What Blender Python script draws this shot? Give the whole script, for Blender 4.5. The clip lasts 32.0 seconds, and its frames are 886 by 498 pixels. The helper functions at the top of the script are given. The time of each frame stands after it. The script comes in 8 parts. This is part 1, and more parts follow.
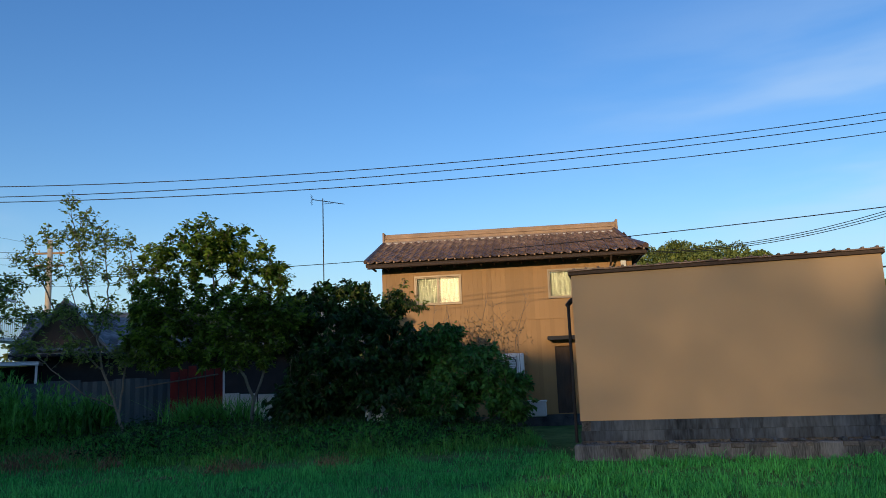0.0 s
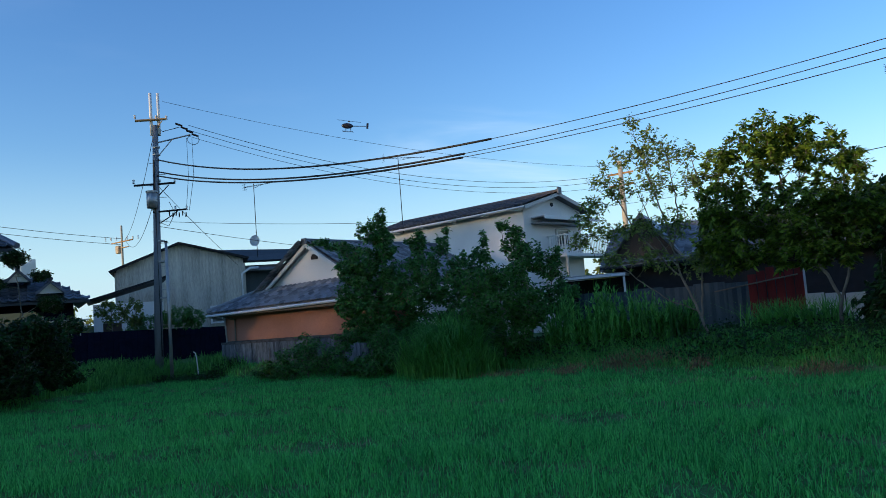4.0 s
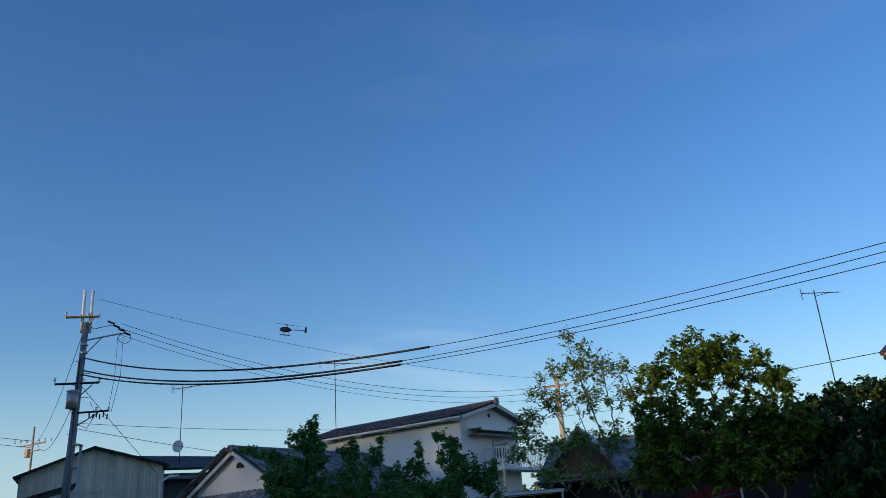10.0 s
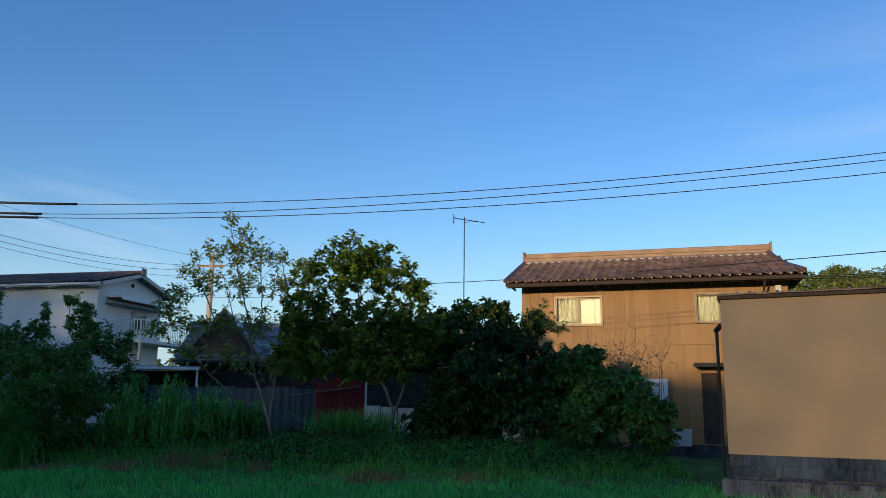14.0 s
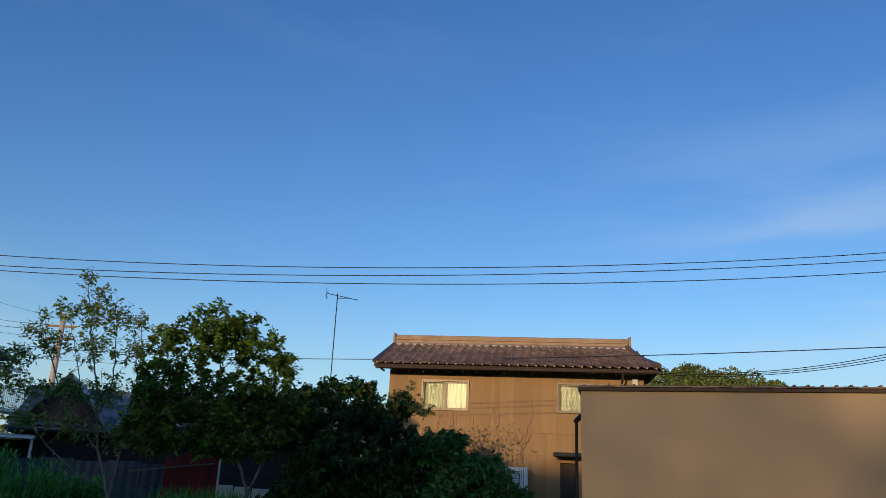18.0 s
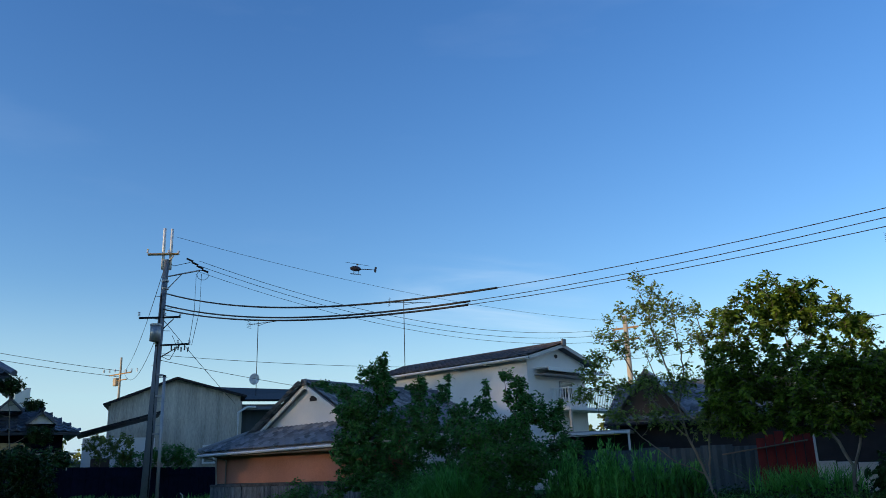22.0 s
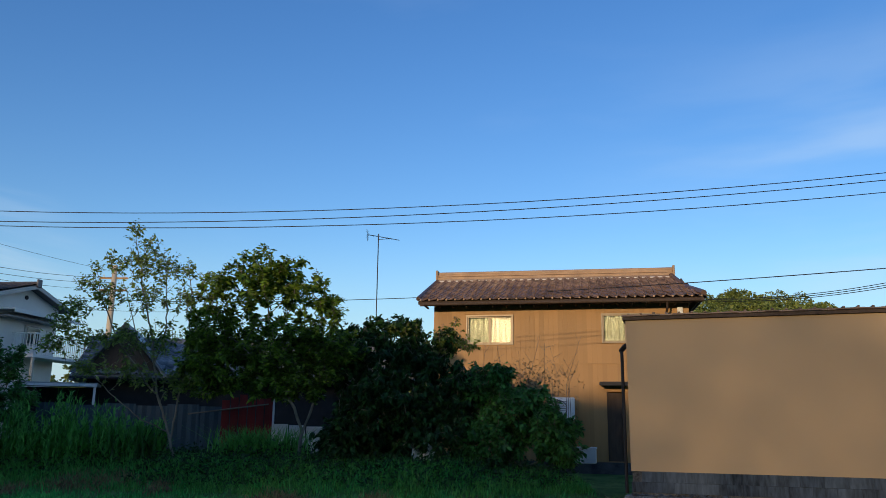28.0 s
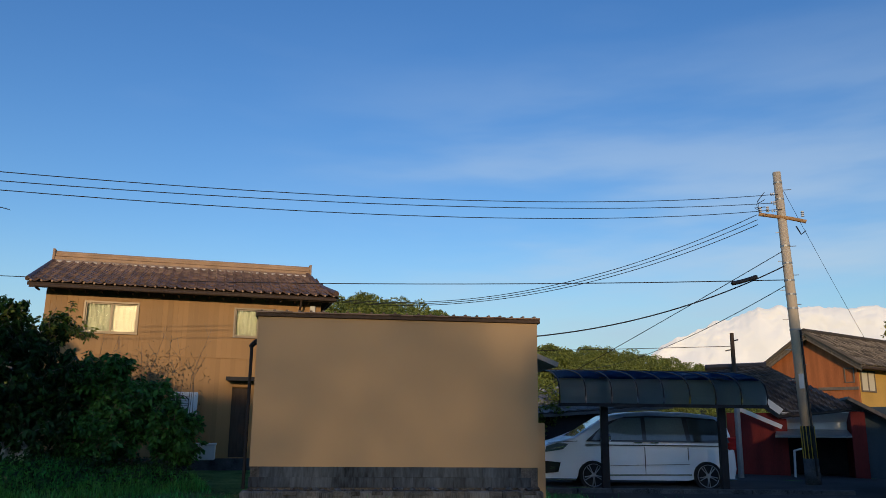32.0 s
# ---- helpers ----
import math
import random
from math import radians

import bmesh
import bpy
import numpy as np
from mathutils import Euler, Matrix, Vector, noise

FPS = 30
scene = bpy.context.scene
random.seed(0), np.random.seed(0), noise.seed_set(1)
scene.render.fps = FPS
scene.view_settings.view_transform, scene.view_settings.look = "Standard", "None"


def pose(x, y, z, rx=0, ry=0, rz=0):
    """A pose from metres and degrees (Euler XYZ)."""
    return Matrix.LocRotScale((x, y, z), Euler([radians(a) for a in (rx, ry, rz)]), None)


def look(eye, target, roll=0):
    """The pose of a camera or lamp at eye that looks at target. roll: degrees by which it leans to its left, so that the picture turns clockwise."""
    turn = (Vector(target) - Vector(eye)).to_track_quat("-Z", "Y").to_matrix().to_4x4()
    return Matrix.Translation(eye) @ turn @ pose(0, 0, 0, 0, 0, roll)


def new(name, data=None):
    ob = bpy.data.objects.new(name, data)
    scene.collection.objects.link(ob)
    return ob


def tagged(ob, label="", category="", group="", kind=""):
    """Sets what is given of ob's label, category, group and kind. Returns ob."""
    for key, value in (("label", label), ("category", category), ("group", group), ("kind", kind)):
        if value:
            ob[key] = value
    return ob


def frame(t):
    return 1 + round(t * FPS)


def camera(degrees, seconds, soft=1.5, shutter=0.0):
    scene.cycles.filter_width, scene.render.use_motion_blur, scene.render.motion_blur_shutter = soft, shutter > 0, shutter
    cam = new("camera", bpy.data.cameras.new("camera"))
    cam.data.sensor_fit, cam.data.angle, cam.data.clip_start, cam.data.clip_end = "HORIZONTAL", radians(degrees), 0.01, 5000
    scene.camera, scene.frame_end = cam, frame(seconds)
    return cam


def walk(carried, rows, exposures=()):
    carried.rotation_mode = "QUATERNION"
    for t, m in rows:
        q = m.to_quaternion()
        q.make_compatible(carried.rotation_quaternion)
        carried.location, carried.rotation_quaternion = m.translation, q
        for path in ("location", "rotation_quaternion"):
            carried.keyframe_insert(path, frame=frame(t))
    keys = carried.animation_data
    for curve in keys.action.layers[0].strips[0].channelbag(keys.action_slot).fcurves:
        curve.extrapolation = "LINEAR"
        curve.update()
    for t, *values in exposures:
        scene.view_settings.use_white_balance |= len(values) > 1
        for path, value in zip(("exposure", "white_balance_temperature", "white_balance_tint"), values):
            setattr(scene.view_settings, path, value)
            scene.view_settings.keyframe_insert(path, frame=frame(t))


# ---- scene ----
cam = camera(59.0, 32.0, soft=0.8)
EYE = (0.0, 0.0, 1.6)
# seconds, yaw, pitch, roll: the camera turns where it stands
TURNS = [
    (0, -2.96, 9.60, 2.20),
    (0.5, 5.87, 8.56, 2.15),
    (1, 13.80, 7.43, 2.17),
    (1.5, 20.84, 6.33, 2.30),
    (2, 26.77, 5.35, 2.69),
    (2.5, 31.49, 4.71, 3.05),
    (3, 34.71, 4.53, 3.42),
    (3.5, 36.43, 4.76, 3.90),
    (5.5, 39.15, 5.45, 5.75),
    (6, 39.73, 5.35, 5.78),
    (6.5, 39.26, 5.25, 5.48),
    (7, 37.06, 5.00, 4.52),
    (7.5, 33.43, 4.90, 2.96),
    (8, 28.35, 4.91, 1.19),
    (8.5, 24.34, 6.67, -0.02),
    (9, 24.37, 11.31, 0.41),
    (9.5, 27.39, 16.18, 2.19),
    (10, 32.61, 19.83, 3.76),
    (10.5, 35.56, 20.11, 4.90),
    (11, 35.86, 19.15, 5.40),
    (11.5, 34.41, 19.27, 5.31),
    (12, 32.48, 20.68, 4.78),
    (12.5, 30.18, 21.89, 3.50),
    (13, 25.82, 19.22, 2.10),
    (13.5, 17.64, 14.19, 0.86),
    (14, 6.92, 11.12, -0.66),
    (14.5, -2.17, 11.71, -1.77),
    (16.5, -5.44, 17.00, -2.54),
    (17, -4.30, 21.63, -3.24),
    (17.5, -4.32, 21.60, -3.12),
    (18, -2.98, 17.16, -2.42),
    (18.5, 2.89, 12.93, -1.18),
    (19, 11.76, 11.03, 0.55),
    (19.5, 19.94, 11.53, 2.03),
    (20, 25.86, 13.44, 2.55),
    (20.5, 30.07, 15.38, 2.48),
    (21, 33.08, 16.27, 2.41),
    (21.5, 35.46, 16.16, 2.20),
    (22, 37.25, 15.74, 1.86),
    (22.5, 38.25, 15.61, 1.54),
    (23, 38.46, 16.29, 1.47),
    (23.5, 38.01, 17.61, 1.80),
    (24, 37.15, 18.57, 2.06),
    (24.5, 35.81, 18.54, 2.18),
    (26.5, 23.99, 15.36, 1.37),
    (27, 20.49, 15.09, 1.53),
    (27.5, 13.22, 13.54, 1.15),
    (28, 0.49, 12.47, -0.61),
    (28.5, -11.83, 12.95, -1.83),
    (29, -22.44, 13.82, -2.67),
    (29.5, -30.59, 14.44, -2.90),
    (30, -35.62, 14.48, -2.74),
    (30.5, -36.50, 13.66, -2.31),
    (31, -34.50, 12.93, -1.91),
    (31.5, -30.88, 12.53, -1.38),
    (32, -25.99, 12.45, -0.64),
]
EXPOSURES = [(0, -0.1), (1, 0.03), (2, 0.12), (3.5, 0.30), (6, 0.32), (8, 0.26), (9, 0.1), (10, -0.1), (11, 0.02), (12, -0.03), (13, -0.18), (14, -0.06), (17, -0.5), (18, -0.3), (19, 0.03), (21, 0.12), (23, 0.18), (24, 0.0), (27, -0.02), (28, -0.12), (28.5, -0.33), (30, -0.45), (32, -0.42)]
walk(cam, [(t, pose(*EYE, 90 + p, r, y)) for t, y, p, r in TURNS], EXPOSURES)

# ---- world and sun ----
SUN_AZ, SUN_EL = 205.0, 9.0          # compass bearing from +y, clockwise
world = bpy.data.worlds.new("sky")
scene.world = world
world.use_nodes = True
wn, wl = world.node_tree.nodes, world.node_tree.links
sky = wn.new("ShaderNodeTexSky")
sky.sky_type, sky.sun_disc = "NISHITA", False
sky.sun_elevation, sky.sun_rotation = radians(SUN_EL), radians(SUN_AZ)
sky.air_density, sky.dust_density, sky.ozone_density = 1.1, 0.3, 3.0
tint = wn.new("ShaderNodeHueSaturation")
tint.inputs["Saturation"].default_value = 1.2
tint.inputs["Hue"].default_value = 0.515
wl.new(sky.outputs[0], tint.inputs["Color"])
# thin high cloud in long streaks
co, mp_, ns = wn.new("ShaderNodeTexCoord"), wn.new("ShaderNodeMapping"), wn.new("ShaderNodeTexNoise")
mp_.inputs["Scale"].default_value = (1.2, 1.2, 5.0)
mp_.inputs["Location"].default_value = (3.1, 1.7, 0.6)
mp_.inputs["Rotation"].default_value = (0.35, 0.5, 0.4)
ns.inputs["Scale"].default_value, ns.inputs["Detail"].default_value, ns.inputs["Roughness"].default_value = 1.6, 6.0, 0.55
wl.new(co.outputs["Generated"], mp_.inputs[0]), wl.new(mp_.outputs[0], ns.inputs["Vector"])
rp_ = wn.new("ShaderNodeValToRGB")
rp_.color_ramp.elements[0].position, rp_.color_ramp.elements[1].position = 0.56, 0.95
rp_.color_ramp.elements[0].color, rp_.color_ramp.elements[1].color = (0, 0, 0, 1), (0.06, 0.06, 0.06, 1)
veil = wn.new("ShaderNodeMix")
veil.data_type = "RGBA"
wl.new(ns.outputs[0], rp_.inputs[0]), wl.new(rp_.outputs[0], veil.inputs[0])
wl.new(tint.outputs[0], veil.inputs[6])
veil.inputs[7].default_value = (4.2, 4.7, 5.4, 1)
# pale haze low down, on the side away from the sun
sep, low_, far_, hz, haze = wn.new("ShaderNodeSeparateXYZ"), wn.new("ShaderNodeMapRange"), wn.new("ShaderNodeMapRange"), wn.new("ShaderNodeMath"), wn.new("ShaderNodeMix")
wl.new(co.outputs["Generated"], sep.inputs[0])
low_.interpolation_type = far_.interpolation_type = "SMOOTHSTEP"
for node, a_, b_, c_, d_ in ((low_, -0.05, 0.24, 1.0, 0.0), (far_, -0.3, 0.35, 0.0, 1.0)):
    for k_, v_ in zip((1, 2, 3, 4), (a_, b_, c_, d_)):
        node.inputs[k_].default_value = v_
wl.new(sep.outputs[2], low_.inputs[0]), wl.new(sep.outputs[1], far_.inputs[0])
hz.operation = "MULTIPLY"
wl.new(low_.outputs[0], hz.inputs[0]), wl.new(far_.outputs[0], hz.inputs[1])
haze.data_type = "RGBA"
# broad thin cirrus over the low hills
side_, up_, st_, sm_, cm_, cm2_, cirrus = (wn.new("ShaderNode" + k_) for k_ in ("MapRange", "MapRange", "TexNoise", "Mapping", "Math", "Math", "Mix"))
for node, vals in ((side_, (0.1, 0.55, 0.0, 1.0)), (up_, (0.12, 0.52, 0.7, 0.0))):
    node.interpolation_type = "SMOOTHSTEP"
    for k_, v_ in zip((1, 2, 3, 4), vals):
        node.inputs[k_].default_value = v_
wl.new(sep.outputs[0], side_.inputs[0]), wl.new(sep.outputs[2], up_.inputs[0])
sm_.inputs["Rotation"].default_value, sm_.inputs["Scale"].default_value = (0.5, 0.75, 0.2), (1.3, 1.3, 7.0)
wl.new(co.outputs["Generated"], sm_.inputs[0]), wl.new(sm_.outputs[0], st_.inputs["Vector"])
st_.inputs["Scale"].default_value, st_.inputs["Detail"].default_value = 1.5, 5.0
cr_ = wn.new("ShaderNodeMapRange")
cr_.interpolation_type = "SMOOTHSTEP"
cr_.inputs[1].default_value, cr_.inputs[2].default_value = 0.4, 0.66
wl.new(st_.outputs[0], cr_.inputs[0])
cm_.operation = cm2_.operation = "MULTIPLY"
wl.new(side_.outputs[0], cm_.inputs[0]), wl.new(up_.outputs[0], cm_.inputs[1])
wl.new(cm_.outputs[0], cm2_.inputs[0]), wl.new(cr_.outputs[0], cm2_.inputs[1])
cirrus.data_type = "RGBA"
cirrus.inputs[7].default_value = (2.9, 3.55, 4.2, 1)
wl.new(cm2_.outputs[0], cirrus.inputs[0]), wl.new(veil.outputs[2], cirrus.inputs[6])
# a few brighter mare's tails, drawn out along one direction
tail_at = []
for axis in ((0.814, 0.569, -0.104), (-0.178, 0.075, -0.981), (-0.561, 0.821, 0.104)):
    dt_ = wn.new("ShaderNodeVectorMath")
    dt_.operation = "DOT_PRODUCT"
    dt_.inputs[1].default_value = axis
    wl.new(co.outputs["Generated"], dt_.inputs[0])
    tail_at.append(dt_.outputs["Value"])
tc_, tn_, tr_, tm_, tx_, tails = (wn.new("ShaderNode" + k_) for k_ in ("CombineXYZ", "TexNoise", "MapRange", "MapRange", "Math", "Mix"))
tq_ = wn.new("ShaderNodeVectorMath")
tq_.operation = "MULTIPLY_ADD"
tq_.inputs[1].default_value, tq_.inputs[2].default_value = (4.0, 26.0, 2.0), (0, -5.6, 0)
for k_ in range(3):
    wl.new(tail_at[k_], tc_.inputs[k_])
wl.new(tc_.outputs[0], tq_.inputs[0]), wl.new(tq_.outputs[0], tn_.inputs["Vector"])
tn_.inputs["Scale"].default_value, tn_.inputs["Detail"].default_value, tn_.inputs["Distortion"].default_value = 1.0, 5.0, 0.35
for node, vals in ((tr_, (0.40, 0.75, 0.0, 0.4)), (tm_, (0.980, 0.997, 0.0, 1.0))):
    node.interpolation_type = "SMOOTHSTEP"
    for k_, v_ in zip((1, 2, 3, 4), vals):
        node.inputs[k_].default_value = v_
wl.new(tn_.outputs[0], tr_.inputs[0]), wl.new(tail_at[2], tm_.inputs[0])
tx_.operation, tails.data_type = "MULTIPLY", "RGBA"
wl.new(tr_.outputs[0], tx_.inputs[0]), wl.new(tm_.outputs[0], tx_.inputs[1])
wl.new(tx_.outputs[0], tails.inputs[0]), wl.new(cirrus.outputs[2], tails.inputs[6])
tails.inputs[7].default_value = (2.9, 3.55, 4.2, 1)
wl.new(hz.outputs[0], haze.inputs[0]), wl.new(tails.outputs[2], haze.inputs[6])
haze.inputs[7].default_value = (1.9, 2.7, 3.5, 1)
wl.new(haze.outputs[2], wn["Background"].inputs[0])
wn["Background"].inputs[1].default_value = 0.24
sun = new("sun", bpy.data.lights.new("sun", "SUN"))
sun.data.energy, sun.data.angle, sun.data.color = 3.0, radians(0.4), (1.0, 0.72, 0.42)
sd = Vector((math.sin(radians(SUN_AZ)), math.cos(radians(SUN_AZ)), math.tan(radians(SUN_EL))))
sun.matrix_world = look(sd * 50, (0, 0, 0))


# ---- materials ----
def mat(name, col, rough=0.8, var=0.25, scale=3.0, fine=40.0, bump=0.2, metal=0.0, col2=None, island=False, stretch=(1, 1, 1), spec=0.4, bdist=0.02):
    """A surface with stains at one scale and grain at another, and relief."""
    m = bpy.data.materials.new(name)
    m.use_nodes = True
    n, l = m.node_tree.nodes, m.node_tree.links
    b = n["Principled BSDF"]
    tc = n.new("ShaderNodeTexCoord")
    mp = n.new("ShaderNodeMapping")
    mp.inputs["Scale"].default_value = stretch
    # pieces that share a mesh take their grain from where they lie
    spot = n.new("ShaderNodeVectorMath")
    spot.operation = "ADD"
    l.new(tc.outputs["Object"], spot.inputs[0]), l.new(n.new("ShaderNodeObjectInfo").outputs["Location"], spot.inputs[1])
    l.new(spot.outputs[0], mp.inputs[0])
    big, small = n.new("ShaderNodeTexNoise"), n.new("ShaderNodeTexNoise")
    for node, s, d in ((big, scale, 5), (small, fine, 3)):
        node.inputs["Scale"].default_value, node.inputs["Detail"].default_value = s, d
        l.new(mp.outputs[0], node.inputs["Vector"])
    mixed = n.new("ShaderNodeMix")
    mixed.data_type = "FLOAT"
    mixed.inputs[0].default_value = 0.4
    l.new(big.outputs[0], mixed.inputs[2]), l.new(small.outputs[0], mixed.inputs[3])
    fac = mixed.outputs[0]
    if island:
        rnd = n.new("ShaderNodeObjectInfo").outputs["Random"] if island == "object" else n.new("ShaderNodeNewGeometry").outputs["Random Per Island"]
        mm = n.new("ShaderNodeMix")
        mm.data_type = "FLOAT"
        mm.inputs[0].default_value = 0.55
        l.new(fac, mm.inputs[2]), l.new(rnd, mm.inputs[3])
        fac = mm.outputs[0]
    ramp = n.new("ShaderNodeValToRGB")
    dark = [c * (1 - var) for c in col]
    light = list(col2) if col2 else [min(1, c * (1 + var)) for c in col]
    lo, hi = (0.15, 0.85) if island else (0.32, 0.68)
    ramp.color_ramp.elements[0].position, ramp.color_ramp.elements[1].position = lo, hi
    ramp.color_ramp.elements[0].color, ramp.color_ramp.elements[1].color = (*dark, 1), (*light, 1)
    l.new(fac, ramp.inputs[0]), l.new(ramp.outputs[0], b.inputs["Base Color"])
    b.inputs["Roughness"].default_value, b.inputs["Metallic"].default_value = rough, metal
    b.inputs["Specular IOR Level"].default_value = spec
    if bump:
        bp = n.new("ShaderNodeBump")
        bp.inputs["Strength"].default_value, bp.inputs["Distance"].default_value = bump, bdist
        l.new(small.outputs[0], bp.inputs["Height"]), l.new(bp.outputs[0], b.inputs["Normal"])
    return m


def leaf_mat(name, col, col2, rough=0.55, trans=0.25):
    m = mat(name, col, rough, 0.6, 0.6, 8.0, 0.0, col2=col2, island=True, spec=0.18)
    n, l = m.node_tree.nodes, m.node_tree.links
    b, out = n["Principled BSDF"], n["Material Output"]
    t, mx = n.new("ShaderNodeBsdfTranslucent"), n.new("ShaderNodeMixShader")
    l.new(b.inputs["Base Color"].links[0].from_socket, t.inputs[0])
    mx.inputs[0].default_value = trans
    l.new(b.outputs[0], mx.inputs[1]), l.new(t.outputs[0], mx.inputs[2]), l.new(mx.outputs[0], out.inputs[0])
    return m


def glass_mat(name, tint=(0.9, 0.95, 0.95), rough=0.02):
    m = bpy.data.materials.new(name)
    m.use_nodes = True
    b = m.node_tree.nodes["Principled BSDF"]
    b.inputs["Base Color"].default_value = (*tint, 1)
    b.inputs["Roughness"].default_value, b.inputs["Transmission Weight"].default_value, b.inputs["IOR"].default_value = rough, 1.0, 1.45
    return m


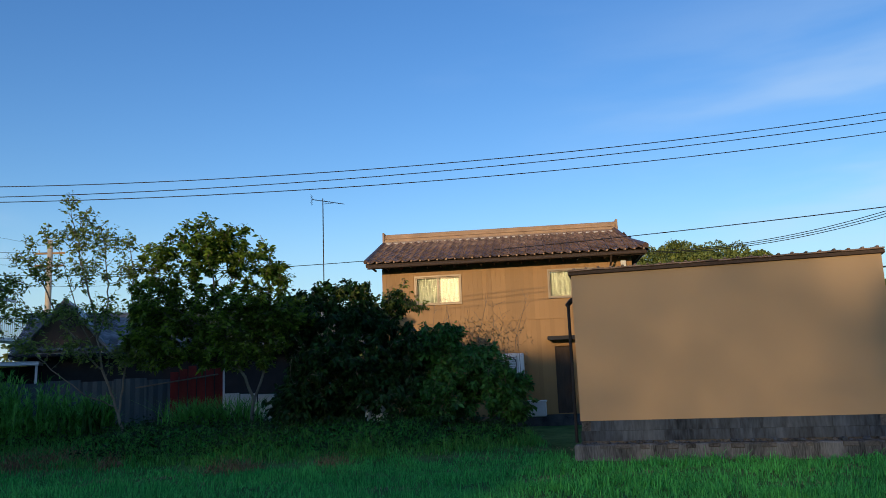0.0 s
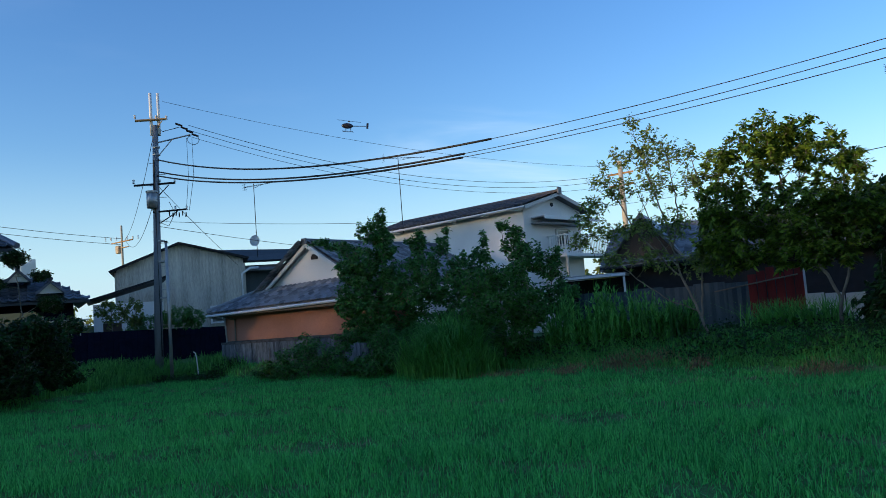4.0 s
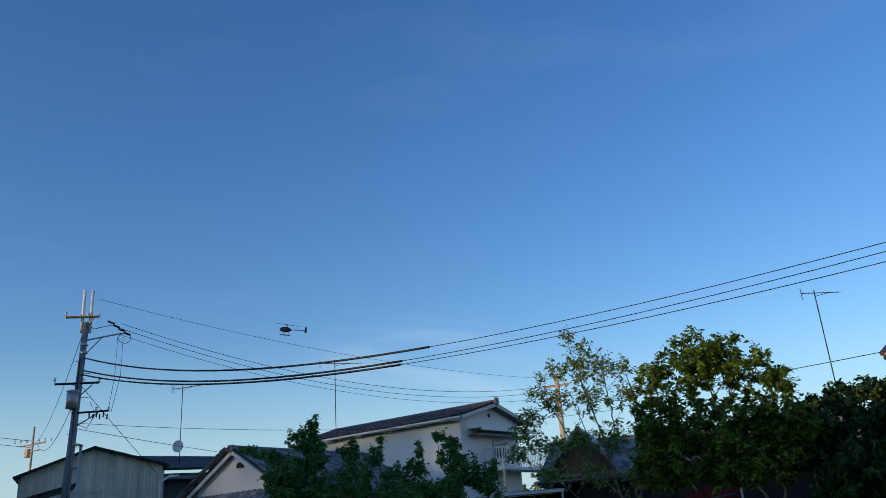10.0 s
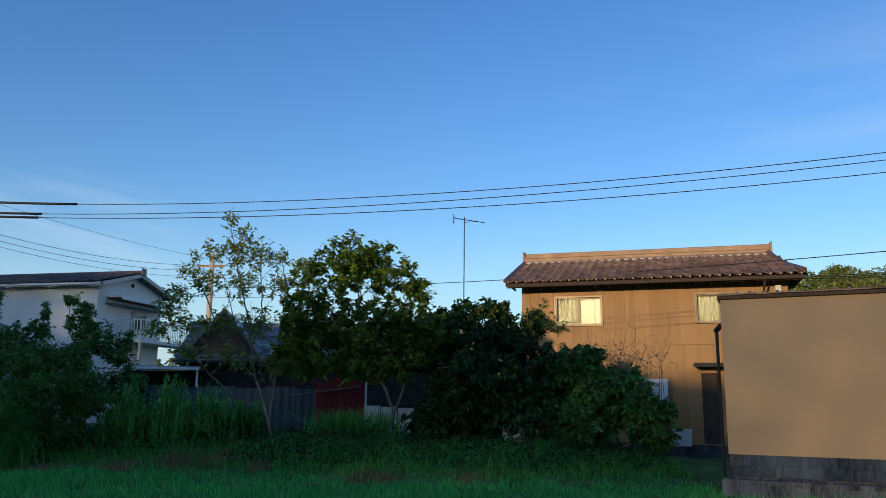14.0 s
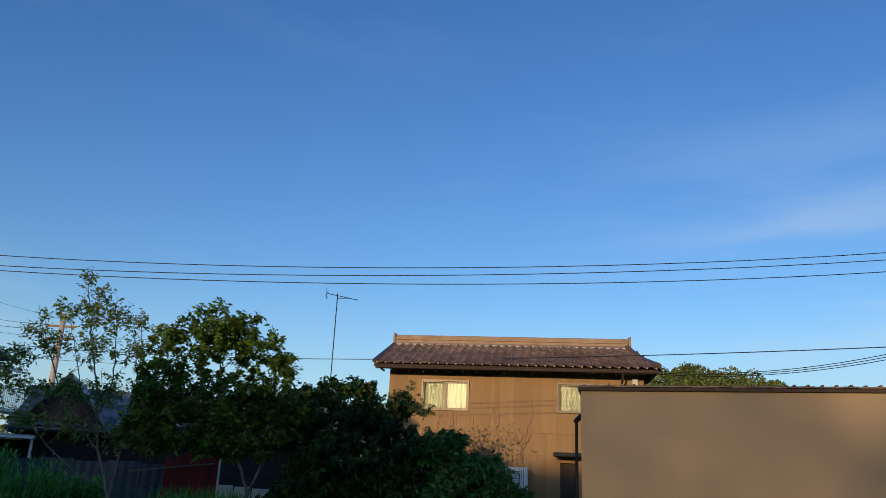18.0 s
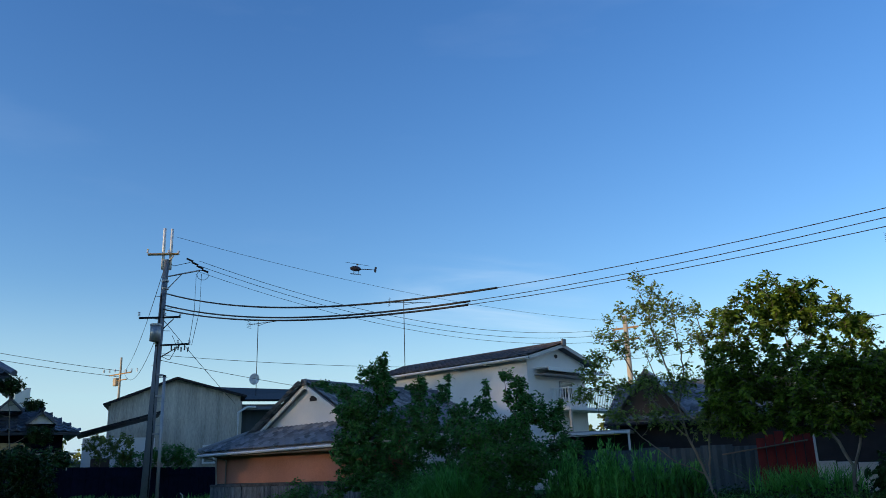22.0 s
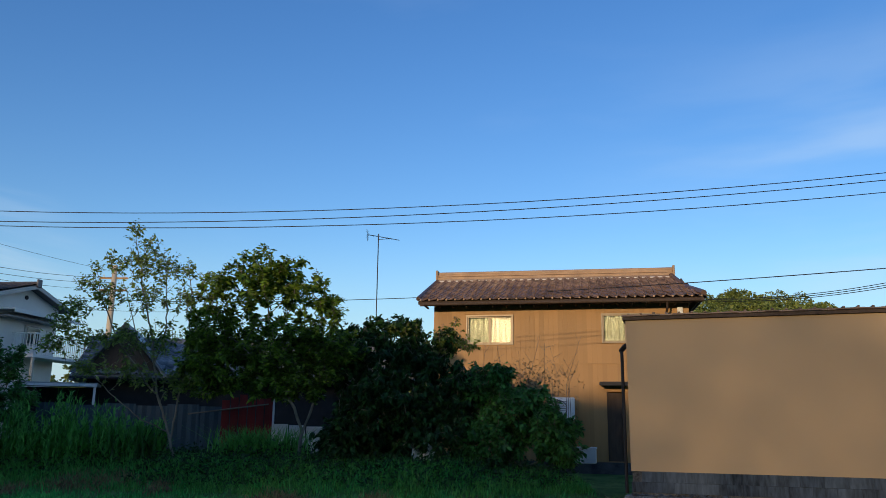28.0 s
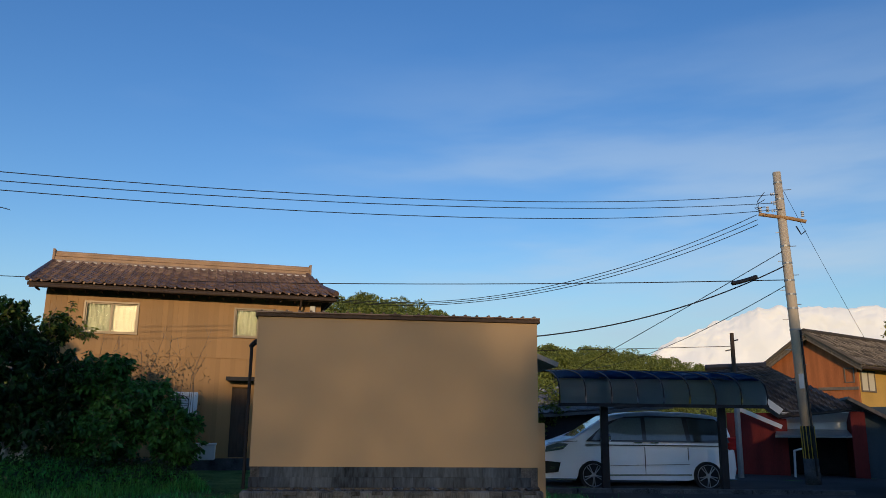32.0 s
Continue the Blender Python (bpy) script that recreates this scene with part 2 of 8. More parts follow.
M = {
    "grass_soil": mat("grass_soil", (0.055, 0.16, 0.045), 0.95, 0.5, 1.1, 14, 0.8, col2=(0.13, 0.24, 0.085), bdist=0.06, spec=0.05),
    "grass": leaf_mat("grass_blade", (0.03, 0.37, 0.07), (0.16, 0.78, 0.18), rough=0.7, trans=0.4),
    "weed": leaf_mat("weed_leaf", (0.07, 0.30, 0.05), (0.20, 0.58, 0.125), rough=0.5, trans=0.4),
    "dry": leaf_mat("dry_grass", (0.28, 0.19, 0.09), (0.46, 0.34, 0.17)),
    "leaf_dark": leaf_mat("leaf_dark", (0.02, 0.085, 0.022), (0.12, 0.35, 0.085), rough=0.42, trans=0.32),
    "straw": leaf_mat("straw", (0.20, 0.20, 0.11), (0.40, 0.38, 0.24)),
    # darker copy of leaf_dark: shade among the shrubs put into the leaf colour
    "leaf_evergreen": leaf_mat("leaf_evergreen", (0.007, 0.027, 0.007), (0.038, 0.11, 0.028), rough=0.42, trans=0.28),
    "leaf_mid": leaf_mat("leaf_mid", (0.03, 0.12, 0.022), (0.13, 0.36, 0.075), rough=0.42, trans=0.38),
    "leaf_yellow": leaf_mat("leaf_yellow", (0.09, 0.15, 0.025), (0.22, 0.28, 0.06)),
    "leaf_crown": leaf_mat("leaf_crown", (0.024, 0.07, 0.012), (0.24, 0.38, 0.05), rough=0.42, trans=0.3),
    "leaf_bright": leaf_mat("leaf_bright", (0.15, 0.25, 0.045), (0.36, 0.47, 0.12), rough=0.45, trans=0.4),
    "hill_leaf": leaf_mat("hill_leaf", (0.09, 0.165, 0.03), (0.33, 0.36, 0.09)),
    "knoll_leaf": leaf_mat("knoll_leaf", (0.06, 0.085, 0.018), (0.46, 0.42, 0.10)),
    "thin_leaf": leaf_mat("thin_leaf", (0.04, 0.10, 0.02), (0.08, 0.18, 0.04)),
    "bark": mat("bark", (0.19, 0.165, 0.13), 0.95, 0.4, 4, 60, 0.8),
    "tile_ridge": mat("tile_ridge", (0.42, 0.27, 0.16), 0.8, 0.3, 2, 30, 0.3),
    "plaster": mat("plaster_tan", (0.42, 0.29, 0.165), 0.9, 0.06, 0.7, 120, 0.15, bdist=0.005),
    "plaster_white": mat("plaster_white", (0.74, 0.73, 0.70), 0.9, 0.1, 0.8, 60, 0.15),
    "siding": mat("siding_brown", (0.36, 0.20, 0.075), 0.6, 0.14, 0.8, 30, 0.15, island="object", stretch=(3, 1, 0.3)),
    "brown_plaster": mat("plaster_brown", (0.42, 0.19, 0.125), 0.9, 0.25, 0.7, 30, 0.2),
    "tile_brown": mat("tile_brown", (0.13, 0.075, 0.055), 0.42, 0.5, 2, 40, 0.2, col2=(0.24, 0.15, 0.11), island="object"),
    "tile_grey": mat("tile_grey", (0.15, 0.16, 0.175), 0.42, 0.5, 2, 40, 0.2, col2=(0.32, 0.33, 0.35), island="object"),
    "tile_slate": mat("tile_slate", (0.05, 0.06, 0.08), 0.42, 0.5, 2, 40, 0.2, col2=(0.15, 0.17, 0.215), island="object"),
    "tile_slate_i": mat("tile_slate_joined", (0.05, 0.06, 0.08), 0.42, 0.5, 2, 40, 0.2, col2=(0.15, 0.17, 0.215), island=True),
    "tile_dark": mat("tile_dark", (0.05, 0.05, 0.055), 0.5, 0.4, 2, 40, 0.2, col2=(0.13, 0.11, 0.095), island="object"),
    "tile_dark_i": mat("tile_dark_joined", (0.05, 0.05, 0.055), 0.5, 0.4, 2, 40, 0.2, col2=(0.13, 0.11, 0.095), island=True),
    "tile_old": mat("tile_old", (0.10, 0.08, 0.06), 0.8, 0.6, 2, 30, 0.3, col2=(0.34, 0.28, 0.21), island="object"),
    "tile_brown_i": mat("tile_brown_joined", (0.13, 0.075, 0.055), 0.42, 0.5, 2, 40, 0.2, col2=(0.24, 0.15, 0.11), island=True),
    "tile_grey_i": mat("tile_grey_joined", (0.15, 0.16, 0.175), 0.42, 0.5, 2, 40, 0.2, col2=(0.32, 0.33, 0.35), island=True),
    "tile_old_i": mat("tile_old_joined", (0.10, 0.08, 0.06), 0.8, 0.6, 2, 30, 0.3, col2=(0.34, 0.28, 0.21), island=True),
    "mortar": mat("mortar_white", (0.6, 0.55, 0.48), 0.9, 0.1),
    "concrete": mat("concrete_stained", (0.022, 0.027, 0.03), 0.95, 0.7, 2.2, 40, 0.6, col2=(0.15, 0.15, 0.15)),
    "block": mat("block_stained", (0.018, 0.028, 0.038), 0.95, 0.7, 1.3, 9, 0.3, col2=(0.09, 0.115, 0.145), stretch=(2.2, 2.2, 0.5)),
    "wall_streaked": mat("mossy_streaked_concrete", (0.014, 0.022, 0.026), 0.95, 0.8, 2.6, 20, 0.4, col2=(0.24, 0.27, 0.29), stretch=(2.5, 2.5, 0.3)),
    "streaked": mat("streaked_concrete", (0.022, 0.032, 0.04), 0.95, 0.8, 1.4, 20, 0.4, col2=(0.2, 0.215, 0.225), stretch=(2.5, 2.5, 0.35)),
    # concrete in two copies: warm with sun in the colour, blue-grey with shade in it
    "pole_concrete": mat("pole_concrete", (0.52, 0.43, 0.31), 0.85, 0.15, 1.2, 50, 0.2, stretch=(1, 1, 0.3)),
    "pole_grey": mat("pole_grey", (0.16, 0.18, 0.205), 0.85, 0.25, 1.2, 50, 0.2, stretch=(1, 1, 0.3)),
    "steel": mat("steel_grey", (0.36, 0.37, 0.37), 0.5, 0.15, 4, 60, 0.1, metal=0.6),
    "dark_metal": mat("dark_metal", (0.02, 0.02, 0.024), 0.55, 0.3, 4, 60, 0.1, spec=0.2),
    "cable": mat("cable_black", (0.012, 0.012, 0.013), 0.6, 0.2, 3, 30, 0.0),
    "wood_dark": mat("wood_dark", (0.07, 0.045, 0.03), 0.8, 0.35, 2, 30, 0.3, stretch=(6, 6, 1)),
    "wood_weathered": mat("wood_weathered", (0.20, 0.16, 0.12), 0.85, 0.3, 2, 30, 0.3, stretch=(6, 6, 1)),
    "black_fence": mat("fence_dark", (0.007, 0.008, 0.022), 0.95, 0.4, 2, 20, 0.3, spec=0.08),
    "corrugated": mat("corrugated_grey", (0.50, 0.47, 0.40), 0.75, 0.45, 0.7, 14, 0.1, col2=(0.72, 0.68, 0.58), stretch=(2.5, 2.5, 0.3)),
    "red_iron": mat("red_iron", (0.20, 0.018, 0.014), 0.75, 0.35, 1.2, 20, 0.2, stretch=(3, 3, 0.4)),
    "orange_board": mat("orange_board", (0.46, 0.15, 0.05), 0.8, 0.25, 1.0, 25, 0.2, stretch=(4, 4, 0.4)),
    "yellow_wall": mat("yellow_wall", (0.62, 0.38, 0.10), 0.85, 0.15, 0.8, 40, 0.1),
    "white_paint": mat("white_paint", (0.72, 0.72, 0.70), 0.5, 0.06, 1, 40, 0.05),
    "curtain": mat("curtain_cream", (0.66, 0.60, 0.46), 0.9, 0.04, 2, 30, 0.05, stretch=(8, 8, 0.3)),
    "curtain_dark": mat("curtain_green", (0.30, 0.30, 0.21), 0.9, 0.05, 2, 30, 0.05, stretch=(8, 8, 0.3)),
    "frame_alu": mat("aluminium_bronze", (0.24, 0.19, 0.13), 0.45, 0.08, 3, 60, 0.05, metal=0.4),
    "glass": glass_mat("window_glass"),
    "car_paint": mat("car_silver", (0.82, 0.86, 0.92), 0.28, 0.03, 1, 200, 0.0, metal=0.12, spec=0.6),
    "car_glass": mat("car_glass", (0.04, 0.055, 0.06), 0.06, 0.1, 2, 30, 0.0, spec=0.8),
    # darker copy of car_silver: shed shade put into the paint; also for rims
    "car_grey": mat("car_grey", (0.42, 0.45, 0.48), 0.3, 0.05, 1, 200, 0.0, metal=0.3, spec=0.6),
    # lighter copy of car_glass: reflected sky put into the base colour
    "car_window": mat("car_window", (0.12, 0.16, 0.165), 0.06, 0.25, 1.2, 30, 0.0, spec=0.8),
    "dark_gloss": mat("gloss_black", (0.02, 0.02, 0.022), 0.2, 0.1, 2, 30, 0.0, spec=0.6),
    "rubber": mat("rubber", (0.018, 0.018, 0.018), 0.85, 0.2, 4, 60, 0.2),
    "chrome": mat("chrome", (0.62, 0.62, 0.63), 0.2, 0.05, 4, 60, 0.0, metal=1.0),
    "red_lamp": mat("red_lamp", (0.45, 0.02, 0.02), 0.2, 0.1, 5, 60, 0.0),
    "asphalt": mat("asphalt", (0.055, 0.055, 0.055), 0.9, 0.25, 1.0, 60, 0.4),
    "far_hill": mat("hill_ground", (0.035, 0.05, 0.018), 0.95, 0.4, 0.08, 1.0, 0.0),
    "yellow_tape": mat("yellow_guard", (0.6, 0.42, 0.06), 0.7, 0.15, 4, 40, 0.1),
    "blue_panel": mat("collector_blue", (0.03, 0.08, 0.22), 0.25, 0.15, 2, 30, 0.0, spec=0.6),
    "heli_body": mat("heli_body", (0.02, 0.025, 0.05), 0.3, 0.2, 5, 60, 0.0),
    "sheet_blue": mat("sheet_blue", (0.06, 0.085, 0.10), 0.7, 0.25, 1.5, 30, 0.1, stretch=(2, 2, .4)),
    "earth": mat("bare_earth", (0.15, 0.095, 0.05), 0.95, 0.5, 3.0, 30, 0.6, col2=(0.28, 0.19, 0.10)),
    # orange of the low sun put into the crossarm colour
    "rust": mat("rust", (0.42, 0.24, 0.10), 0.8, 0.4, 3, 40, 0.2),
}

# leaf for the unseen sun blocker: lets most of the light through
tl_n, tl_l = M["thin_leaf"].node_tree.nodes, M["thin_leaf"].node_tree.links
tl_o, tl_t, tl_m = tl_n["Material Output"], tl_n.new("ShaderNodeBsdfTransparent"), tl_n.new("ShaderNodeMixShader")
tl_m.inputs[0].default_value = 0.88
tl_l.new(tl_o.inputs[0].links[0].from_socket, tl_m.inputs[1]), tl_l.new(tl_t.outputs[0], tl_m.inputs[2]), tl_l.new(tl_m.outputs[0], tl_o.inputs[0])


# ---- mesh helpers ----
def part(name, bm, material, parent=None, label="", smooth=False):
    """Links a bmesh as one mesh object, under a thing if one is given."""
    me = bpy.data.meshes.new(name)
    bm.to_mesh(me)
    bm.free()
    me.materials.append(M[material])
    if smooth:
        me.polygons.foreach_set("use_smooth", [True] * len(me.polygons))
    ob = new(name, me)
    ob.parent = parent
    return tagged(ob, label)


def np_part(name, verts, faces, material, parent=None, label=""):
    """A large mesh from arrays, all faces with the same number of corners."""
    verts, faces = np.asarray(verts, dtype=np.float32), np.asarray(faces, dtype=np.int32)
    me = bpy.data.meshes.new(name)
    k = faces.shape[1]
    me.vertices.add(len(verts)), me.loops.add(faces.size), me.polygons.add(len(faces))
    me.vertices.foreach_set("co", verts.ravel())
    me.loops.foreach_set("vertex_index", faces.ravel())
    me.polygons.foreach_set("loop_start", np.arange(0, faces.size, k, dtype=np.int32))
    me.update(calc_edges=True)
    me.materials.append(M[material])
    ob = new(name, me)
    ob.parent = parent
    return tagged(ob, label)


def again(ob, m, parent=None):
    """Another object on the same mesh."""
    o = new(ob.name.split(".")[0], ob.data)
    o.parent, o.matrix_basis = parent or ob.parent, m
    return o


def box(bm, x0, x1, y0, y1, z0, z1, bevel=0.0):
    vs = [bm.verts.new(p) for p in ((x0, y0, z0), (x1, y0, z0), (x1, y1, z0), (x0, y1, z0), (x0, y0, z1), (x1, y0, z1), (x1, y1, z1), (x0, y1, z1))]
    fs = [bm.faces.new([vs[i] for i in q]) for q in ((0, 3, 2, 1), (4, 5, 6, 7), (0, 1, 5, 4), (1, 2, 6, 5), (2, 3, 7, 6), (3, 0, 4, 7))]
    if bevel:
        es = list({e for f in fs for e in f.edges})
        bmesh.ops.bevel(bm, geom=es, offset=bevel, segments=1, affect="EDGES")
    return bm


def boxes(*bs, bevel=0.0):
    bm = bmesh.new()
    for b in bs:
        box(bm, *b, bevel=bevel)
    return bm


def tube(bm, pts, r, seg=8, r1=None, cap=True):
    """A tube along points, tapering from r to r1."""
    pts = [Vector(p) for p in pts]
    r1 = r if r1 is None else r1
    rings = []
    n = len(pts)
    for i, p in enumerate(pts):
        d = (pts[min(i + 1, n - 1)] - pts[max(i - 1, 0)]).normalized()
        side = d.cross(Vector((0, 0, 1)))
        side = Vector((1, 0, 0)) if side.length < 1e-4 else side.normalized()
        up = side.cross(d)
        rr = r + (r1 - r) * i / max(1, n - 1)
        rings.append([bm.verts.new(p + rr * (math.cos(a) * side + math.sin(a) * up)) for a in (2 * math.pi * k / seg for k in range(seg))])
    for a, b in zip(rings, rings[1:]):
        for k in range(seg):
            bm.faces.new((a[k], a[(k + 1) % seg], b[(k + 1) % seg], b[k]))
    if cap:
        bm.faces.new(list(reversed(rings[0]))), bm.faces.new(rings[-1])
    return bm


def tubes(*specs, seg=8):
    bm = bmesh.new()
    for pts, r in specs:
        tube(bm, pts, r, seg)
    return bm


def slab(bm, quad, t):
    """A plate of thickness t under the four (or three) corners given."""
    top = [Vector(p) for p in quad]
    nrm = (top[1] - top[0]).cross(top[-1] - top[0]).normalized()
    if nrm.z < 0:
        nrm.negate()
    a = [bm.verts.new(p) for p in top]
    b = [bm.verts.new(p - nrm * t) for p in top]
    bm.faces.new(a), bm.faces.new(list(reversed(b)))
    k = len(a)
    for i in range(k):
        bm.faces.new((a[i], b[i], b[(i + 1) % k], a[(i + 1) % k]))
    return bm


def pierced(x0, x1, z0, z1, y0, y1, holes):
    """A wall from x0 to x1 with openings (xa, xb, za, zb) right through it, as one closed mesh."""
    bm = bmesh.new()
    xs = sorted({x0, x1, *[v for h in holes for v in h[:2]]})
    zs = sorted({z0, z1, *[v for h in holes for v in h[2:]]})
    nx, nz = len(xs) - 1, len(zs) - 1

    def solid(i, k):
        if not (0 <= i < nx and 0 <= k < nz):
            return False
        cx, cz = (xs[i] + xs[i + 1]) / 2, (zs[k] + zs[k + 1]) / 2
        return not any(h[0] < cx < h[1] and h[2] < cz < h[3] for h in holes)
    vs = {(i, k, s): bm.verts.new((x, y, z)) for i, x in enumerate(xs) for k, z in enumerate(zs) for s, y in ((0, y0), (1, y1))}
    for i in range(nx):
        for k in range(nz):
            if not solid(i, k):
                continue
            c = ((i, k), (i + 1, k), (i + 1, k + 1), (i, k + 1))
            bm.faces.new([vs[(*p, 0)] for p in c])
            bm.faces.new([vs[(*p, 1)] for p in reversed(c)])
            for q, (di, dk) in enumerate(((0, -1), (1, 0), (0, 1), (-1, 0))):
                if not solid(i + di, k + dk):
                    a, b = c[q], c[(q + 1) % 4]
                    bm.faces.new((vs[(*b, 0)], vs[(*a, 0)], vs[(*a, 1)], vs[(*b, 1)]))
    for v in [v for v in bm.verts if not v.link_faces]:
        bm.verts.remove(v)
    return bm


def base(name, a, d, label, category, group="", kind="", z=0.0, off=0.0):
    """A thing's Empty on the plane at distance d whose way outward points along bearing a: local x runs to the right, local y away."""
    e = new(name)
    sa, ca = math.sin(radians(a)), math.cos(radians(a))
    e.matrix_basis = pose(d * sa + off * ca, d * ca - off * sa, z, 0, 0, -a)
    return tagged(e, label, category, group, kind)


def thing(name, m, label, category, group="", kind=""):
    e = new(name)
    e.matrix_basis = m
    return tagged(e, label, category, group, kind)


# ---- ground ----
def smooth(u):
    u = np.clip(u, 0, 1)
    return u * u * (3 - 2 * u)


def height(x, y):
    """The lawn is level; a low bank leads up to the gardens behind it and to the weeds along its far side."""
    foot = np.interp(x, [-40, -20, -14, -7.4, -3.6, 0, 2.5, 4], [17.6, 17.6, 17.8, 16.6, 15.6, 15.8, 16.6, 17])
    amount = np.interp(x, [-20, 0.0, 2.2, 3.6], [0.62, 0.60, 0.35, 0.06])
    back = amount * smooth((y - foot) / 2.2)
    edge = np.interp(y, [-20, 0, 7, 13, 20, 30], [-14, -17, -20.2, -24.0, -26.5, -30])
    side = 0.7 * smooth((edge - x) / 2.4)
    right = np.where(x > 9.5, 0.06, 0.0) * smooth((y - 14.5) / 1.0)
    rough = 0.03 * np.sin(x * 1.7 + 0.6 * np.sin(y * 1.3)) * np.cos(y * 1.9) + 0.02 * np.sin(x * 4.1 + y * 3.3)
    return np.maximum(np.maximum(back, side), right) + rough * np.where((y > 14) & (x > 2), 0.3, 1.0)


gx = np.concatenate([[-2500, -900, -300, -120, -60, -44], np.arange(-36, 26.01, 0.4), [32, 45, 70, 130, 300, 900, 2500]])
gy = np.concatenate([[-2500, -900, -300, -120, -60, -30, -18], np.arange(-10, 32.01, 0.4), [36, 45, 60, 90, 150, 300, 900, 2500]])
XX, YY = np.meshgrid(gx, gy)
gverts = np.stack([XX.ravel(), YY.ravel(), height(XX, YY).ravel()], 1)
ii, jj = np.meshgrid(np.arange(len(gy) - 1), np.arange(len(gx) - 1), indexing="ij")
k0 = (ii * len(gx) + jj).ravel()
ground = np_part("ground", gverts, np.stack([k0, k0 + 1, k0 + 1 + len(gx), k0 + len(gx)], 1), "grass_soil")
tagged(ground, "uneven ground with short mown grass and a low bank", "ground", kind="structure")

rng = np.random.default_rng(7)


def leaves_at(pos, size, flat=0.5, aspect=0.5):
    """Folded leaf quads at the given points: verts and faces."""
    n = len(pos)
    th = rng.uniform(0, 2 * np.pi, n)
    tilt = rng.normal(-0.35, flat, n)
    d = np.stack([np.cos(th) * np.cos(tilt), np.sin(th) * np.cos(tilt), np.sin(tilt)], 1)
    roll = rng.normal(0, 0.9, n)
    s = np.stack([-np.sin(th) * np.cos(roll), np.cos(th) * np.cos(roll), np.sin(roll)], 1)
    L = size * rng.uniform(0.6, 1.25, n)[:, None]
    w = L * aspect * 0.5
    mid = pos + d * L * 0.45 + np.array([0, 0, 0.0])
    tip = pos + d * L - np.stack([np.zeros(n), np.zeros(n), L[:, 0] * 0.12], 1)
    v = np.stack([pos, mid + s * w, tip, mid - s * w], 1).reshape(-1, 3)
    return v, np.arange(4 * n).reshape(n, 4)


def blades(pos, h, w, lean=0.35):
    """Grass blades: one bent quad strip of two faces each."""
    n = len(pos)
    th = rng.uniform(0, 2 * np.pi, n)
    H = h * rng.uniform(0.5, 1.3, n) if np.isscalar(h) else h * rng.uniform(0.6, 1.25, n)
    ln = np.abs(rng.normal(0, lean, n)) * H
    side = np.stack([np.cos(th + 1.57), np.sin(th + 1.57), np.zeros(n)], 1) * (w / 2)
    out = np.stack([np.cos(th), np.sin(th), np.zeros(n)], 1)
    z = np.array([0, 0, 1.0])
    m = pos + out * (ln * 0.35)[:, None] + z * (H * 0.6)[:, None]
    t = pos + out * ln[:, None] + z * H[:, None]
    v = np.stack([pos - side, pos + side, m + side * 0.8, m - side * 0.8, t + side * 0.1, t - side * 0.1], 1).reshape(-1, 3)
    b = (np.arange(n) * 6)[:, None]
    f = np.concatenate([b + [0, 1, 2, 3], b + [3, 2, 4, 5]], 0)
    return v, f


def in_blobs(blobs, per, shell=0.55, depth=1.0):
    """Clump centres in the ellipsoids (x, y, z, half width, half height), denser to the outside."""
    out = []
    for x, y, z, rx, rz in blobs:
        n = max(3, int(per * rx * rz))
        d = rng.normal(size=(n, 3))
        d /= np.linalg.norm(d, axis=1)[:, None]
        r = shell + (1 - shell) * rng.uniform(0, 1, n) ** 0.6
        r *= 1 + rng.normal(0, 0.12, n)
        out.append(np.array([x, y, z]) + d * r[:, None] * np.array([rx, min(rx, rz * 1.3) * depth, rz]))
    return np.concatenate(out)


def foliage(centres, n, spread, size, floor=None, **k):
    k_ = np.repeat(rng.uniform(.45, 1.25, len(centres)), n)[:, None]
    pos = np.repeat(centres, n, 0) + rng.normal(0, spread, (len(centres) * n, 3)) * k_ * np.array([1.15, 1.15, .75])
    if floor is not None:
        pos[:, 2] = np.maximum(pos[:, 2], floor + rng.uniform(0, 0.3, len(pos)))
    return leaves_at(pos, size, **k)


def leaf_sprays(paths, n, size, reach, droop=.35, aspect=.5, rn=None):
    """Leaves set alternately along the last stretch of each twig."""
    pos, way = [], []
    for p in paths:
        seg = np.diff(p, axis=0)
        ln = np.linalg.norm(seg, axis=1)
        tot = ln.sum()
        at = np.concatenate([[0], np.cumsum(ln)])
        u = tot - reach * rn.uniform(0, 1, n) ** 1.2
        u = np.clip(u, 0, tot)
        q = np.stack([np.interp(u, at, p[:, k]) for k in range(3)], 1)
        d = seg[-1] / max(ln[-1], 1e-6)
        side = np.array([d[1], -d[0], 0.0])
        side /= max(np.linalg.norm(side), .15)
        sgn = np.where(np.arange(n) % 2, 1.0, -1.0)[:, None]
        w = d * .55 + side * sgn * rn.uniform(.4, 1.1, (n, 1)) + rn.normal(0, .32, (n, 3)) - np.array([0, 0, droop])
        pos.append(q + rn.normal(0, .035, (n, 3)))
        way.append(w)
    pos, d = np.concatenate(pos), np.concatenate(way)
    d /= np.linalg.norm(d, axis=1)[:, None]
    m = len(pos)
    flat = np.stack([d[:, 1], -d[:, 0], np.zeros(m)], 1)
    flat /= np.maximum(np.linalg.norm(flat, axis=1), .05)[:, None]
    roll = rn.normal(0, .85, m)[:, None]
    flat = np.cos(roll) * flat + np.sin(roll) * np.cross(d, flat)
    L = size * rn.uniform(.55, 1.2, m)[:, None]
    mid = pos + d * L * .45
    tip = pos + d * L - np.array([0, 0, .14]) * L
    half = flat * L * aspect * .5
    v = np.stack([pos, mid + half, tip, mid - half], 1).reshape(-1, 3)
    return v, np.arange(4 * m).reshape(m, 4)


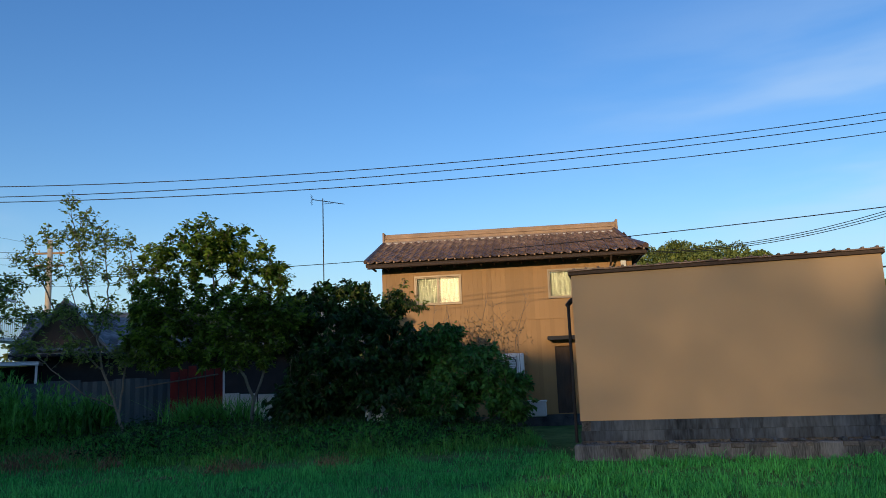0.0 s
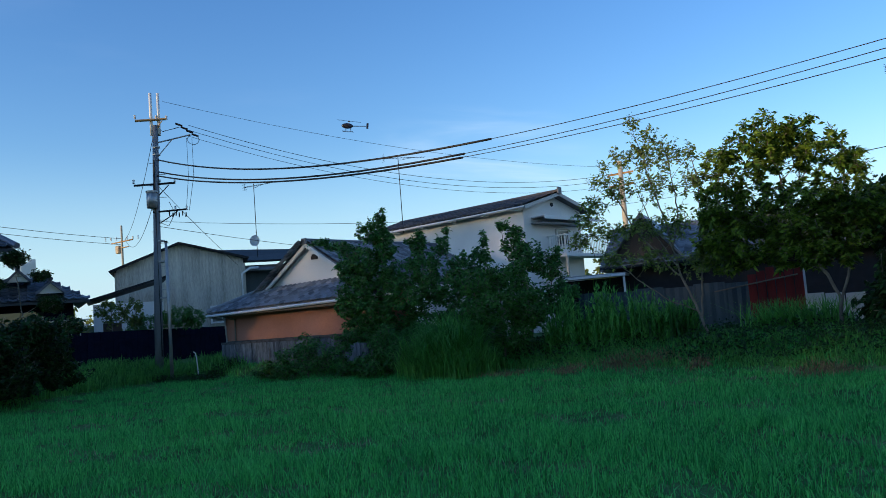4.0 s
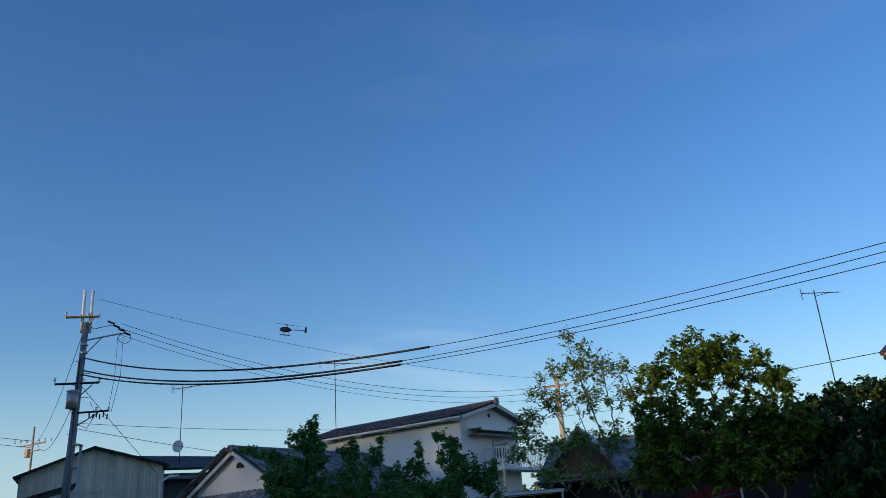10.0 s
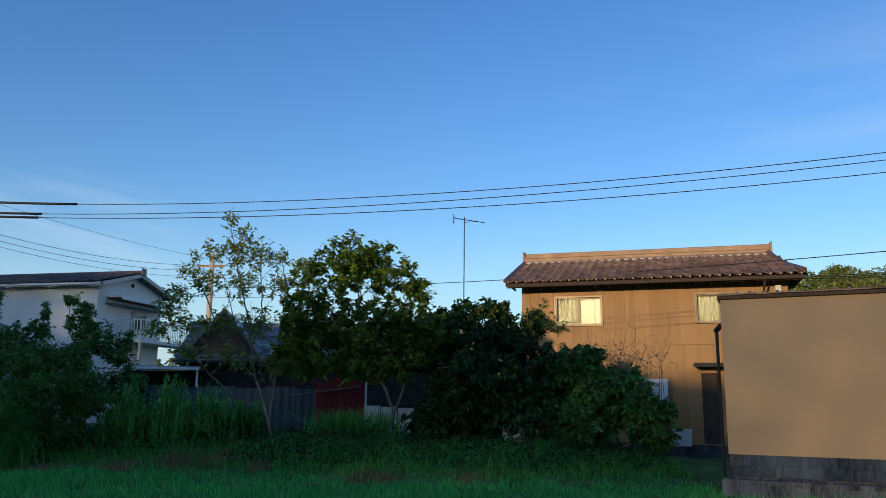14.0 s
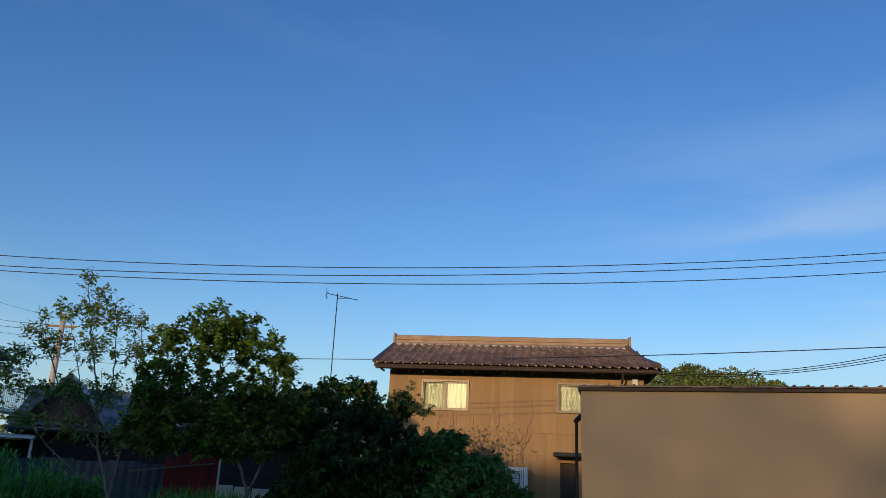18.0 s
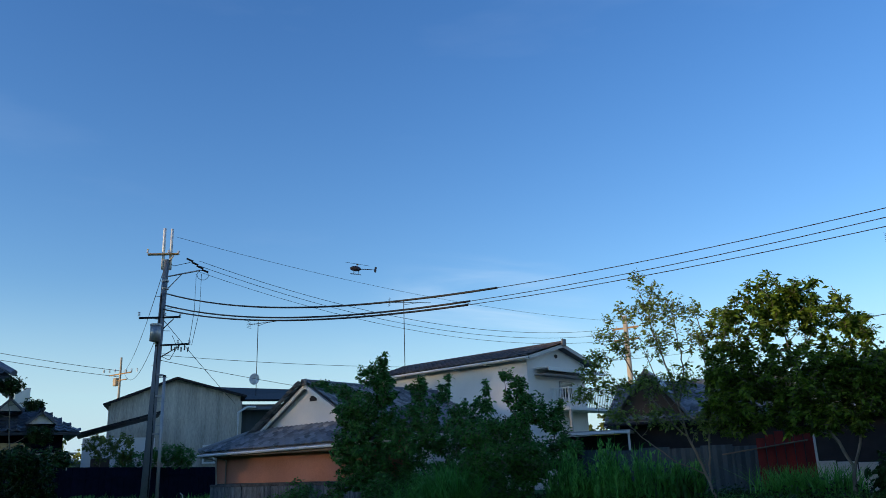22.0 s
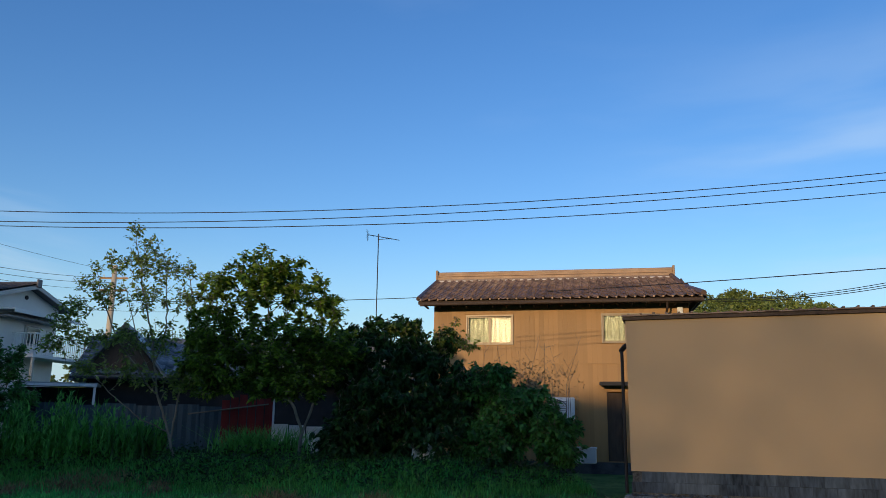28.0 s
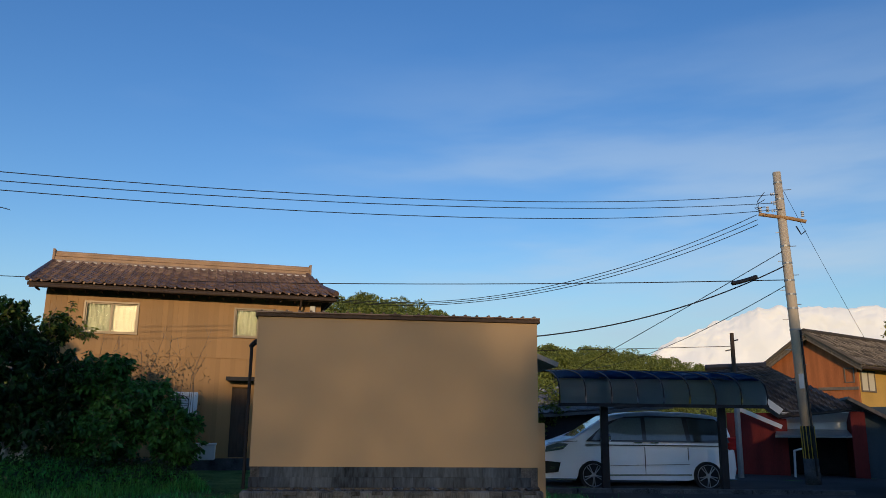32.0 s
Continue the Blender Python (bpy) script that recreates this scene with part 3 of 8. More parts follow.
def grow(stems, tips, rn, r_tip, r_max, step=.17, power=.47):
    """A branching skeleton: every twig tip joins the nearest wood below it. Gives the wood's mesh and the twigs' paths."""
    P, parent = [], []

    def chain(pts, start=-1):
        last = start
        for p in pts:
            P.append(np.asarray(p, float)), parent.append(last)
            last = len(P) - 1
        return last
    for k, st in enumerate(stems):
        st = [np.asarray(p, float) for p in st]
        pts = []
        for a, b in zip(st, st[1:]):
            c = max(1, int(np.linalg.norm(b - a) / step))
            pts += [a + (b - a) * q / c + rn.normal(0, .012, 3) for q in range(c)]
        pts.append(st[-1])
        start = -1
        if k:
            start = int(np.argmin(np.linalg.norm(np.array(P) - st[0], axis=1)))
            pts = pts[1:]
        chain(pts, start)
    A = np.array(P)
    order = np.argsort([np.min(np.linalg.norm(A - t, axis=1)) for t in tips])
    paths = []
    for k in order:
        t = tips[k]
        A = np.array(P)
        d = np.linalg.norm(A - t, axis=1) + .7 * np.maximum(0, A[:, 2] - t[2] + .15)
        b = int(np.argmin(d))
        a = A[b]
        ln = np.linalg.norm(t - a)
        c = max(2, int(ln / step))
        bend = rn.normal(0, .07, 3) * ln + np.array([0, 0, -.06 * ln])
        u = (np.arange(1, c + 1) / c)[:, None]
        pts = a + (t - a) * u + bend * np.sin(np.pi * u)
        chain(list(pts), b)
        paths.append(np.concatenate([[a], pts]))
    A, parent = np.array(P), np.array(parent)
    count = np.ones(len(A))
    for i in range(len(A) - 1, -1, -1):
        if parent[i] >= 0:
            count[parent[i]] += count[i] * .35 if i - parent[i] > 1 else count[i]
    r = np.minimum(r_tip * count ** power, r_max)
    kid = np.where(parent >= 0)[0]
    par = parent[kid]
    d = A[kid] - A[par]
    d /= np.maximum(np.linalg.norm(d, axis=1), 1e-6)[:, None]
    side = np.cross(d, [0.31, 0.17, 0.93])
    side /= np.maximum(np.linalg.norm(side, axis=1), 1e-6)[:, None]
    up = np.cross(side, d)
    r0, r1 = np.minimum(r[par], r[kid] * 1.35)[:, None], r[kid][:, None]
    K = 6
    vs = []
    for c, rr in ((A[par] - d * r0 * .3, r0), (A[kid], r1)):
        for k in range(K):
            an = 2 * math.pi * k / K
            vs.append(c + rr * (math.cos(an) * side + math.sin(an) * up))
    v = np.stack(vs, 1).reshape(-1, 3)
    b = (np.arange(len(kid)) * 2 * K)[:, None]
    f = np.concatenate([b + [k, (k + 1) % K, K + (k + 1) % K, K + k] for k in range(K)], 0)
    return v, f, paths


def tree(name, label, stems, blobs, leaf, per, n, size, reach=.4, seed=1, category="tree", r=.09, r_tip=.0045, shell=.45, floor=None, fill=0, droop=.35, aspect=.5, wood="bark"):
    """Stems with limbs and twigs out to the crown, leaves along the twigs; fill: leaves deep inside."""
    global rng
    keep_, rng = rng, np.random.default_rng(seed * 101 + 7)
    root = np.array(stems[0][0], float)
    e = thing(name, Matrix.Translation(stems[0][0]), label, category)
    tips = in_blobs(blobs, per, shell)
    if floor is not None:
        tips[:, 2] = np.maximum(tips[:, 2], floor + rng.uniform(0, .3, len(tips)))
    v, f, paths = grow(stems, tips, rng, r_tip, r)
    np_part("trunk", v - root, f, wood, e)
    v, f = leaf_sprays(paths, n, size, reach, droop, aspect, rng)
    if fill:
        v2, f2 = leaves_at(in_blobs([(x, y, z, a * .8, b * .8) for x, y, z, a, b in blobs], fill, .1), size)
        v, f = np.concatenate([v, v2]), np.concatenate([f, f2 + len(v)])
    if floor is not None:
        v[:, 2] = np.maximum(v[:, 2], floor)
    np_part("crown", v - root, f, leaf, e)
    rng = keep_
    return e


# ---- the brown house behind the garden ----
def tile_mesh(w, l, h=0.085):
    """One pan tile: a wave across, a lip at its lower end."""
    bm = bmesh.new()
    prof = [(-0.5, 0.55), (-0.36, 0.95), (-0.2, 0.55), (0.1, 0.12), (0.5, 0.45)]
    rows = []
    for y, lift in ((0.0, 0.35), (1.0, 0.0)):
        rows.append([bm.verts.new((px * w, y * l, (pz + lift) * h)) for px, pz in prof])
    front = [bm.verts.new((px * w, 0, (pz + 0.35) * h - 0.03)) for px, pz in prof]
    for a, b in ((rows[0], rows[1]), (front, rows[0])):
        for i in range(4):
            bm.faces.new((a[i], a[i + 1], b[i + 1], b[i]))
    return bm


def tiled_slope(parent, origin, ux, uy, width, length, mat_one, mat_join, w=0.29, l=0.25, singles=0, left_cut=0.0, right_cut=0.0):
    """Rows of tiles on a slope from its lower left corner; ux runs along the eave, uy up the slope. The cuts narrow it towards the top."""
    ux, uy = Vector(ux).normalized(), Vector(uy).normalized()
    nz = ux.cross(uy)
    rot = Matrix((ux, uy, nz)).transposed().to_4x4()
    one = part("roof_tile", tile_mesh(w, l * 1.12), mat_one, parent)
    src = np.array([v.co[:] for v in one.data.vertices])
    fsrc = np.array([p.vertices[:] for p in one.data.polygons])
    used, vs, fs = 0, [], []
    nr, nc = int(length / l), int(width / w)
    for r in range(nr):
        u = (r + 0.5) / nr
        for c in range(nc):
            x = (c + 0.5) * width / nc
            if x < left_cut * u or x > width - right_cut * u:
                continue
            jit = ((r * 37 + c * 17) % 11 - 5) * 0.0012
            m = Matrix.Translation(Vector(origin) + ux * x + uy * (r * length / nr) + nz * (0.012 + jit)) @ rot
            if used < singles:
                if used == 0:
                    one.matrix_basis = m
                else:
                    again(one, m)
                used += 1
            else:
                mm = np.array(m)
                vs.append(src @ mm[:3, :3].T + mm[:3, 3])
                fs.append(fsrc + len(vs) * len(src) - len(src))
    if vs:
        ob = np_part("roof_tiles", np.concatenate(vs), np.concatenate(fs), mat_join, parent)
        tagged(ob, kind="stuff")
    if used == 0:
        bpy.data.objects.remove(one)


def window(parent, x0, x1, z0, z1, y, panes=2, curtains=("curtain_dark", "curtain"), frame_mat="frame_alu", depth=0.09):
    """A sliding window in its opening: frame, panes, curtains behind."""
    t = 0.05
    fr = part("window_frame", boxes((x0, x1, y - 0.03, y + depth, z1 - t, z1), (x0, x1, y - 0.05, y + depth, z0, z0 + t), (x0, x0 + t, y - 0.03, y + depth, z0 + t, z1 - t), (x1 - t, x1, y - 0.03, y + depth, z0 + t, z1 - t)), frame_mat, parent)
    w = (x1 - x0 - 2 * t) / panes
    for i in range(panes):
        a = x0 + t + i * w
        yy = y + 0.02 + 0.025 * (i % 2)
        part("sash", boxes((a, a + w, yy, yy + 0.022, z0 + t, z0 + t + .035), (a, a + w, yy, yy + 0.022, z1 - t - .035, z1 - t), (a, a + .035, yy, yy + .022, z0 + t + .035, z1 - t - .035), (a + w - .035, a + w, yy, yy + .022, z0 + t + .035, z1 - t - .035)), frame_mat, fr)
        g = part("pane", boxes((a + .035, a + w - .035, yy + 0.008, yy + 0.013, z0 + t + .035, z1 - t - .035)), "glass", fr)
        g.visible_shadow = False
        if curtains:
            bm = bmesh.new()
            n = 14
            ps = [(a + w * q / n, y + depth + 0.05 + 0.018 * math.sin(q * 1.9)) for q in range(n + 1)]
            vs = [[bm.verts.new((px, py, z)) for px, py in ps] for z in (z0 - 0.02, z1 + 0.02)]
            for q in range(n):
                bm.faces.new((vs[0][q], vs[0][q + 1], vs[1][q + 1], vs[1][q]))
            part("curtain", bm, curtains[i % len(curtains)], fr, "", True)
    return fr


def brown_house():
    h = base("house", 9.7, 26, "two-storey house with brown vertical siding and a brown tiled roof", "house")
    x0, x1, zt, zb, dp = -5.02, 3.32, 5.45, 0.3, 6.2
    w1, w2 = (-3.92, -2.33, 4.13, 5.13), (0.54, 2.1, 4.16, 5.13)
    dr = (0.64, 1.14, 0.45, 2.6)
    holes = [w1, w2, dr]
    part("front_wall", pierced(x0, x1, zb, zt, 0.02, 0.16, holes), "siding", h)
    part("side_wall", boxes((x0, x0 + 0.14, 0.16, dp, zb, zt)), "siding", h)
    part("side_wall", boxes((x1 - 0.14, x1, 0.16, dp, zb, zt)), "siding", h)
    part("back_wall", boxes((x0 + .14, x1 - .14, dp - 0.14, dp, zb, zt)), "siding", h)
    part("upper_floor", boxes((x0 + .14, x1 - .14, .16, dp - .14, 3.2, 3.4)), "wood_dark", h)
    # boards
    step = 0.152
    n = int((x1 - x0) / step)
    made = {}
    for i in range(n):
        xa = x0 + i * (x1 - x0) / n
        xb = xa + (x1 - x0) / n - 0.014
        spans, lo = [], zb
        for hx0, hx1, hz0, hz1 in sorted((q for q in holes if q[0] - 0.03 < xb and q[1] + 0.03 > xa), key=lambda q: q[2]):
            if hz0 - 0.03 > lo:
                spans.append((lo, hz0 - 0.03))
            lo = hz1 + 0.03
        spans.append((lo, zt))
        for za, zc in spans:
            for zz0, zz1 in ((za, min(zc, 3.5)), (max(za, 3.52), zc)):
                if zz1 - zz0 < 0.05:
                    continue
                key = (round(zz0, 2), round(zz1, 2))
                if key not in made:
                    made[key] = part("siding_board", boxes((0, xb - xa, -0.010, 0.0, zz0, zz1)), "siding", h)
                    made[key].matrix_basis = pose(xa, 0.018, 0)
                else:
                    again(made[key], pose(xa, 0.018, 0))
    part("belt_strip", boxes((x0, x1, -0.016, 0.02, 3.495, 3.525)), "siding", h)
    for w in (w1, w2):
        window(h, *w, 0.0)
    d = part("door", boxes((dr[0] + .03, dr[1] - .03, 0.05, 0.09, dr[2], dr[3] - .03), (dr[0], dr[0] + .03, -.01, .1, dr[2], dr[3]), (dr[1] - .03, dr[1], -.01, .1, dr[2], dr[3]), (dr[0] + .1, dr[1] - .1, .035, .05, 1.6, 2.4)), "wood_dark", h)
    part("canopy", boxes((0.42, 1.7, -0.55, 0.0, 2.82, 2.88), (0.42, 1.7, -.57, -.55, 2.78, 2.9)), "dark_metal", h)
    part("plinth", boxes((x0 - .02, x1 + .02, -0.03, 0.0, 0.0, 0.42)), "concrete", h)
    part("foundation", boxes((x0, x1, 0.02, dp, -0.3, zb)), "concrete", h)
    # roof: gable on one side, hip on the other
    ye, yr, yb, ze, zr = -0.62, 2.95, 6.9, 5.52, 6.78
    xl, xr, xh = -5.45, 3.72, 3.12
    bm = bmesh.new()
    slab(bm, [(xl, ye, ze), (xr, ye, ze), (xh, yr, zr), (xl, yr, zr)], 0.1)
    slab(bm, [(xl, yr, zr), (xh, yr, zr), (xr, yb, ze), (xl, yb, ze)], 0.1)
    slab(bm, [(xr, ye, ze), (xr, yb, ze), (xh, yr, zr)], 0.1)
    part("roof", bm, "wood_dark", h)
    for x in (x0 + 0.02, x1 - 0.5):
        bm = bmesh.new()
        a = [bm.verts.new(p) for p in ((x, 0.05, zt), (x, dp - .05, zt), (x, yr, zr - 0.14))]
        b = [bm.verts.new((v.co.x + 0.1, v.co.y, v.co.z)) for v in a]
        bm.faces.new(a), bm.faces.new(b)
        for i in range(3):
            bm.faces.new((a[i], a[(i + 1) % 3], b[(i + 1) % 3], b[i]))
        part("gable_wall", bm, "siding", h)
    sl = math.hypot(yr - ye, zr - ze)
    tiled_slope(h, (xl, ye - .04, ze + 0.01), (1, 0, 0), (0, yr - ye, zr - ze), xr - xl, sl, "tile_brown", "tile_brown_i", singles=290, right_cut=xr - xh)
    tiled_slope(h, (xr + .04, ye, ze + .01), (0, 1, 0), (xh - xr, 0, zr - ze), yb - ye, math.hypot(xr - xh, zr - ze), "tile_brown", "tile_brown_i", left_cut=yr - ye, right_cut=yb - yr)
    # ridge: stacked courses, white mortar beads and a cap
    part("ridge_base", boxes((xl, xh + .05, yr - .17, yr + .17, zr - .02, zr + .1)), "tile_brown", h)
    bead = part("mortar_bead", tube(bmesh.new(), [(0, yr - .2, zr), (.16, yr - .2, zr)], 0.045, 8), "mortar", h)
    bead.matrix_basis = pose(xl + .1, 0, 0)
    for i in range(1, 31):
        again(bead, pose(xl + .1 + i * .276, 0, 0))
    part("ridge_course", boxes((xl - .02, xh + .06, yr - .13, yr + .13, zr + .1, zr + .2), (xl - .02, xh + .06, yr - .11, yr + .11, zr + .212, zr + .30), bevel=0.01), "tile_ridge", h)
    part("ridge_cap", tubes(([(xl - .05, yr, zr + .32), (xh + .1, yr, zr + .32)], 0.085), seg=10), "tile_ridge", h)
    for x in (xl - .03, xh + .1):
        part("ridge_end_tile", boxes((x - .03, x + .05, yr - .17, yr + .17, zr - .02, zr + .46), bevel=0.015), "tile_ridge", h)
    part("hip_ridge", tubes(([(xh, yr, zr + .12), (xh + .25, yr - 1.5, zr - .55), (xr, ye, ze + .14)], 0.1), ([(xh, yr, zr + .12), (xr, yb, ze + .14)], 0.1)), "tile_brown", h)
    part("verge", tubes(([(xl, yr, zr + .08), (xl, ye, ze + .1)], 0.075)), "tile_brown", h)
    part("gutter", tubes(([(xl + .2, ye - .06, ze - .1), (xr, ye - .06, ze - .08)], 0.05)), "wood_dark", h)
    part("fascia", boxes((xl + .05, xr - .05, ye + .02, ye + .05, ze - .15, ze - .08)), "wood_dark", h)
    part("downpipe", tubes(([(2.6, ye - .03, ze - .12), (2.6, ye + .1, ze - .3), (2.6, -.06, ze - .45), (2.6, -.06, 0.3)], 0.035)), "wood_dark", h)
    part("meter_box", boxes((2.95, 3.12, -.1, -.01, 5.05, 5.3), bevel=0.01), "white_paint", h)
    raf = part("rafter", boxes((0, .05, ye + .1, 0.0, ze - .16, ze - .11)), "wood_dark", h)
    raf.matrix_basis = pose(xl + .2, 0, 0)
    for i in range(1, 20):
        again(raf, pose(xl + .2 + i * .45, 0, 0))
    # round end tiles along the eave
    end = part("eave_tile_end", tube(bmesh.new(), [(0, ye - .075, ze + .045), (0, ye - .02, ze + .055)], .032, 8), "tile_ridge", h, "pale eave tile end")
    end.matrix_basis = pose(xl + .1, 0, 0)
    for i in range(1, 32):
        again(end, pose(xl + .1 + i * .29, 0, 0))
    return h


brown_house()


# ---- the tan plastered store with its block footing ----
def tan_store():
    s = base("storehouse", 18.8, 15.8, "windowless tan plastered storehouse with a tiled verge", "storehouse")
    x0, x1, z0, z1 = -1.72, 3.93, 0.73, 3.6
    bm = bmesh.new()
    box(bm, x0, x1, 0.0, 4.2, z0, z1)
    part("wall", bm, "plaster", s, "", False)
    part("foundation", boxes((x0 + .02, x1 - .02, 0.03, 4.15, -.2, z0 - .003)), "concrete", s)
    bm = bmesh.new()
    slab(bm, [(x0 - .05, -.06, z1 + .07), (x1 + .05, -.06, z1 + .07), (x1 + .05, 4.3, z1 - .25), (x0 - .05, 4.3, z1 - .25)], 0.06)
    part("roof", bm, "wood_dark", s)
    cop = part("coping_tile", boxes((0, 0.245, -.09, .16, z1 + .072, z1 + .105), (0.1, 0.15, -.1, .16, z1 + .1, z1 + .135), bevel=0.008), "tile_brown", s)
    n = int((x1 - x0 + .1) / .25)
    cop.matrix_basis = pose(x0 - .05, 0, 0)
    for i in range(1, n + 1):
        again(cop, pose(x0 - .05 + i * (x1 - x0 + .1 - .245) / n, 0, (i % 3) * 0.004))
    # two courses of blocks and a rough footing
    blk = part("block", boxes((0, 0.39, -.0, .028, 0, .191), bevel=0.002), "block", s)
    k = 0
    for row in range(2):
        z = 0.345 + row * 0.193
        for i in range(15):
            xa = x0 + i * 0.392 - (0.196 if row else 0)
            if xa < x0 - 0.01 or xa + 0.388 > x1 + .03:
                continue
            m = pose(xa, 0.0 - 0.004 * ((i * 7 + row * 3) % 4), z)
            if k == 0:
                blk.matrix_basis = m
            else:
                again(blk, m)
            k += 1
    part("footing", boxes((x0 - .12, x1 + .02, -.28, .02, -.2, .30), bevel=0.03), "streaked", s, "mossy crumbling concrete footing")
    rr = random.Random(12)
    for k in range(46):
        x = x0 + (x1 - x0) * (k + rr.uniform(.1, .9)) / 46
        r = rr.uniform(.02, .06)
        bm = bmesh.new()
        bmesh.ops.create_icosphere(bm, subdivisions=1, radius=r)
        for v in bm.verts:
            v.co = Vector((v.co.x * rr.uniform(.9, 1.9), v.co.y * rr.uniform(.8, 1.4), v.co.z * rr.uniform(.5, 1.0)))
        part("rubble_stone", bm, "block" if k % 3 else "concrete", s).matrix_basis = pose(x, rr.uniform(-.2, -.05), .31 + r * .3)
    for k in range(13):
        x = x0 + .3 + k * .42 + rr.uniform(-.1, .1)
        part("broken_lip", boxes((x, x + rr.uniform(.1, .3), -.295, -.26, .2 + rr.uniform(0, .04), .302), bevel=.012), "concrete", s)
    part("side_gutter", tubes(([(x0 - .12, .25, 3.05), (x0 - .12, .25, .3)], 0.032), ([(x0 - .02, .1, 3.12), (x0 - .14, .3, 3.04)], .05)), "dark_metal", s)
    part("side_eave", boxes((x1, x1 + .02, 0.3, 3.6, 2.95, 3.05)), "wood_dark", s)
    bm = bmesh.new()
    slab(bm, [(x1 + .02, 0.6, 3.1), (x1 + .62, 0.6, 2.86), (x1 + .62, 4.0, 2.86), (x1 + .02, 4.0, 3.1)], 0.1)
    part("lean_to_roof", bm, "tile_grey", s)
    part("low_wall", boxes((x1 + .02, x1 + .22, .35, .6, 0.0, 1.6)), "plaster", s)
    return s


tan_store()


# ---- the white house ----
def white_house():
    h = base("house", 6, 27.55, "white two-storey house with a shallow slate-grey roof", "house")
    xr, xl, zt, zr, dp, e = -20.7, -30.5, 6.2, 6.82, 4.5, .42
    part("front_wall", pierced(xl, xr, 0.5, zt, 0, .15, [(-27.4, -26.5, 4.4, 5.4)]), "plaster_white", h)
    bm = bmesh.new()
    pts = [(0.15, 0.5), (dp, 0.5), (dp, zt), (dp / 2, zr), (0.15, zt)]
    a = [bm.verts.new((xr, y, z)) for y, z in pts]
    b = [bm.verts.new((xr - .15, y, z)) for y, z in pts]
    bm.faces.new(a), bm.faces.new(list(reversed(b)))
    for i in range(5):
        bm.faces.new((a[i], b[i], b[(i + 1) % 5], a[(i + 1) % 5]))
    part("gable_wall", bm, "plaster_white", h)
    part("back_wall", boxes((xl, xr - .15, dp - .15, dp, .5, zt)), "plaster_white", h)
    part("side_wall", boxes((xl, xl + .15, .15, dp - .15, .5, zt)), "plaster_white", h)
    bm = bmesh.new()
    sl = (zr - zt) / (dp / 2)
    slab(bm, [(xl - .3, -e, zt + .12 - sl * e), (xr + .4, -e, zt + .12 - sl * e), (xr + .4, dp / 2, zr + .12), (xl - .3, dp / 2, zr + .12)], .1)
    slab(bm, [(xl - .3, dp / 2, zr + .12), (xr + .4, dp / 2, zr + .12), (xr + .4, dp + e, zt + .12 - sl * e), (xl - .3, dp + e, zt + .12 - sl * e)], .1)
    part("roof", bm, "tile_dark", h)
    tiled_slope(h, (xl - .3, -e, zt + .13 - sl * e), (1, 0, 0), (0, 1, sl), xr - xl + .7, math.hypot(dp / 2 + e, zr + .12 - zt), "tile_dark", "tile_dark_i", w=.3, l=.3)
    bm = bmesh.new()
    slab(bm, [(xr + .4, -e, zt + .13 - sl * e), (xr + .45, -e, zt + .13 - sl * e), (xr + .45, dp / 2, zr + .13), (xr + .4, dp / 2, zr + .13)], .16)
    slab(bm, [(xr + .4, dp / 2, zr + .13), (xr + .45, dp / 2, zr + .13), (xr + .45, dp + e, zt + .13 - sl * e), (xr + .4, dp + e, zt + .13 - sl * e)], .16)
    part("bargeboard", bm, "steel", h)
    part("fascia", boxes((xl - .3, xr + .4, -e - .02, -e, zt - .12, zt + .0)), "white_paint", h)
    part("gutter", tubes(([(xl - .3, -e - .06, zt - .07), (xr + .4, -e - .06, zt - .05)], .045)), "white_paint", h)
    part("ridge_cap", tubes(([(xl - .3, dp / 2, zr + .18), (xr + .45, dp / 2, zr + .18)], .1)), "tile_dark", h)
    part("ridge_end_tile", boxes((xr + .44, xr + .52, dp / 2 - .16, dp / 2 + .16, zr + .02, zr + .36), bevel=.03), "tile_grey", h)
    bk = part("rafter_end", boxes((0, .13, -e, 0, zt - .16, zt - .03)), "white_paint", h)
    bk.matrix_basis = pose(xr - .15, 0, 0)
    for i in range(1, 5):
        again(bk, pose(xr - .15 - i * 1.95, 0, 0))
    window(h, -27.4, -26.5, 4.4, 5.4, .02, 2, ("curtain_dark",))
    part("vent", tubes(([(xr, 2.2, 6.42), (xr + .05, 2.2, 6.42)], .09)), "dark_metal", h)
    # canopy, window and balcony on the gable side
    part("canopy", boxes((xr, xr + .75, .55, 5.0, 5.72, 5.78), (xr + .72, xr + .75, .55, 5.0, 5.62, 5.72)), "white_paint", h)
    part("canopy_underside", boxes((xr, xr + .6, .5, 4.2, 5.45, 5.5)), "tile_grey", h)
    part("shutter_box", boxes((xr, xr + .1, 2.3, 3.3, 4.5, 5.3), bevel=.02), "steel", h)
    part("window_pane", boxes((xr + .1, xr + .11, 2.38, 3.22, 4.58, 5.22)), "car_glass", h)
    bal = part("balcony", boxes((xr, xr + 1.0, 1.6, 6.6, 3.95, 4.08)), "plaster_white", h)
    part("balcony_rail", boxes((xr + .95, xr + 1.0, 1.6, 6.6, 4.88, 4.94), (xr, xr + .95, 1.6, 1.65, 4.88, 4.94)), "white_paint", bal)
    bars = [(xr + .975, y) for y in np.arange(1.65, 6.6, .14)] + [(x, 1.625) for x in np.arange(xr + .1, xr + .95, .14)]
    one = part("baluster", boxes((-.014, .014, -.014, .014, 4.08, 4.88)), "white_paint", bal)
    one.matrix_basis = pose(*bars[0], 0)
    for b_ in bars[1:]:
        again(one, pose(*b_, 0))
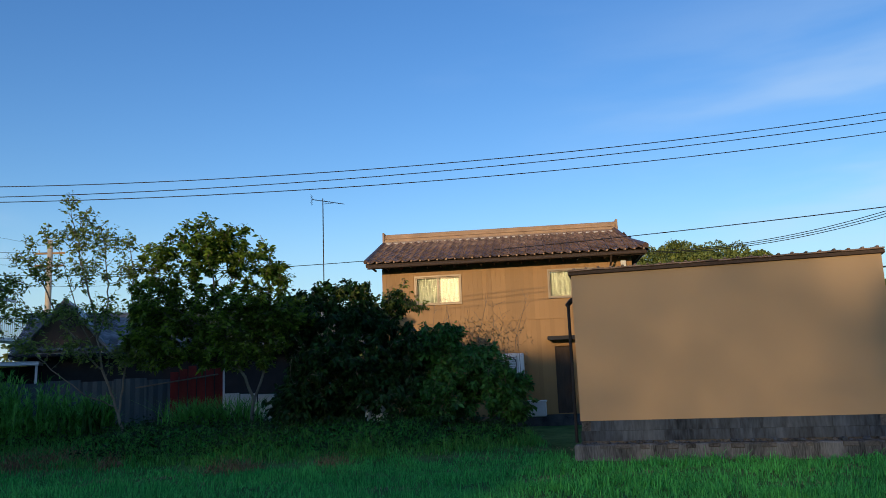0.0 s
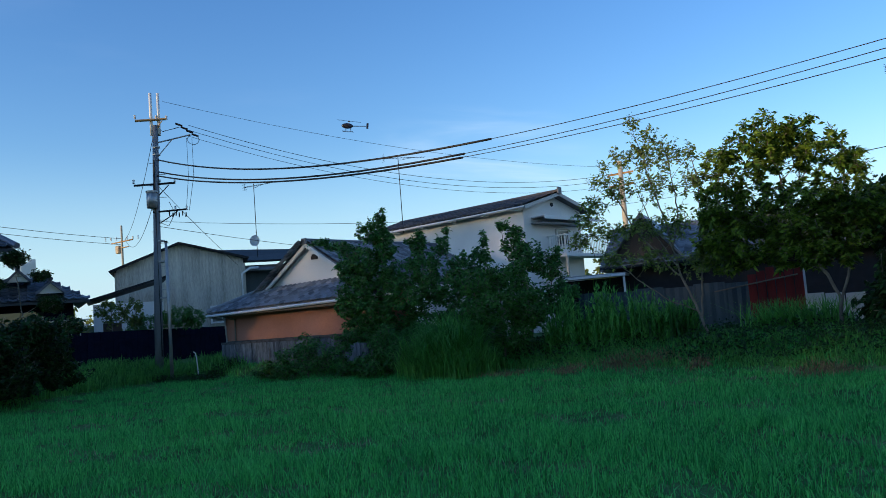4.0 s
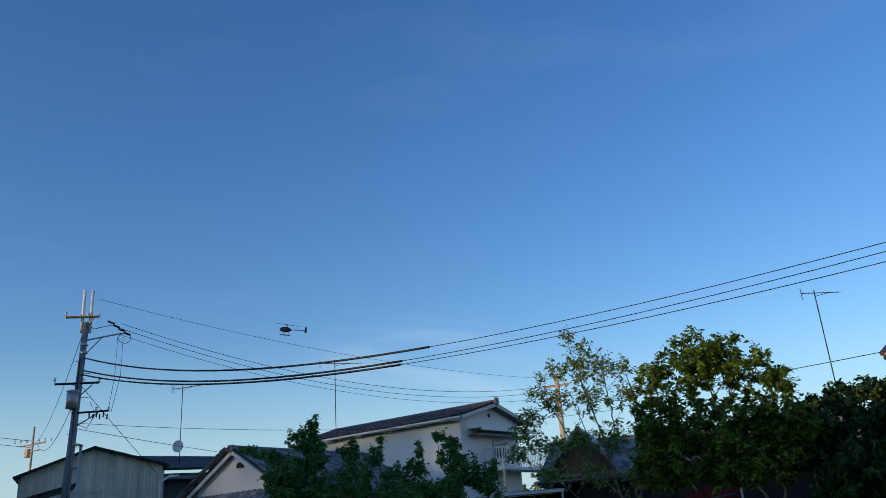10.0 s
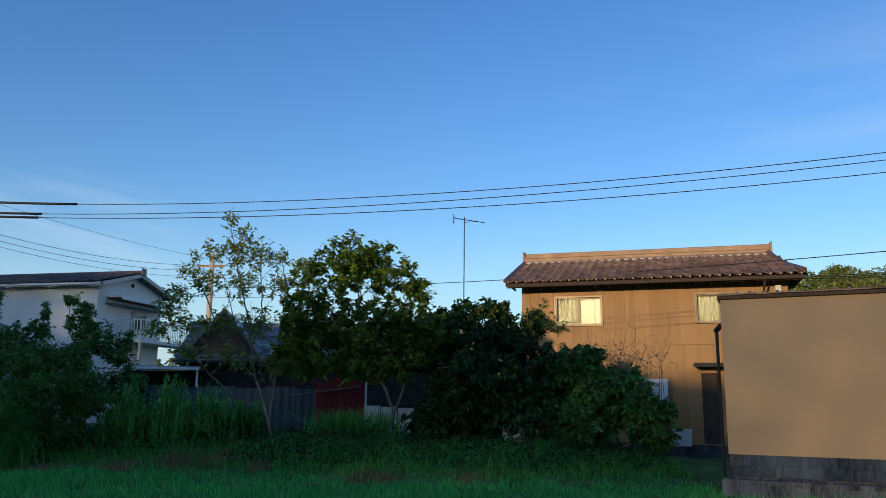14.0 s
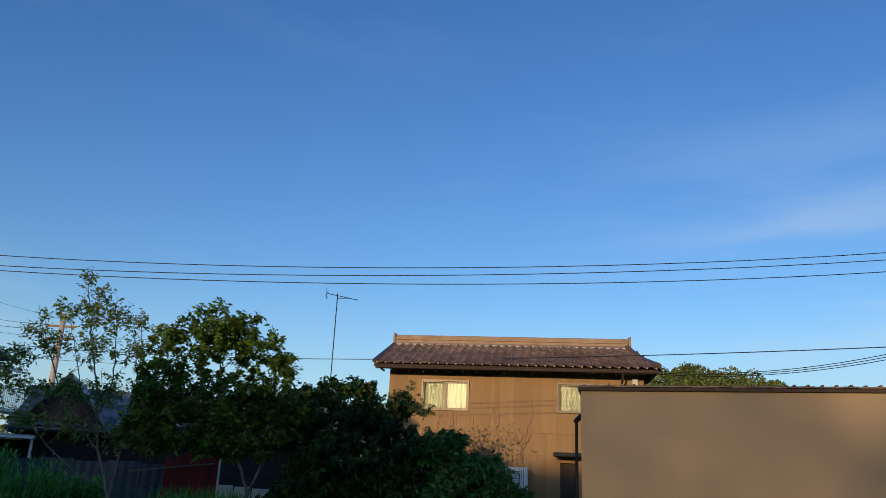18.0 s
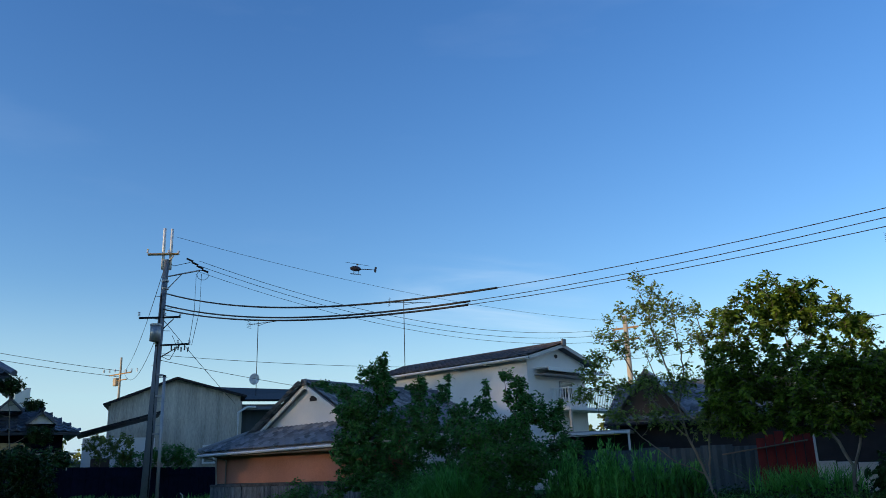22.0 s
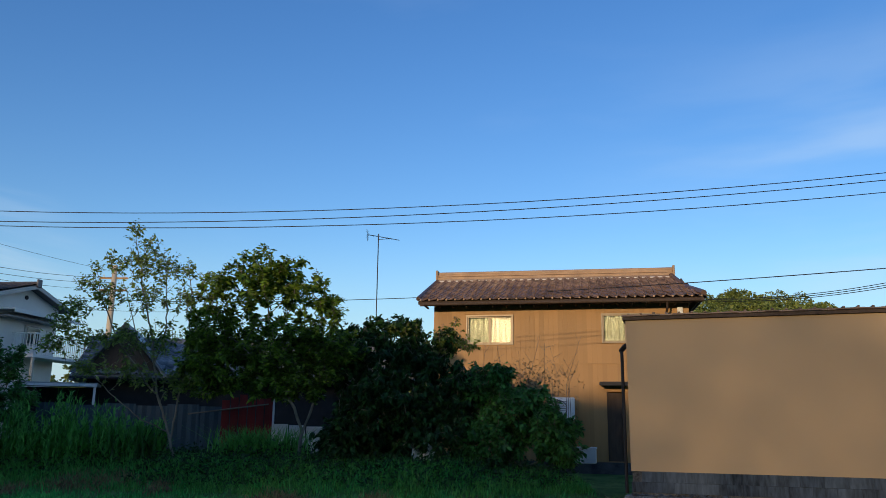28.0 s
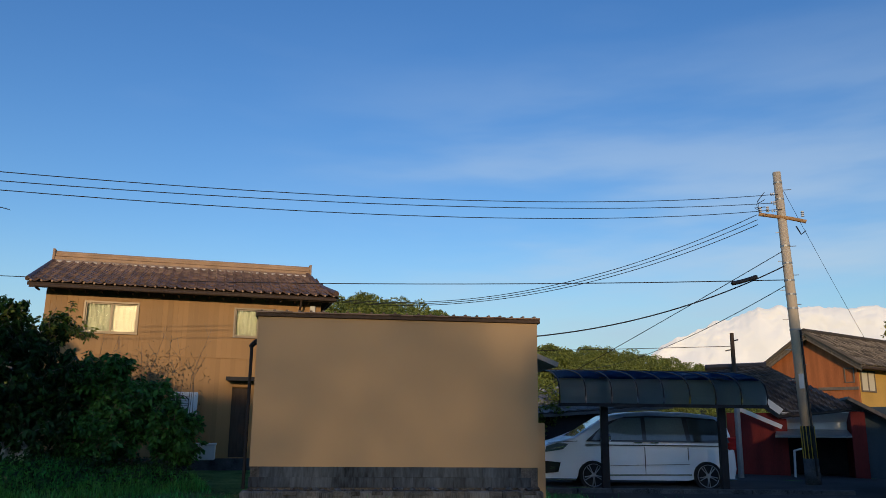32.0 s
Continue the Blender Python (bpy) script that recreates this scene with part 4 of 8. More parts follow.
    for y in (1.7, 6.5):
        part("balcony_post", boxes((xr + .9, xr + 1.0, y - .05, y + .05, .5, 3.95)), "steel", h)


white_house()


# ---- the low brown house with its white gable ----
def low_house():
    h = base("house", 3, 18.28, "low brown plastered house with a white gable and grey tiles", "house")
    xl, xr = -26.9, -17.0
    part("front_wall", boxes((xl, xr, 0.0, .15, 1.36, 2.62)), "brown_plaster", h)
    part("side_wall", boxes((xl, xl + .15, .15, 5, 1.36, 2.62)), "brown_plaster", h)
    part("foundation", boxes((xl, xr, 0, 5, .3, 1.355)), "concrete", h)
    bm = bmesh.new()
    slab(bm, [(xl - .35, -.55, 2.48), (xr, -.55, 2.58), (xr, 1.15, 3.36), (xl + 1.3, 1.15, 3.26)], .07)
    slab(bm, [(xl - .35, 5, 2.48), (xl - .35, -.55, 2.48), (xl + 1.3, 1.15, 3.26), (xl + 1.3, 5, 3.26)], .07)
    part("skirt_roof", bm, "tile_grey", h)
    tiled_slope(h, (xl - .35, -.57, 2.49), (1, 0, .01), (0, 1.7, .78), xr - xl + .35, 1.87, "tile_grey", "tile_grey_i", w=.28, l=.23, singles=200, left_cut=1.65)
    tiled_slope(h, (xl - .36, 5, 2.49), (0, -1, 0), (1.65, 0, .78), 5.55, 1.82, "tile_grey", "tile_grey_i", w=.28, l=.23, right_cut=1.7)
    part("hip_ridge", tubes(([(xl - .38, -.58, 2.58), (xl + 1.3, 1.15, 3.38)], .09)), "tile_grey", h)
    part("gutter", tubes(([(xl - .35, -.63, 2.4), (xr, -.63, 2.5)], .05)), "white_paint", h)
    part("fascia", boxes((xl - .3, xr, -.53, -.5, 2.33, 2.44)), "wood_weathered", h)
    part("downpipe", tubes(([(xl - .2, -.6, 2.36), (xl + .1, -.1, 2.2), (xl + .1, -.05, 1.3)], .035)), "steel", h)
    part("downpipe", tubes(([(xl + .62, -.6, 2.36), (xl + .7, -.06, 2.2), (xl + .7, -.06, 1.36)], .03)), "wood_weathered", h)
    # white gable above the skirt roof
    xp, zp, xa, xb = -22.87, 4.86, -25.9, -19.84
    bm = bmesh.new()
    a = [bm.verts.new((x, 1.15, z)) for x, z in ((xa + .25, 3.0), (xb - .25, 3.0), (xb - .25, 3.3), (xp, zp - .1), (xa + .25, 3.3))]
    b = [bm.verts.new((v.co.x, 1.3, v.co.z)) for v in a]
    bm.faces.new(list(reversed(a))), bm.faces.new(b)
    for i in range(5):
        bm.faces.new((a[i], a[(i + 1) % 5], b[(i + 1) % 5], b[i]))
    part("gable_wall", bm, "plaster_white", h)
    part("gable_vent", boxes((xp + .08, xp + .42, 1.1, 1.15, 4.2, 4.33), (xp + .13, xp + .37, 1.1, 1.15, 4.33, 4.39)), "dark_metal", h)
    bm = bmesh.new()
    slab(bm, [(xa - .1, .95, 3.02), (xp, .95, zp), (xp, 8.5, zp), (xa - .1, 8.5, 3.02)], .1)
    slab(bm, [(xp, .95, zp), (xb + .1, .95, 3.02), (xb + .1, 8.5, 3.02), (xp, 8.5, zp)], .1)
    part("roof", bm, "tile_grey", h)
    for s_, x_ in ((1, xa), (-1, xb)):
        bm = bmesh.new()
        slab(bm, [(x_ - .1 * s_, .9, 2.96), (x_ - .1 * s_, .95, 2.96), (xp, .95, zp - .03), (xp, .9, zp - .03)], .13)
        part("bargeboard", bm, "white_paint", h)
    tiled_slope(h, (xb + .1, .95, 3.04), (0, 1, 0), (xp - xb - .1, 0, zp - 3.02), 7.5, math.hypot(xp - xb - .1, zp - 3.02), "tile_grey", "tile_grey_i", w=.28, l=.25)
    tiled_slope(h, (xa - .1, 8.5, 3.04), (0, -1, 0), (xp - xa + .1, 0, zp - 3.02), 7.9, math.hypot(xp - xa + .1, zp - 3.02), "tile_grey", "tile_grey_i", w=.28, l=.25)
    part("ridge_cap", tubes(([(xp, .9, zp + .06), (xp, 8.5, zp + .06)], .1)), "tile_grey", h)
    part("ridge_end_tile", boxes((xp - .15, xp + .15, .84, .94, zp - .08, zp + .16), bevel=.03), "tile_grey", h)
    # block wall in front of it
    w = base("garden_wall", 3, 17.9, "stained concrete block garden wall under the low house", "garden wall")
    pan = part("wall_panel", boxes((0, 1.94, 0, .15, .1, 1.24), bevel=.008), "wall_streaked", w)
    cap = part("coping", boxes((0, 1.94, -.03, .18, 1.244, 1.33), bevel=.01), "concrete", w)
    pan.matrix_basis = cap.matrix_basis = pose(-26.7, 0, 0)
    for i in range(1, 5):
        again(pan, pose(-26.7 + i * 1.96, .006 * (i % 2), 0)), again(cap, pose(-26.7 + i * 1.96, 0, .006 * (i % 2)))


low_house()


# ---- the corrugated warehouse ----
def warehouse():
    h = base("warehouse", -56, 44, "weathered grey corrugated warehouse with a low gable", "warehouse")
    xl, xr, xp, zl, zr, zp = -2.9, 3.55, .25, 5.45, 5.75, 6.65
    bm = bmesh.new()
    n = 150
    cols = []
    for i in range(n + 1):
        x = xl + (xr - xl) * i / n
        zt = zl + (zp - zl) * (x - xl) / (xp - xl) if x < xp else zp + (zr - zp) * (x - xp) / (xr - xp)
        cols.append([bm.verts.new((x, .010 * math.sin(i * 1.57), z)) for z in (.5, 4.58, zt)])
    for a, b in zip(cols, cols[1:]):
        bm.faces.new((a[0], b[0], b[1], a[1])), bm.faces.new((a[1], b[1], b[2], a[2]))
    part("gable_cladding", bm, "corrugated", h)
    part("cladding_lap", boxes((xl, xr, -.05, -.02, 4.55, 4.6)), "corrugated", h)
    part("side_wall", boxes((xr, xr + .1, .1, 18, .5, 5.5)), "corrugated", h)
    part("side_wall", boxes((xl - .1, xl, .1, 18, .5, 5.3)), "corrugated", h)
    bm = bmesh.new()
    slab(bm, [(xl - .35, -.4, zl - .08), (xp, -.4, zp + .1), (xp, 18, zp + .1), (xl - .35, 18, zl - .08)], .1)
    slab(bm, [(xp, -.4, zp + .1), (xr + .3, -.4, zr + .03), (xr + .3, 18, zr + .03), (xp, 18, zp + .1)], .1)
    part("roof", bm, "dark_metal", h)
    # lower annex with its own roof
    part("annex_wall", boxes((xr + .1, xr + 5, 2, 2.15, .5, 5.5)), "sheet_blue", h)
    part("annex_roof", slab(bmesh.new(), [(.6, 1.5, 5.75), (xr + 5.2, 1.5, 5.72), (xr + 5.2, 6, 6.7), (.6, 6, 6.95)], .12), "dark_metal", h)
    part("annex_eave", slab(bmesh.new(), [(xr + .15, 1.2, 5.2), (xr + 5.2, 1.2, 5.2), (xr + 5.2, 2.0, 5.45), (xr + .15, 2.0, 5.45)], .08), "tile_grey", h)
    part("downpipe", tubes(([(xr + .9, 1.3, 5.3), (xr + .35, .2, 5.2), (xr - .1, -.1, 4.9), (xr - .1, -.1, 3.2)], .07)), "white_paint", h)
    fr = window(h, 1.7, 2.9, 2.3, 3.25, -.12, 2, ("curtain_dark",), "white_paint")


warehouse()


# ---- the tiled house beyond the fence ----
def left_house():
    h = base("house", -66, 32, "old house with dark grey tiled roofs beyond the fence", "house")
    # near-black wall: shade beneath the eaves put into its colour
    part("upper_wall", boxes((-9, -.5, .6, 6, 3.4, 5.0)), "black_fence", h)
    bm = bmesh.new()
    slab(bm, [(-10, -.5, 5.3), (.15, -.5, 5.25), (-2.2, 3.3, 7.1), (-10, 3.3, 7.1)], .12)
    slab(bm, [(.15, -.5, 5.25), (.15, 7, 5.25), (-2.2, 3.3, 7.1)], .12)
    part("upper_roof", bm, "tile_slate", h)
    tiled_slope(h, (-10, -.52, 5.3), (1, 0, 0), (0, 3.8, 1.8), 10.15, 4.2, "tile_slate", "tile_slate_i", right_cut=2.3, singles=60)
    part("eave_board", boxes((-10, 0.0, -.5, -.46, 5.0, 5.12)), "white_paint", h)
    part("ridge", tubes(([(.2, -.55, 5.35), (-2.2, 3.3, 7.25)], .12)), "tile_slate", h)
    # walls below the lower roof, likewise coloured near-black for its shade
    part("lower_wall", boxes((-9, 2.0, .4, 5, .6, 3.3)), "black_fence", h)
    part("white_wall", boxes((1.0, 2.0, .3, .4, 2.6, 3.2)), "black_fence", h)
    bm = bmesh.new()
    slab(bm, [(-9, -.7, 3.3), (2.5, -.7, 3.3), (1.0, 1.5, 4.3), (-9, 1.5, 4.6)], .1)
    slab(bm, [(2.5, -.7, 3.3), (2.5, 4.5, 3.3), (1.0, 1.5, 4.3)], .1)
    part("lower_roof", bm, "tile_slate", h)
    tiled_slope(h, (-9, -.72, 3.31), (1, 0, 0), (0, 2.2, 1.0), 11.5, 2.4, "tile_slate", "tile_slate_i", right_cut=1.4, singles=100)
    for xc, zc, w in ((.2, 4.5, .42), (1.22, 4.05, .5)):
        bm = bmesh.new()
        slab(bm, [(xc - w, -.75, zc - .42), (xc, -.75, zc), (xc, .9, zc), (xc - w, .9, zc - .42)], .07)
        slab(bm, [(xc, -.75, zc), (xc + w, -.75, zc - .42), (xc + w, .9, zc - .42), (xc, .9, zc)], .07)
        part("dormer_roof", bm, "tile_slate", h)
        bm = bmesh.new()
        vs = [bm.verts.new(p) for p in ((xc - w * .8, -.6, zc - .45), (xc + w * .8, -.6, zc - .45), (xc, -.6, zc - .08))]
        bk = [bm.verts.new(v.co + Vector((0, .1, 0))) for v in vs]
        bm.faces.new(vs), bm.faces.new(list(reversed(bk)))
        for i in range(3):
            bm.faces.new((vs[i], bk[i], bk[(i + 1) % 3], vs[(i + 1) % 3]))
        part("dormer_gable", bm, "plaster_white", h)
        part("dormer_ridge", tubes(([(xc, -.85, zc + .06), (xc, .9, zc + .06)], .08)), "tile_slate", h)
    part("balcony_rail", boxes((.9, 2.4, -1.0, -.95, 2.55, 2.6), (.9, 2.4, -1.0, -.95, 2.35, 2.39), *[(x, x + .03, -1.0, -.96, 2.0, 2.55) for x in np.arange(.9, 2.4, .3)]), "steel", h)
    part("window_band", boxes((-3, 1.9, .36, .4, 2.5, 3.0)), "car_glass", h)
    t = base("far_tower", -66, 110, "distant pale apartment block catching the sun", "building")
    part("wall", boxes((1.0, 2.3, 0, 2, .5, 12.6)), "plaster_white", t)
    part("wall", boxes((1.9, 2.7, .3, 2, .5, 13.0)), "plaster_white", t)


left_house()


def hut():
    h = base("shed", -60, 40, "small shed with a tin roof and pale walls", "shed")
    part("wall", boxes((-.9, 2.2, 0, 3, .5, 3.5)), "plaster_white", h)
    bm = bmesh.new()
    slab(bm, [(-1.2, -.4, 3.7), (2.4, -.4, 4.7), (2.4, 3.2, 4.7), (-1.2, 3.2, 3.7)], .09)
    part("roof", bm, "dark_metal", h)
    part("door", boxes((-.5, .3, -.04, 0, .5, 2.6)), "wood_dark", h)


hut()


# ---- dark fence along the far side of the lawn ----
def dark_fence():
    a, b = Vector((-27.6, 9.5, 0)), Vector((-31.35, 23.85, 0))
    m = Matrix.Translation(a) @ Matrix.Rotation(math.atan2(b.y - a.y, b.x - a.x), 4, "Z")
    f = thing("fence", m, "dark board fence along the field's edge", "fence")
    L = (b - a).length
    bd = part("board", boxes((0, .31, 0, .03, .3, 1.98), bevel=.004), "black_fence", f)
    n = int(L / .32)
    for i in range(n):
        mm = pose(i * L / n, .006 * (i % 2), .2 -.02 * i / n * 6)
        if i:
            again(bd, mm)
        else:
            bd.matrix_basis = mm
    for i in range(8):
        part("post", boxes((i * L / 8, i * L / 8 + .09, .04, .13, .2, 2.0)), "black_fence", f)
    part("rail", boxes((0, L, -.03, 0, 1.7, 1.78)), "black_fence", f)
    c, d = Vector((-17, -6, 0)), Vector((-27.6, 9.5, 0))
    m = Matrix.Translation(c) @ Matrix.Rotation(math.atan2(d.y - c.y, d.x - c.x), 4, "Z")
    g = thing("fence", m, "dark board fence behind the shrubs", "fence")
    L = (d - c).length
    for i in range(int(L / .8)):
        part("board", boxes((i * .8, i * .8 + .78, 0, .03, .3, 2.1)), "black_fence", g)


dark_fence()


# ---- poles and wires ----
def sag(a, b, s, n=28, skew=0.0, ends=0.0):
    """A hanging line. The last two arguments make its first half hang more and its ends drop steeper, to fit the
    camera's view.
    """
    a, b = Vector(a), Vector(b)
    return [a.lerp(b, u) - Vector((0, 0, u * (1 - u) * (4 * s + skew * (1 - 2 * u) + ends * (1 - 2 * u) ** 2))) for u in (i / n for i in range(n + 1))]


def wire(name, a, b, s, r, label, u0=0.0, u1=1.0, seg=5, material="cable", skew=0.0, ends=0.0):
    n = 48
    pts = [p for i, p in enumerate(sag(a, b, s, n, skew, ends)) if u0 * n - .5 <= i <= u1 * n + .5]
    w = thing(name, Matrix.Translation(pts[0]), label, "power line", "overhead wires")
    bm = tube(bmesh.new(), [p - pts[0] for p in pts], r, seg)
    part("strand", bm, material, w, "", True)
    return w


def insulator(parent, x, y, z, axis=(0, 0, 1), s=1.0):
    bm = bmesh.new()
    ax = Vector(axis).normalized()
    for i in range(3):
        c = Vector((x, y, z)) + ax * i * .06 * s
        tube(bm, [c, c + ax * .035 * s], .05 * s, 8, .035 * s)
    part("insulator", bm, "white_paint", parent, "", True)


LP = Vector((-26.8, 17.5, 0))
RP = Vector((18.4, 15.4, 0))


def left_pole():
    p = thing("utility_pole", Matrix.Translation(LP), "tall concrete utility pole with crossarms and a transformer", "utility pole", "utility poles")
    part("shaft", tube(bmesh.new(), [(-.14, -.22, .3), (0, 0, 10.0)], .165, 14, .11), "pole_grey", p, "", True)
    d = Vector((.53, .85, 0))
    for s in (-.14, .14):
        part("top_pipe", tubes(([d * s + Vector((0, 0, 9.6)), d * s + Vector((0, 0, 11.3))], .06)), "white_paint", p, "", True)
    for z, a, b, t in ((10.15, -.6, .55, .05), (7.6, -.75, .75, .045), (6.55, -.1, 1.15, .04)):
        bm = bmesh.new()
        tube(bm, [d * a + Vector((0, -.15, z)), d * b + Vector((0, -.15, z + .1))], t, 6)
        # the arm above the shadow line takes the sun-coloured material, lower ones the dark
        part("crossarm", bm, "rust" if z > 10 else "dark_metal", p)
        part("arm_brace", tubes(([Vector((0, -.1, z - .5)), d * (b * .7) + Vector((0, -.15, z + .02))], .02), seg=5), "rust" if z > 10 else "dark_metal", p)
        for q in (a, (a + b) / 2 + .2, b):
            insulator(p, d.x * q, d.y * q - .15, z + .08)
    part("bracket", tubes(([Vector((0, 0, 9.3)), d * 1.3 + Vector((0, 0, 9.65))], .03), ([Vector((0, 0, 8.7)), d * .6 + Vector((0, 0, 9.45))], .02)), "steel", p)
    for q in range(4):
        c = d * (.75 + .2 * q) + Vector((0, 0, 10.1 - .14 * q))
        part("dead_end_insulator", tubes(([c, c + d * .26 - Vector((0, 0, .1))], .04)), "dark_metal", p)
    part("cable_loop", tubes(([Vector((0, -.15, 6.2)), d * .5 + Vector((0, -.2, 6.0)), d * .75 + Vector((0, -.2, 6.5)), d * .55 + Vector((0, -.2, 6.95))], .014), seg=5), "cable", p)
    part("cable_loop", tubes(([Vector((0, 0, 10.0)), d * .35 + Vector((0, -.1, 9.75)), d * .9 + Vector((0, 0, 9.95))], .014), seg=5), "cable", p)
    part("coil", tubes(([d * 1.4 + Vector((.2 * math.cos(a) * .5, .2 * math.cos(a), 9.45 + .2 * math.sin(a))) for a in np.linspace(0, 6.28, 16)], .012), seg=5), "cable", p)
    t = part("transformer", tube(bmesh.new(), [(.05, -.32, 6.7), (.05, -.32, 7.3)], .2, 12), "steel", p, "", True)
    part("transformer_lid", tube(bmesh.new(), [(.05, -.32, 7.3), (.05, -.32, 7.36)], .22, 12), "steel", t)
    for q in range(6):
        c = d * (.5 + .12 * q) + Vector((0, -.15, 6.4 - .06 * (q % 2)))
        part("fuse", tubes(([c, c + Vector((.02 * (q % 3), 0, .18))], .026)), "dark_metal", p)
    for z in (3.2, 4.6, 5.4, 8.8, 9.1):
        part("band", tube(bmesh.new(), [(0, 0, z), (0, 0, z + .06)], .2 - .006 * z, 12), "steel", p)
    for i, z in enumerate(np.arange(2.2, 8.6, .45)):
        part("step_bolt", tubes(([(0, 0, z), d * (.3 if i % 2 else -.3) + Vector((0, 0, z))], .012), seg=5), "steel", p)
    part("cable_drop", tubes(([d * .05 + Vector((0, -.2, 8.6)), d * .05 + Vector((0, -.22, 1.0))], .03), ([d * 1.15 + Vector((0, 0, 9.5)), d * 1.15 + Vector((0, 0, 8.0)), d * 1.1 + Vector((0, -.1, 6.7))], .01), ([d * 1.35 + Vector((0, 0, 9.5)), d * 1.35 + Vector((0, 0, 8.0)), d * 1.2 + Vector((0, -.1, 6.6))], .01), seg=5), "cable", p)
    q = thing("service_post", Matrix.Translation((-25.85, 17.1, 0)), "slim grey steel service post beside the pole", "post")
    part("shaft", tube(bmesh.new(), [(0, 0, .2), (0, 0, 5.25)], .07, 10, .05), "steel", q, "", True)
    part("cap", tube(bmesh.new(), [(0, 0, 5.25), (0, 0, 5.31)], .065, 10), "dark_metal", q)
    s = thing("stay_marker", Matrix.Translation((-27.0, 21.2, .5)), "short white leaning marker stake", "stake")
    part("stake", tubes(([(0, 0, 0), (-.3, 0, .9)], .035)), "white_paint", s)


def right_pole():
    p = thing("utility_pole", Matrix.Translation(RP), "sunlit concrete utility pole with short crossarms and a yellow guard", "utility pole", "utility poles")
    part("shaft", tube(bmesh.new(), [(.12, -.14, -.2), (-.06, .08, 8.85)], .17, 14, .115), "pole_concrete", p, "", True)
    d = Vector((.73, -.68, 0))
    part("crossarm", tubes(([d * -.75 + Vector((0, -.1, 7.6)), d * .1 + Vector((0, -.1, 7.42)), d * .5 + Vector((0, -.1, 7.3))], .055)), "rust", p)
    for q in (-.7, -.5, .42):
        insulator(p, d.x * q, d.y * q - .1, 7.66 - .2 * (q > 0))
    for z in (8.2, 7.95, 7.7):
        insulator(p, d.x * -.16, d.y * -.16, z, (-.73, .68, 0))
    for z in (8.5, 8.0, 6.6, 6.1, 5.6, 5.2, 4.8, 4.2):
        part("band", tube(bmesh.new(), [(.115 - .02 * z, -.135 + .0245 * z, z), (.115 - .02 * z, -.135 + .0245 * z, z + .05)], .178 - .0062 * z, 12), "steel", p)
    for i, z in enumerate(np.arange(2.0, 8.4, .42)):
        part("step_bolt", tubes(([(0, 0, z), d * (.26 if i % 2 else -.26) + Vector((0, 0, z))], .012), seg=5), "steel", p)
    part("jumper", tubes(*[([d * -.55 + Vector((0, -.1, 8.25 - .22 * i)), d * (-.75 - .05 * i) + Vector((0, -.1, 8.0 - .1 * i)), d * -.72 + Vector((0, -.1, 7.7))], .012) for i in range(3)], ([d * .3 + Vector((0, 0, 7.2)), d * .42 + Vector((0, 0, 6.95)), d * .55 + Vector((0, 0, 7.05))], .02), seg=5), "cable", p)
    part("guard", tube(bmesh.new(), [(.10, -.115, .75), (.085, -.10, 1.6)], .175, 14, .17), "cable", p, "black guard with narrow yellow stripes", True)
    part("guard_stripe", tubes(*[([Vector((.10 + .177 * math.cos(a), -.115 + .177 * math.sin(a), .75)), Vector((.085 + .172 * math.cos(a), -.10 + .172 * math.sin(a), 1.6))], .013) for a in np.arange(0, 6.2, .52)], seg=4), "yellow_tape", p)
    part("base_collar", tube(bmesh.new(), [(.115, -.135, -.1), (.10, -.115, .75)], .21, 14, .19), "concrete", p, "", True)
    part("number_plate", boxes((-.10, -.08, -.27, -.12, 2.6, 3.0)), "white_paint", p)
    part("riser_cable", tubes(([Vector((-.02, -.24, 4.2)), Vector((.02, -.35, .3))], .03)), "cable", p)


left_pole()
right_pole()
for z0, z1, s, hv, en, dy in ((8.64, 8.19, 2.385, 2.29, 2.15, 0), (8.16, 7.94, 2.2, 2.41, 1.81, .05), (8.0, 7.725, 2.187, 1.62, 2.1, -.05)):
    a, b = LP + Vector((0, dy, z0)), RP + Vector((0, dy, z1))
    wire("power_line", a, b, s, .0095, "thin black overhead line between two poles", skew=hv, ends=en)
    wire("cable_sleeve", a, b, s, .03, "thick black insulated stretch of an overhead line", 0.0, .345 if z0 > 8.5 else .333, 6, skew=hv, ends=en)
FAR = Vector((-19.3, 44, 0))
fp = thing("utility_pole", Matrix.Translation(FAR), "distant sunlit utility pole behind the garden trees", "utility pole", "utility poles")
part("shaft", tube(bmesh.new(), [(0, 0, .3), (0, 0, 10.2)], .2, 10, .14), "pole_concrete", fp, "", True)
part("crossarm", boxes((-.8, .8, -.05, .05, 9.4, 9.5), (-.8, .8, -.05, .05, 8.7, 8.8)), "rust", fp)
insulator(fp, .6, 0, 9.5)
insulator(fp, -.6, 0, 9.5)
up = Vector((-26.2, 18.6, 0))
for i, (z0, z1, s, r) in enumerate(((11.0, 9.9, .6, .008), (10.05, 9.5, 1.3, .011), (9.85, 9.2, 1.35, .011), (9.6, 8.8, 1.3, .009))):
    wire("power_line", LP + Vector((.1, .3, z0)) if i == 0 else up + Vector((0, 0, z0)), FAR + Vector((.2 * i - .3, 0, z1)), s, r, "thin wire running to a distant pole")
P2 = Vector((-60.2, 35.7, 0))
q2 = thing("utility_pole", Matrix.Translation(P2), "far utility pole with a crowded sunlit crossarm", "utility pole", "utility poles")
part("shaft", tube(bmesh.new(), [(0, 0, .3), (0, 0, 11.4)], .13, 8, .08), "pole_concrete", q2)
part("crossarm", boxes((-1.6, 1.6, -.05, .05, 10.0, 10.09), (-1.0, 1.0, -.05, .05, 9.5, 9.57)), "rust", q2)
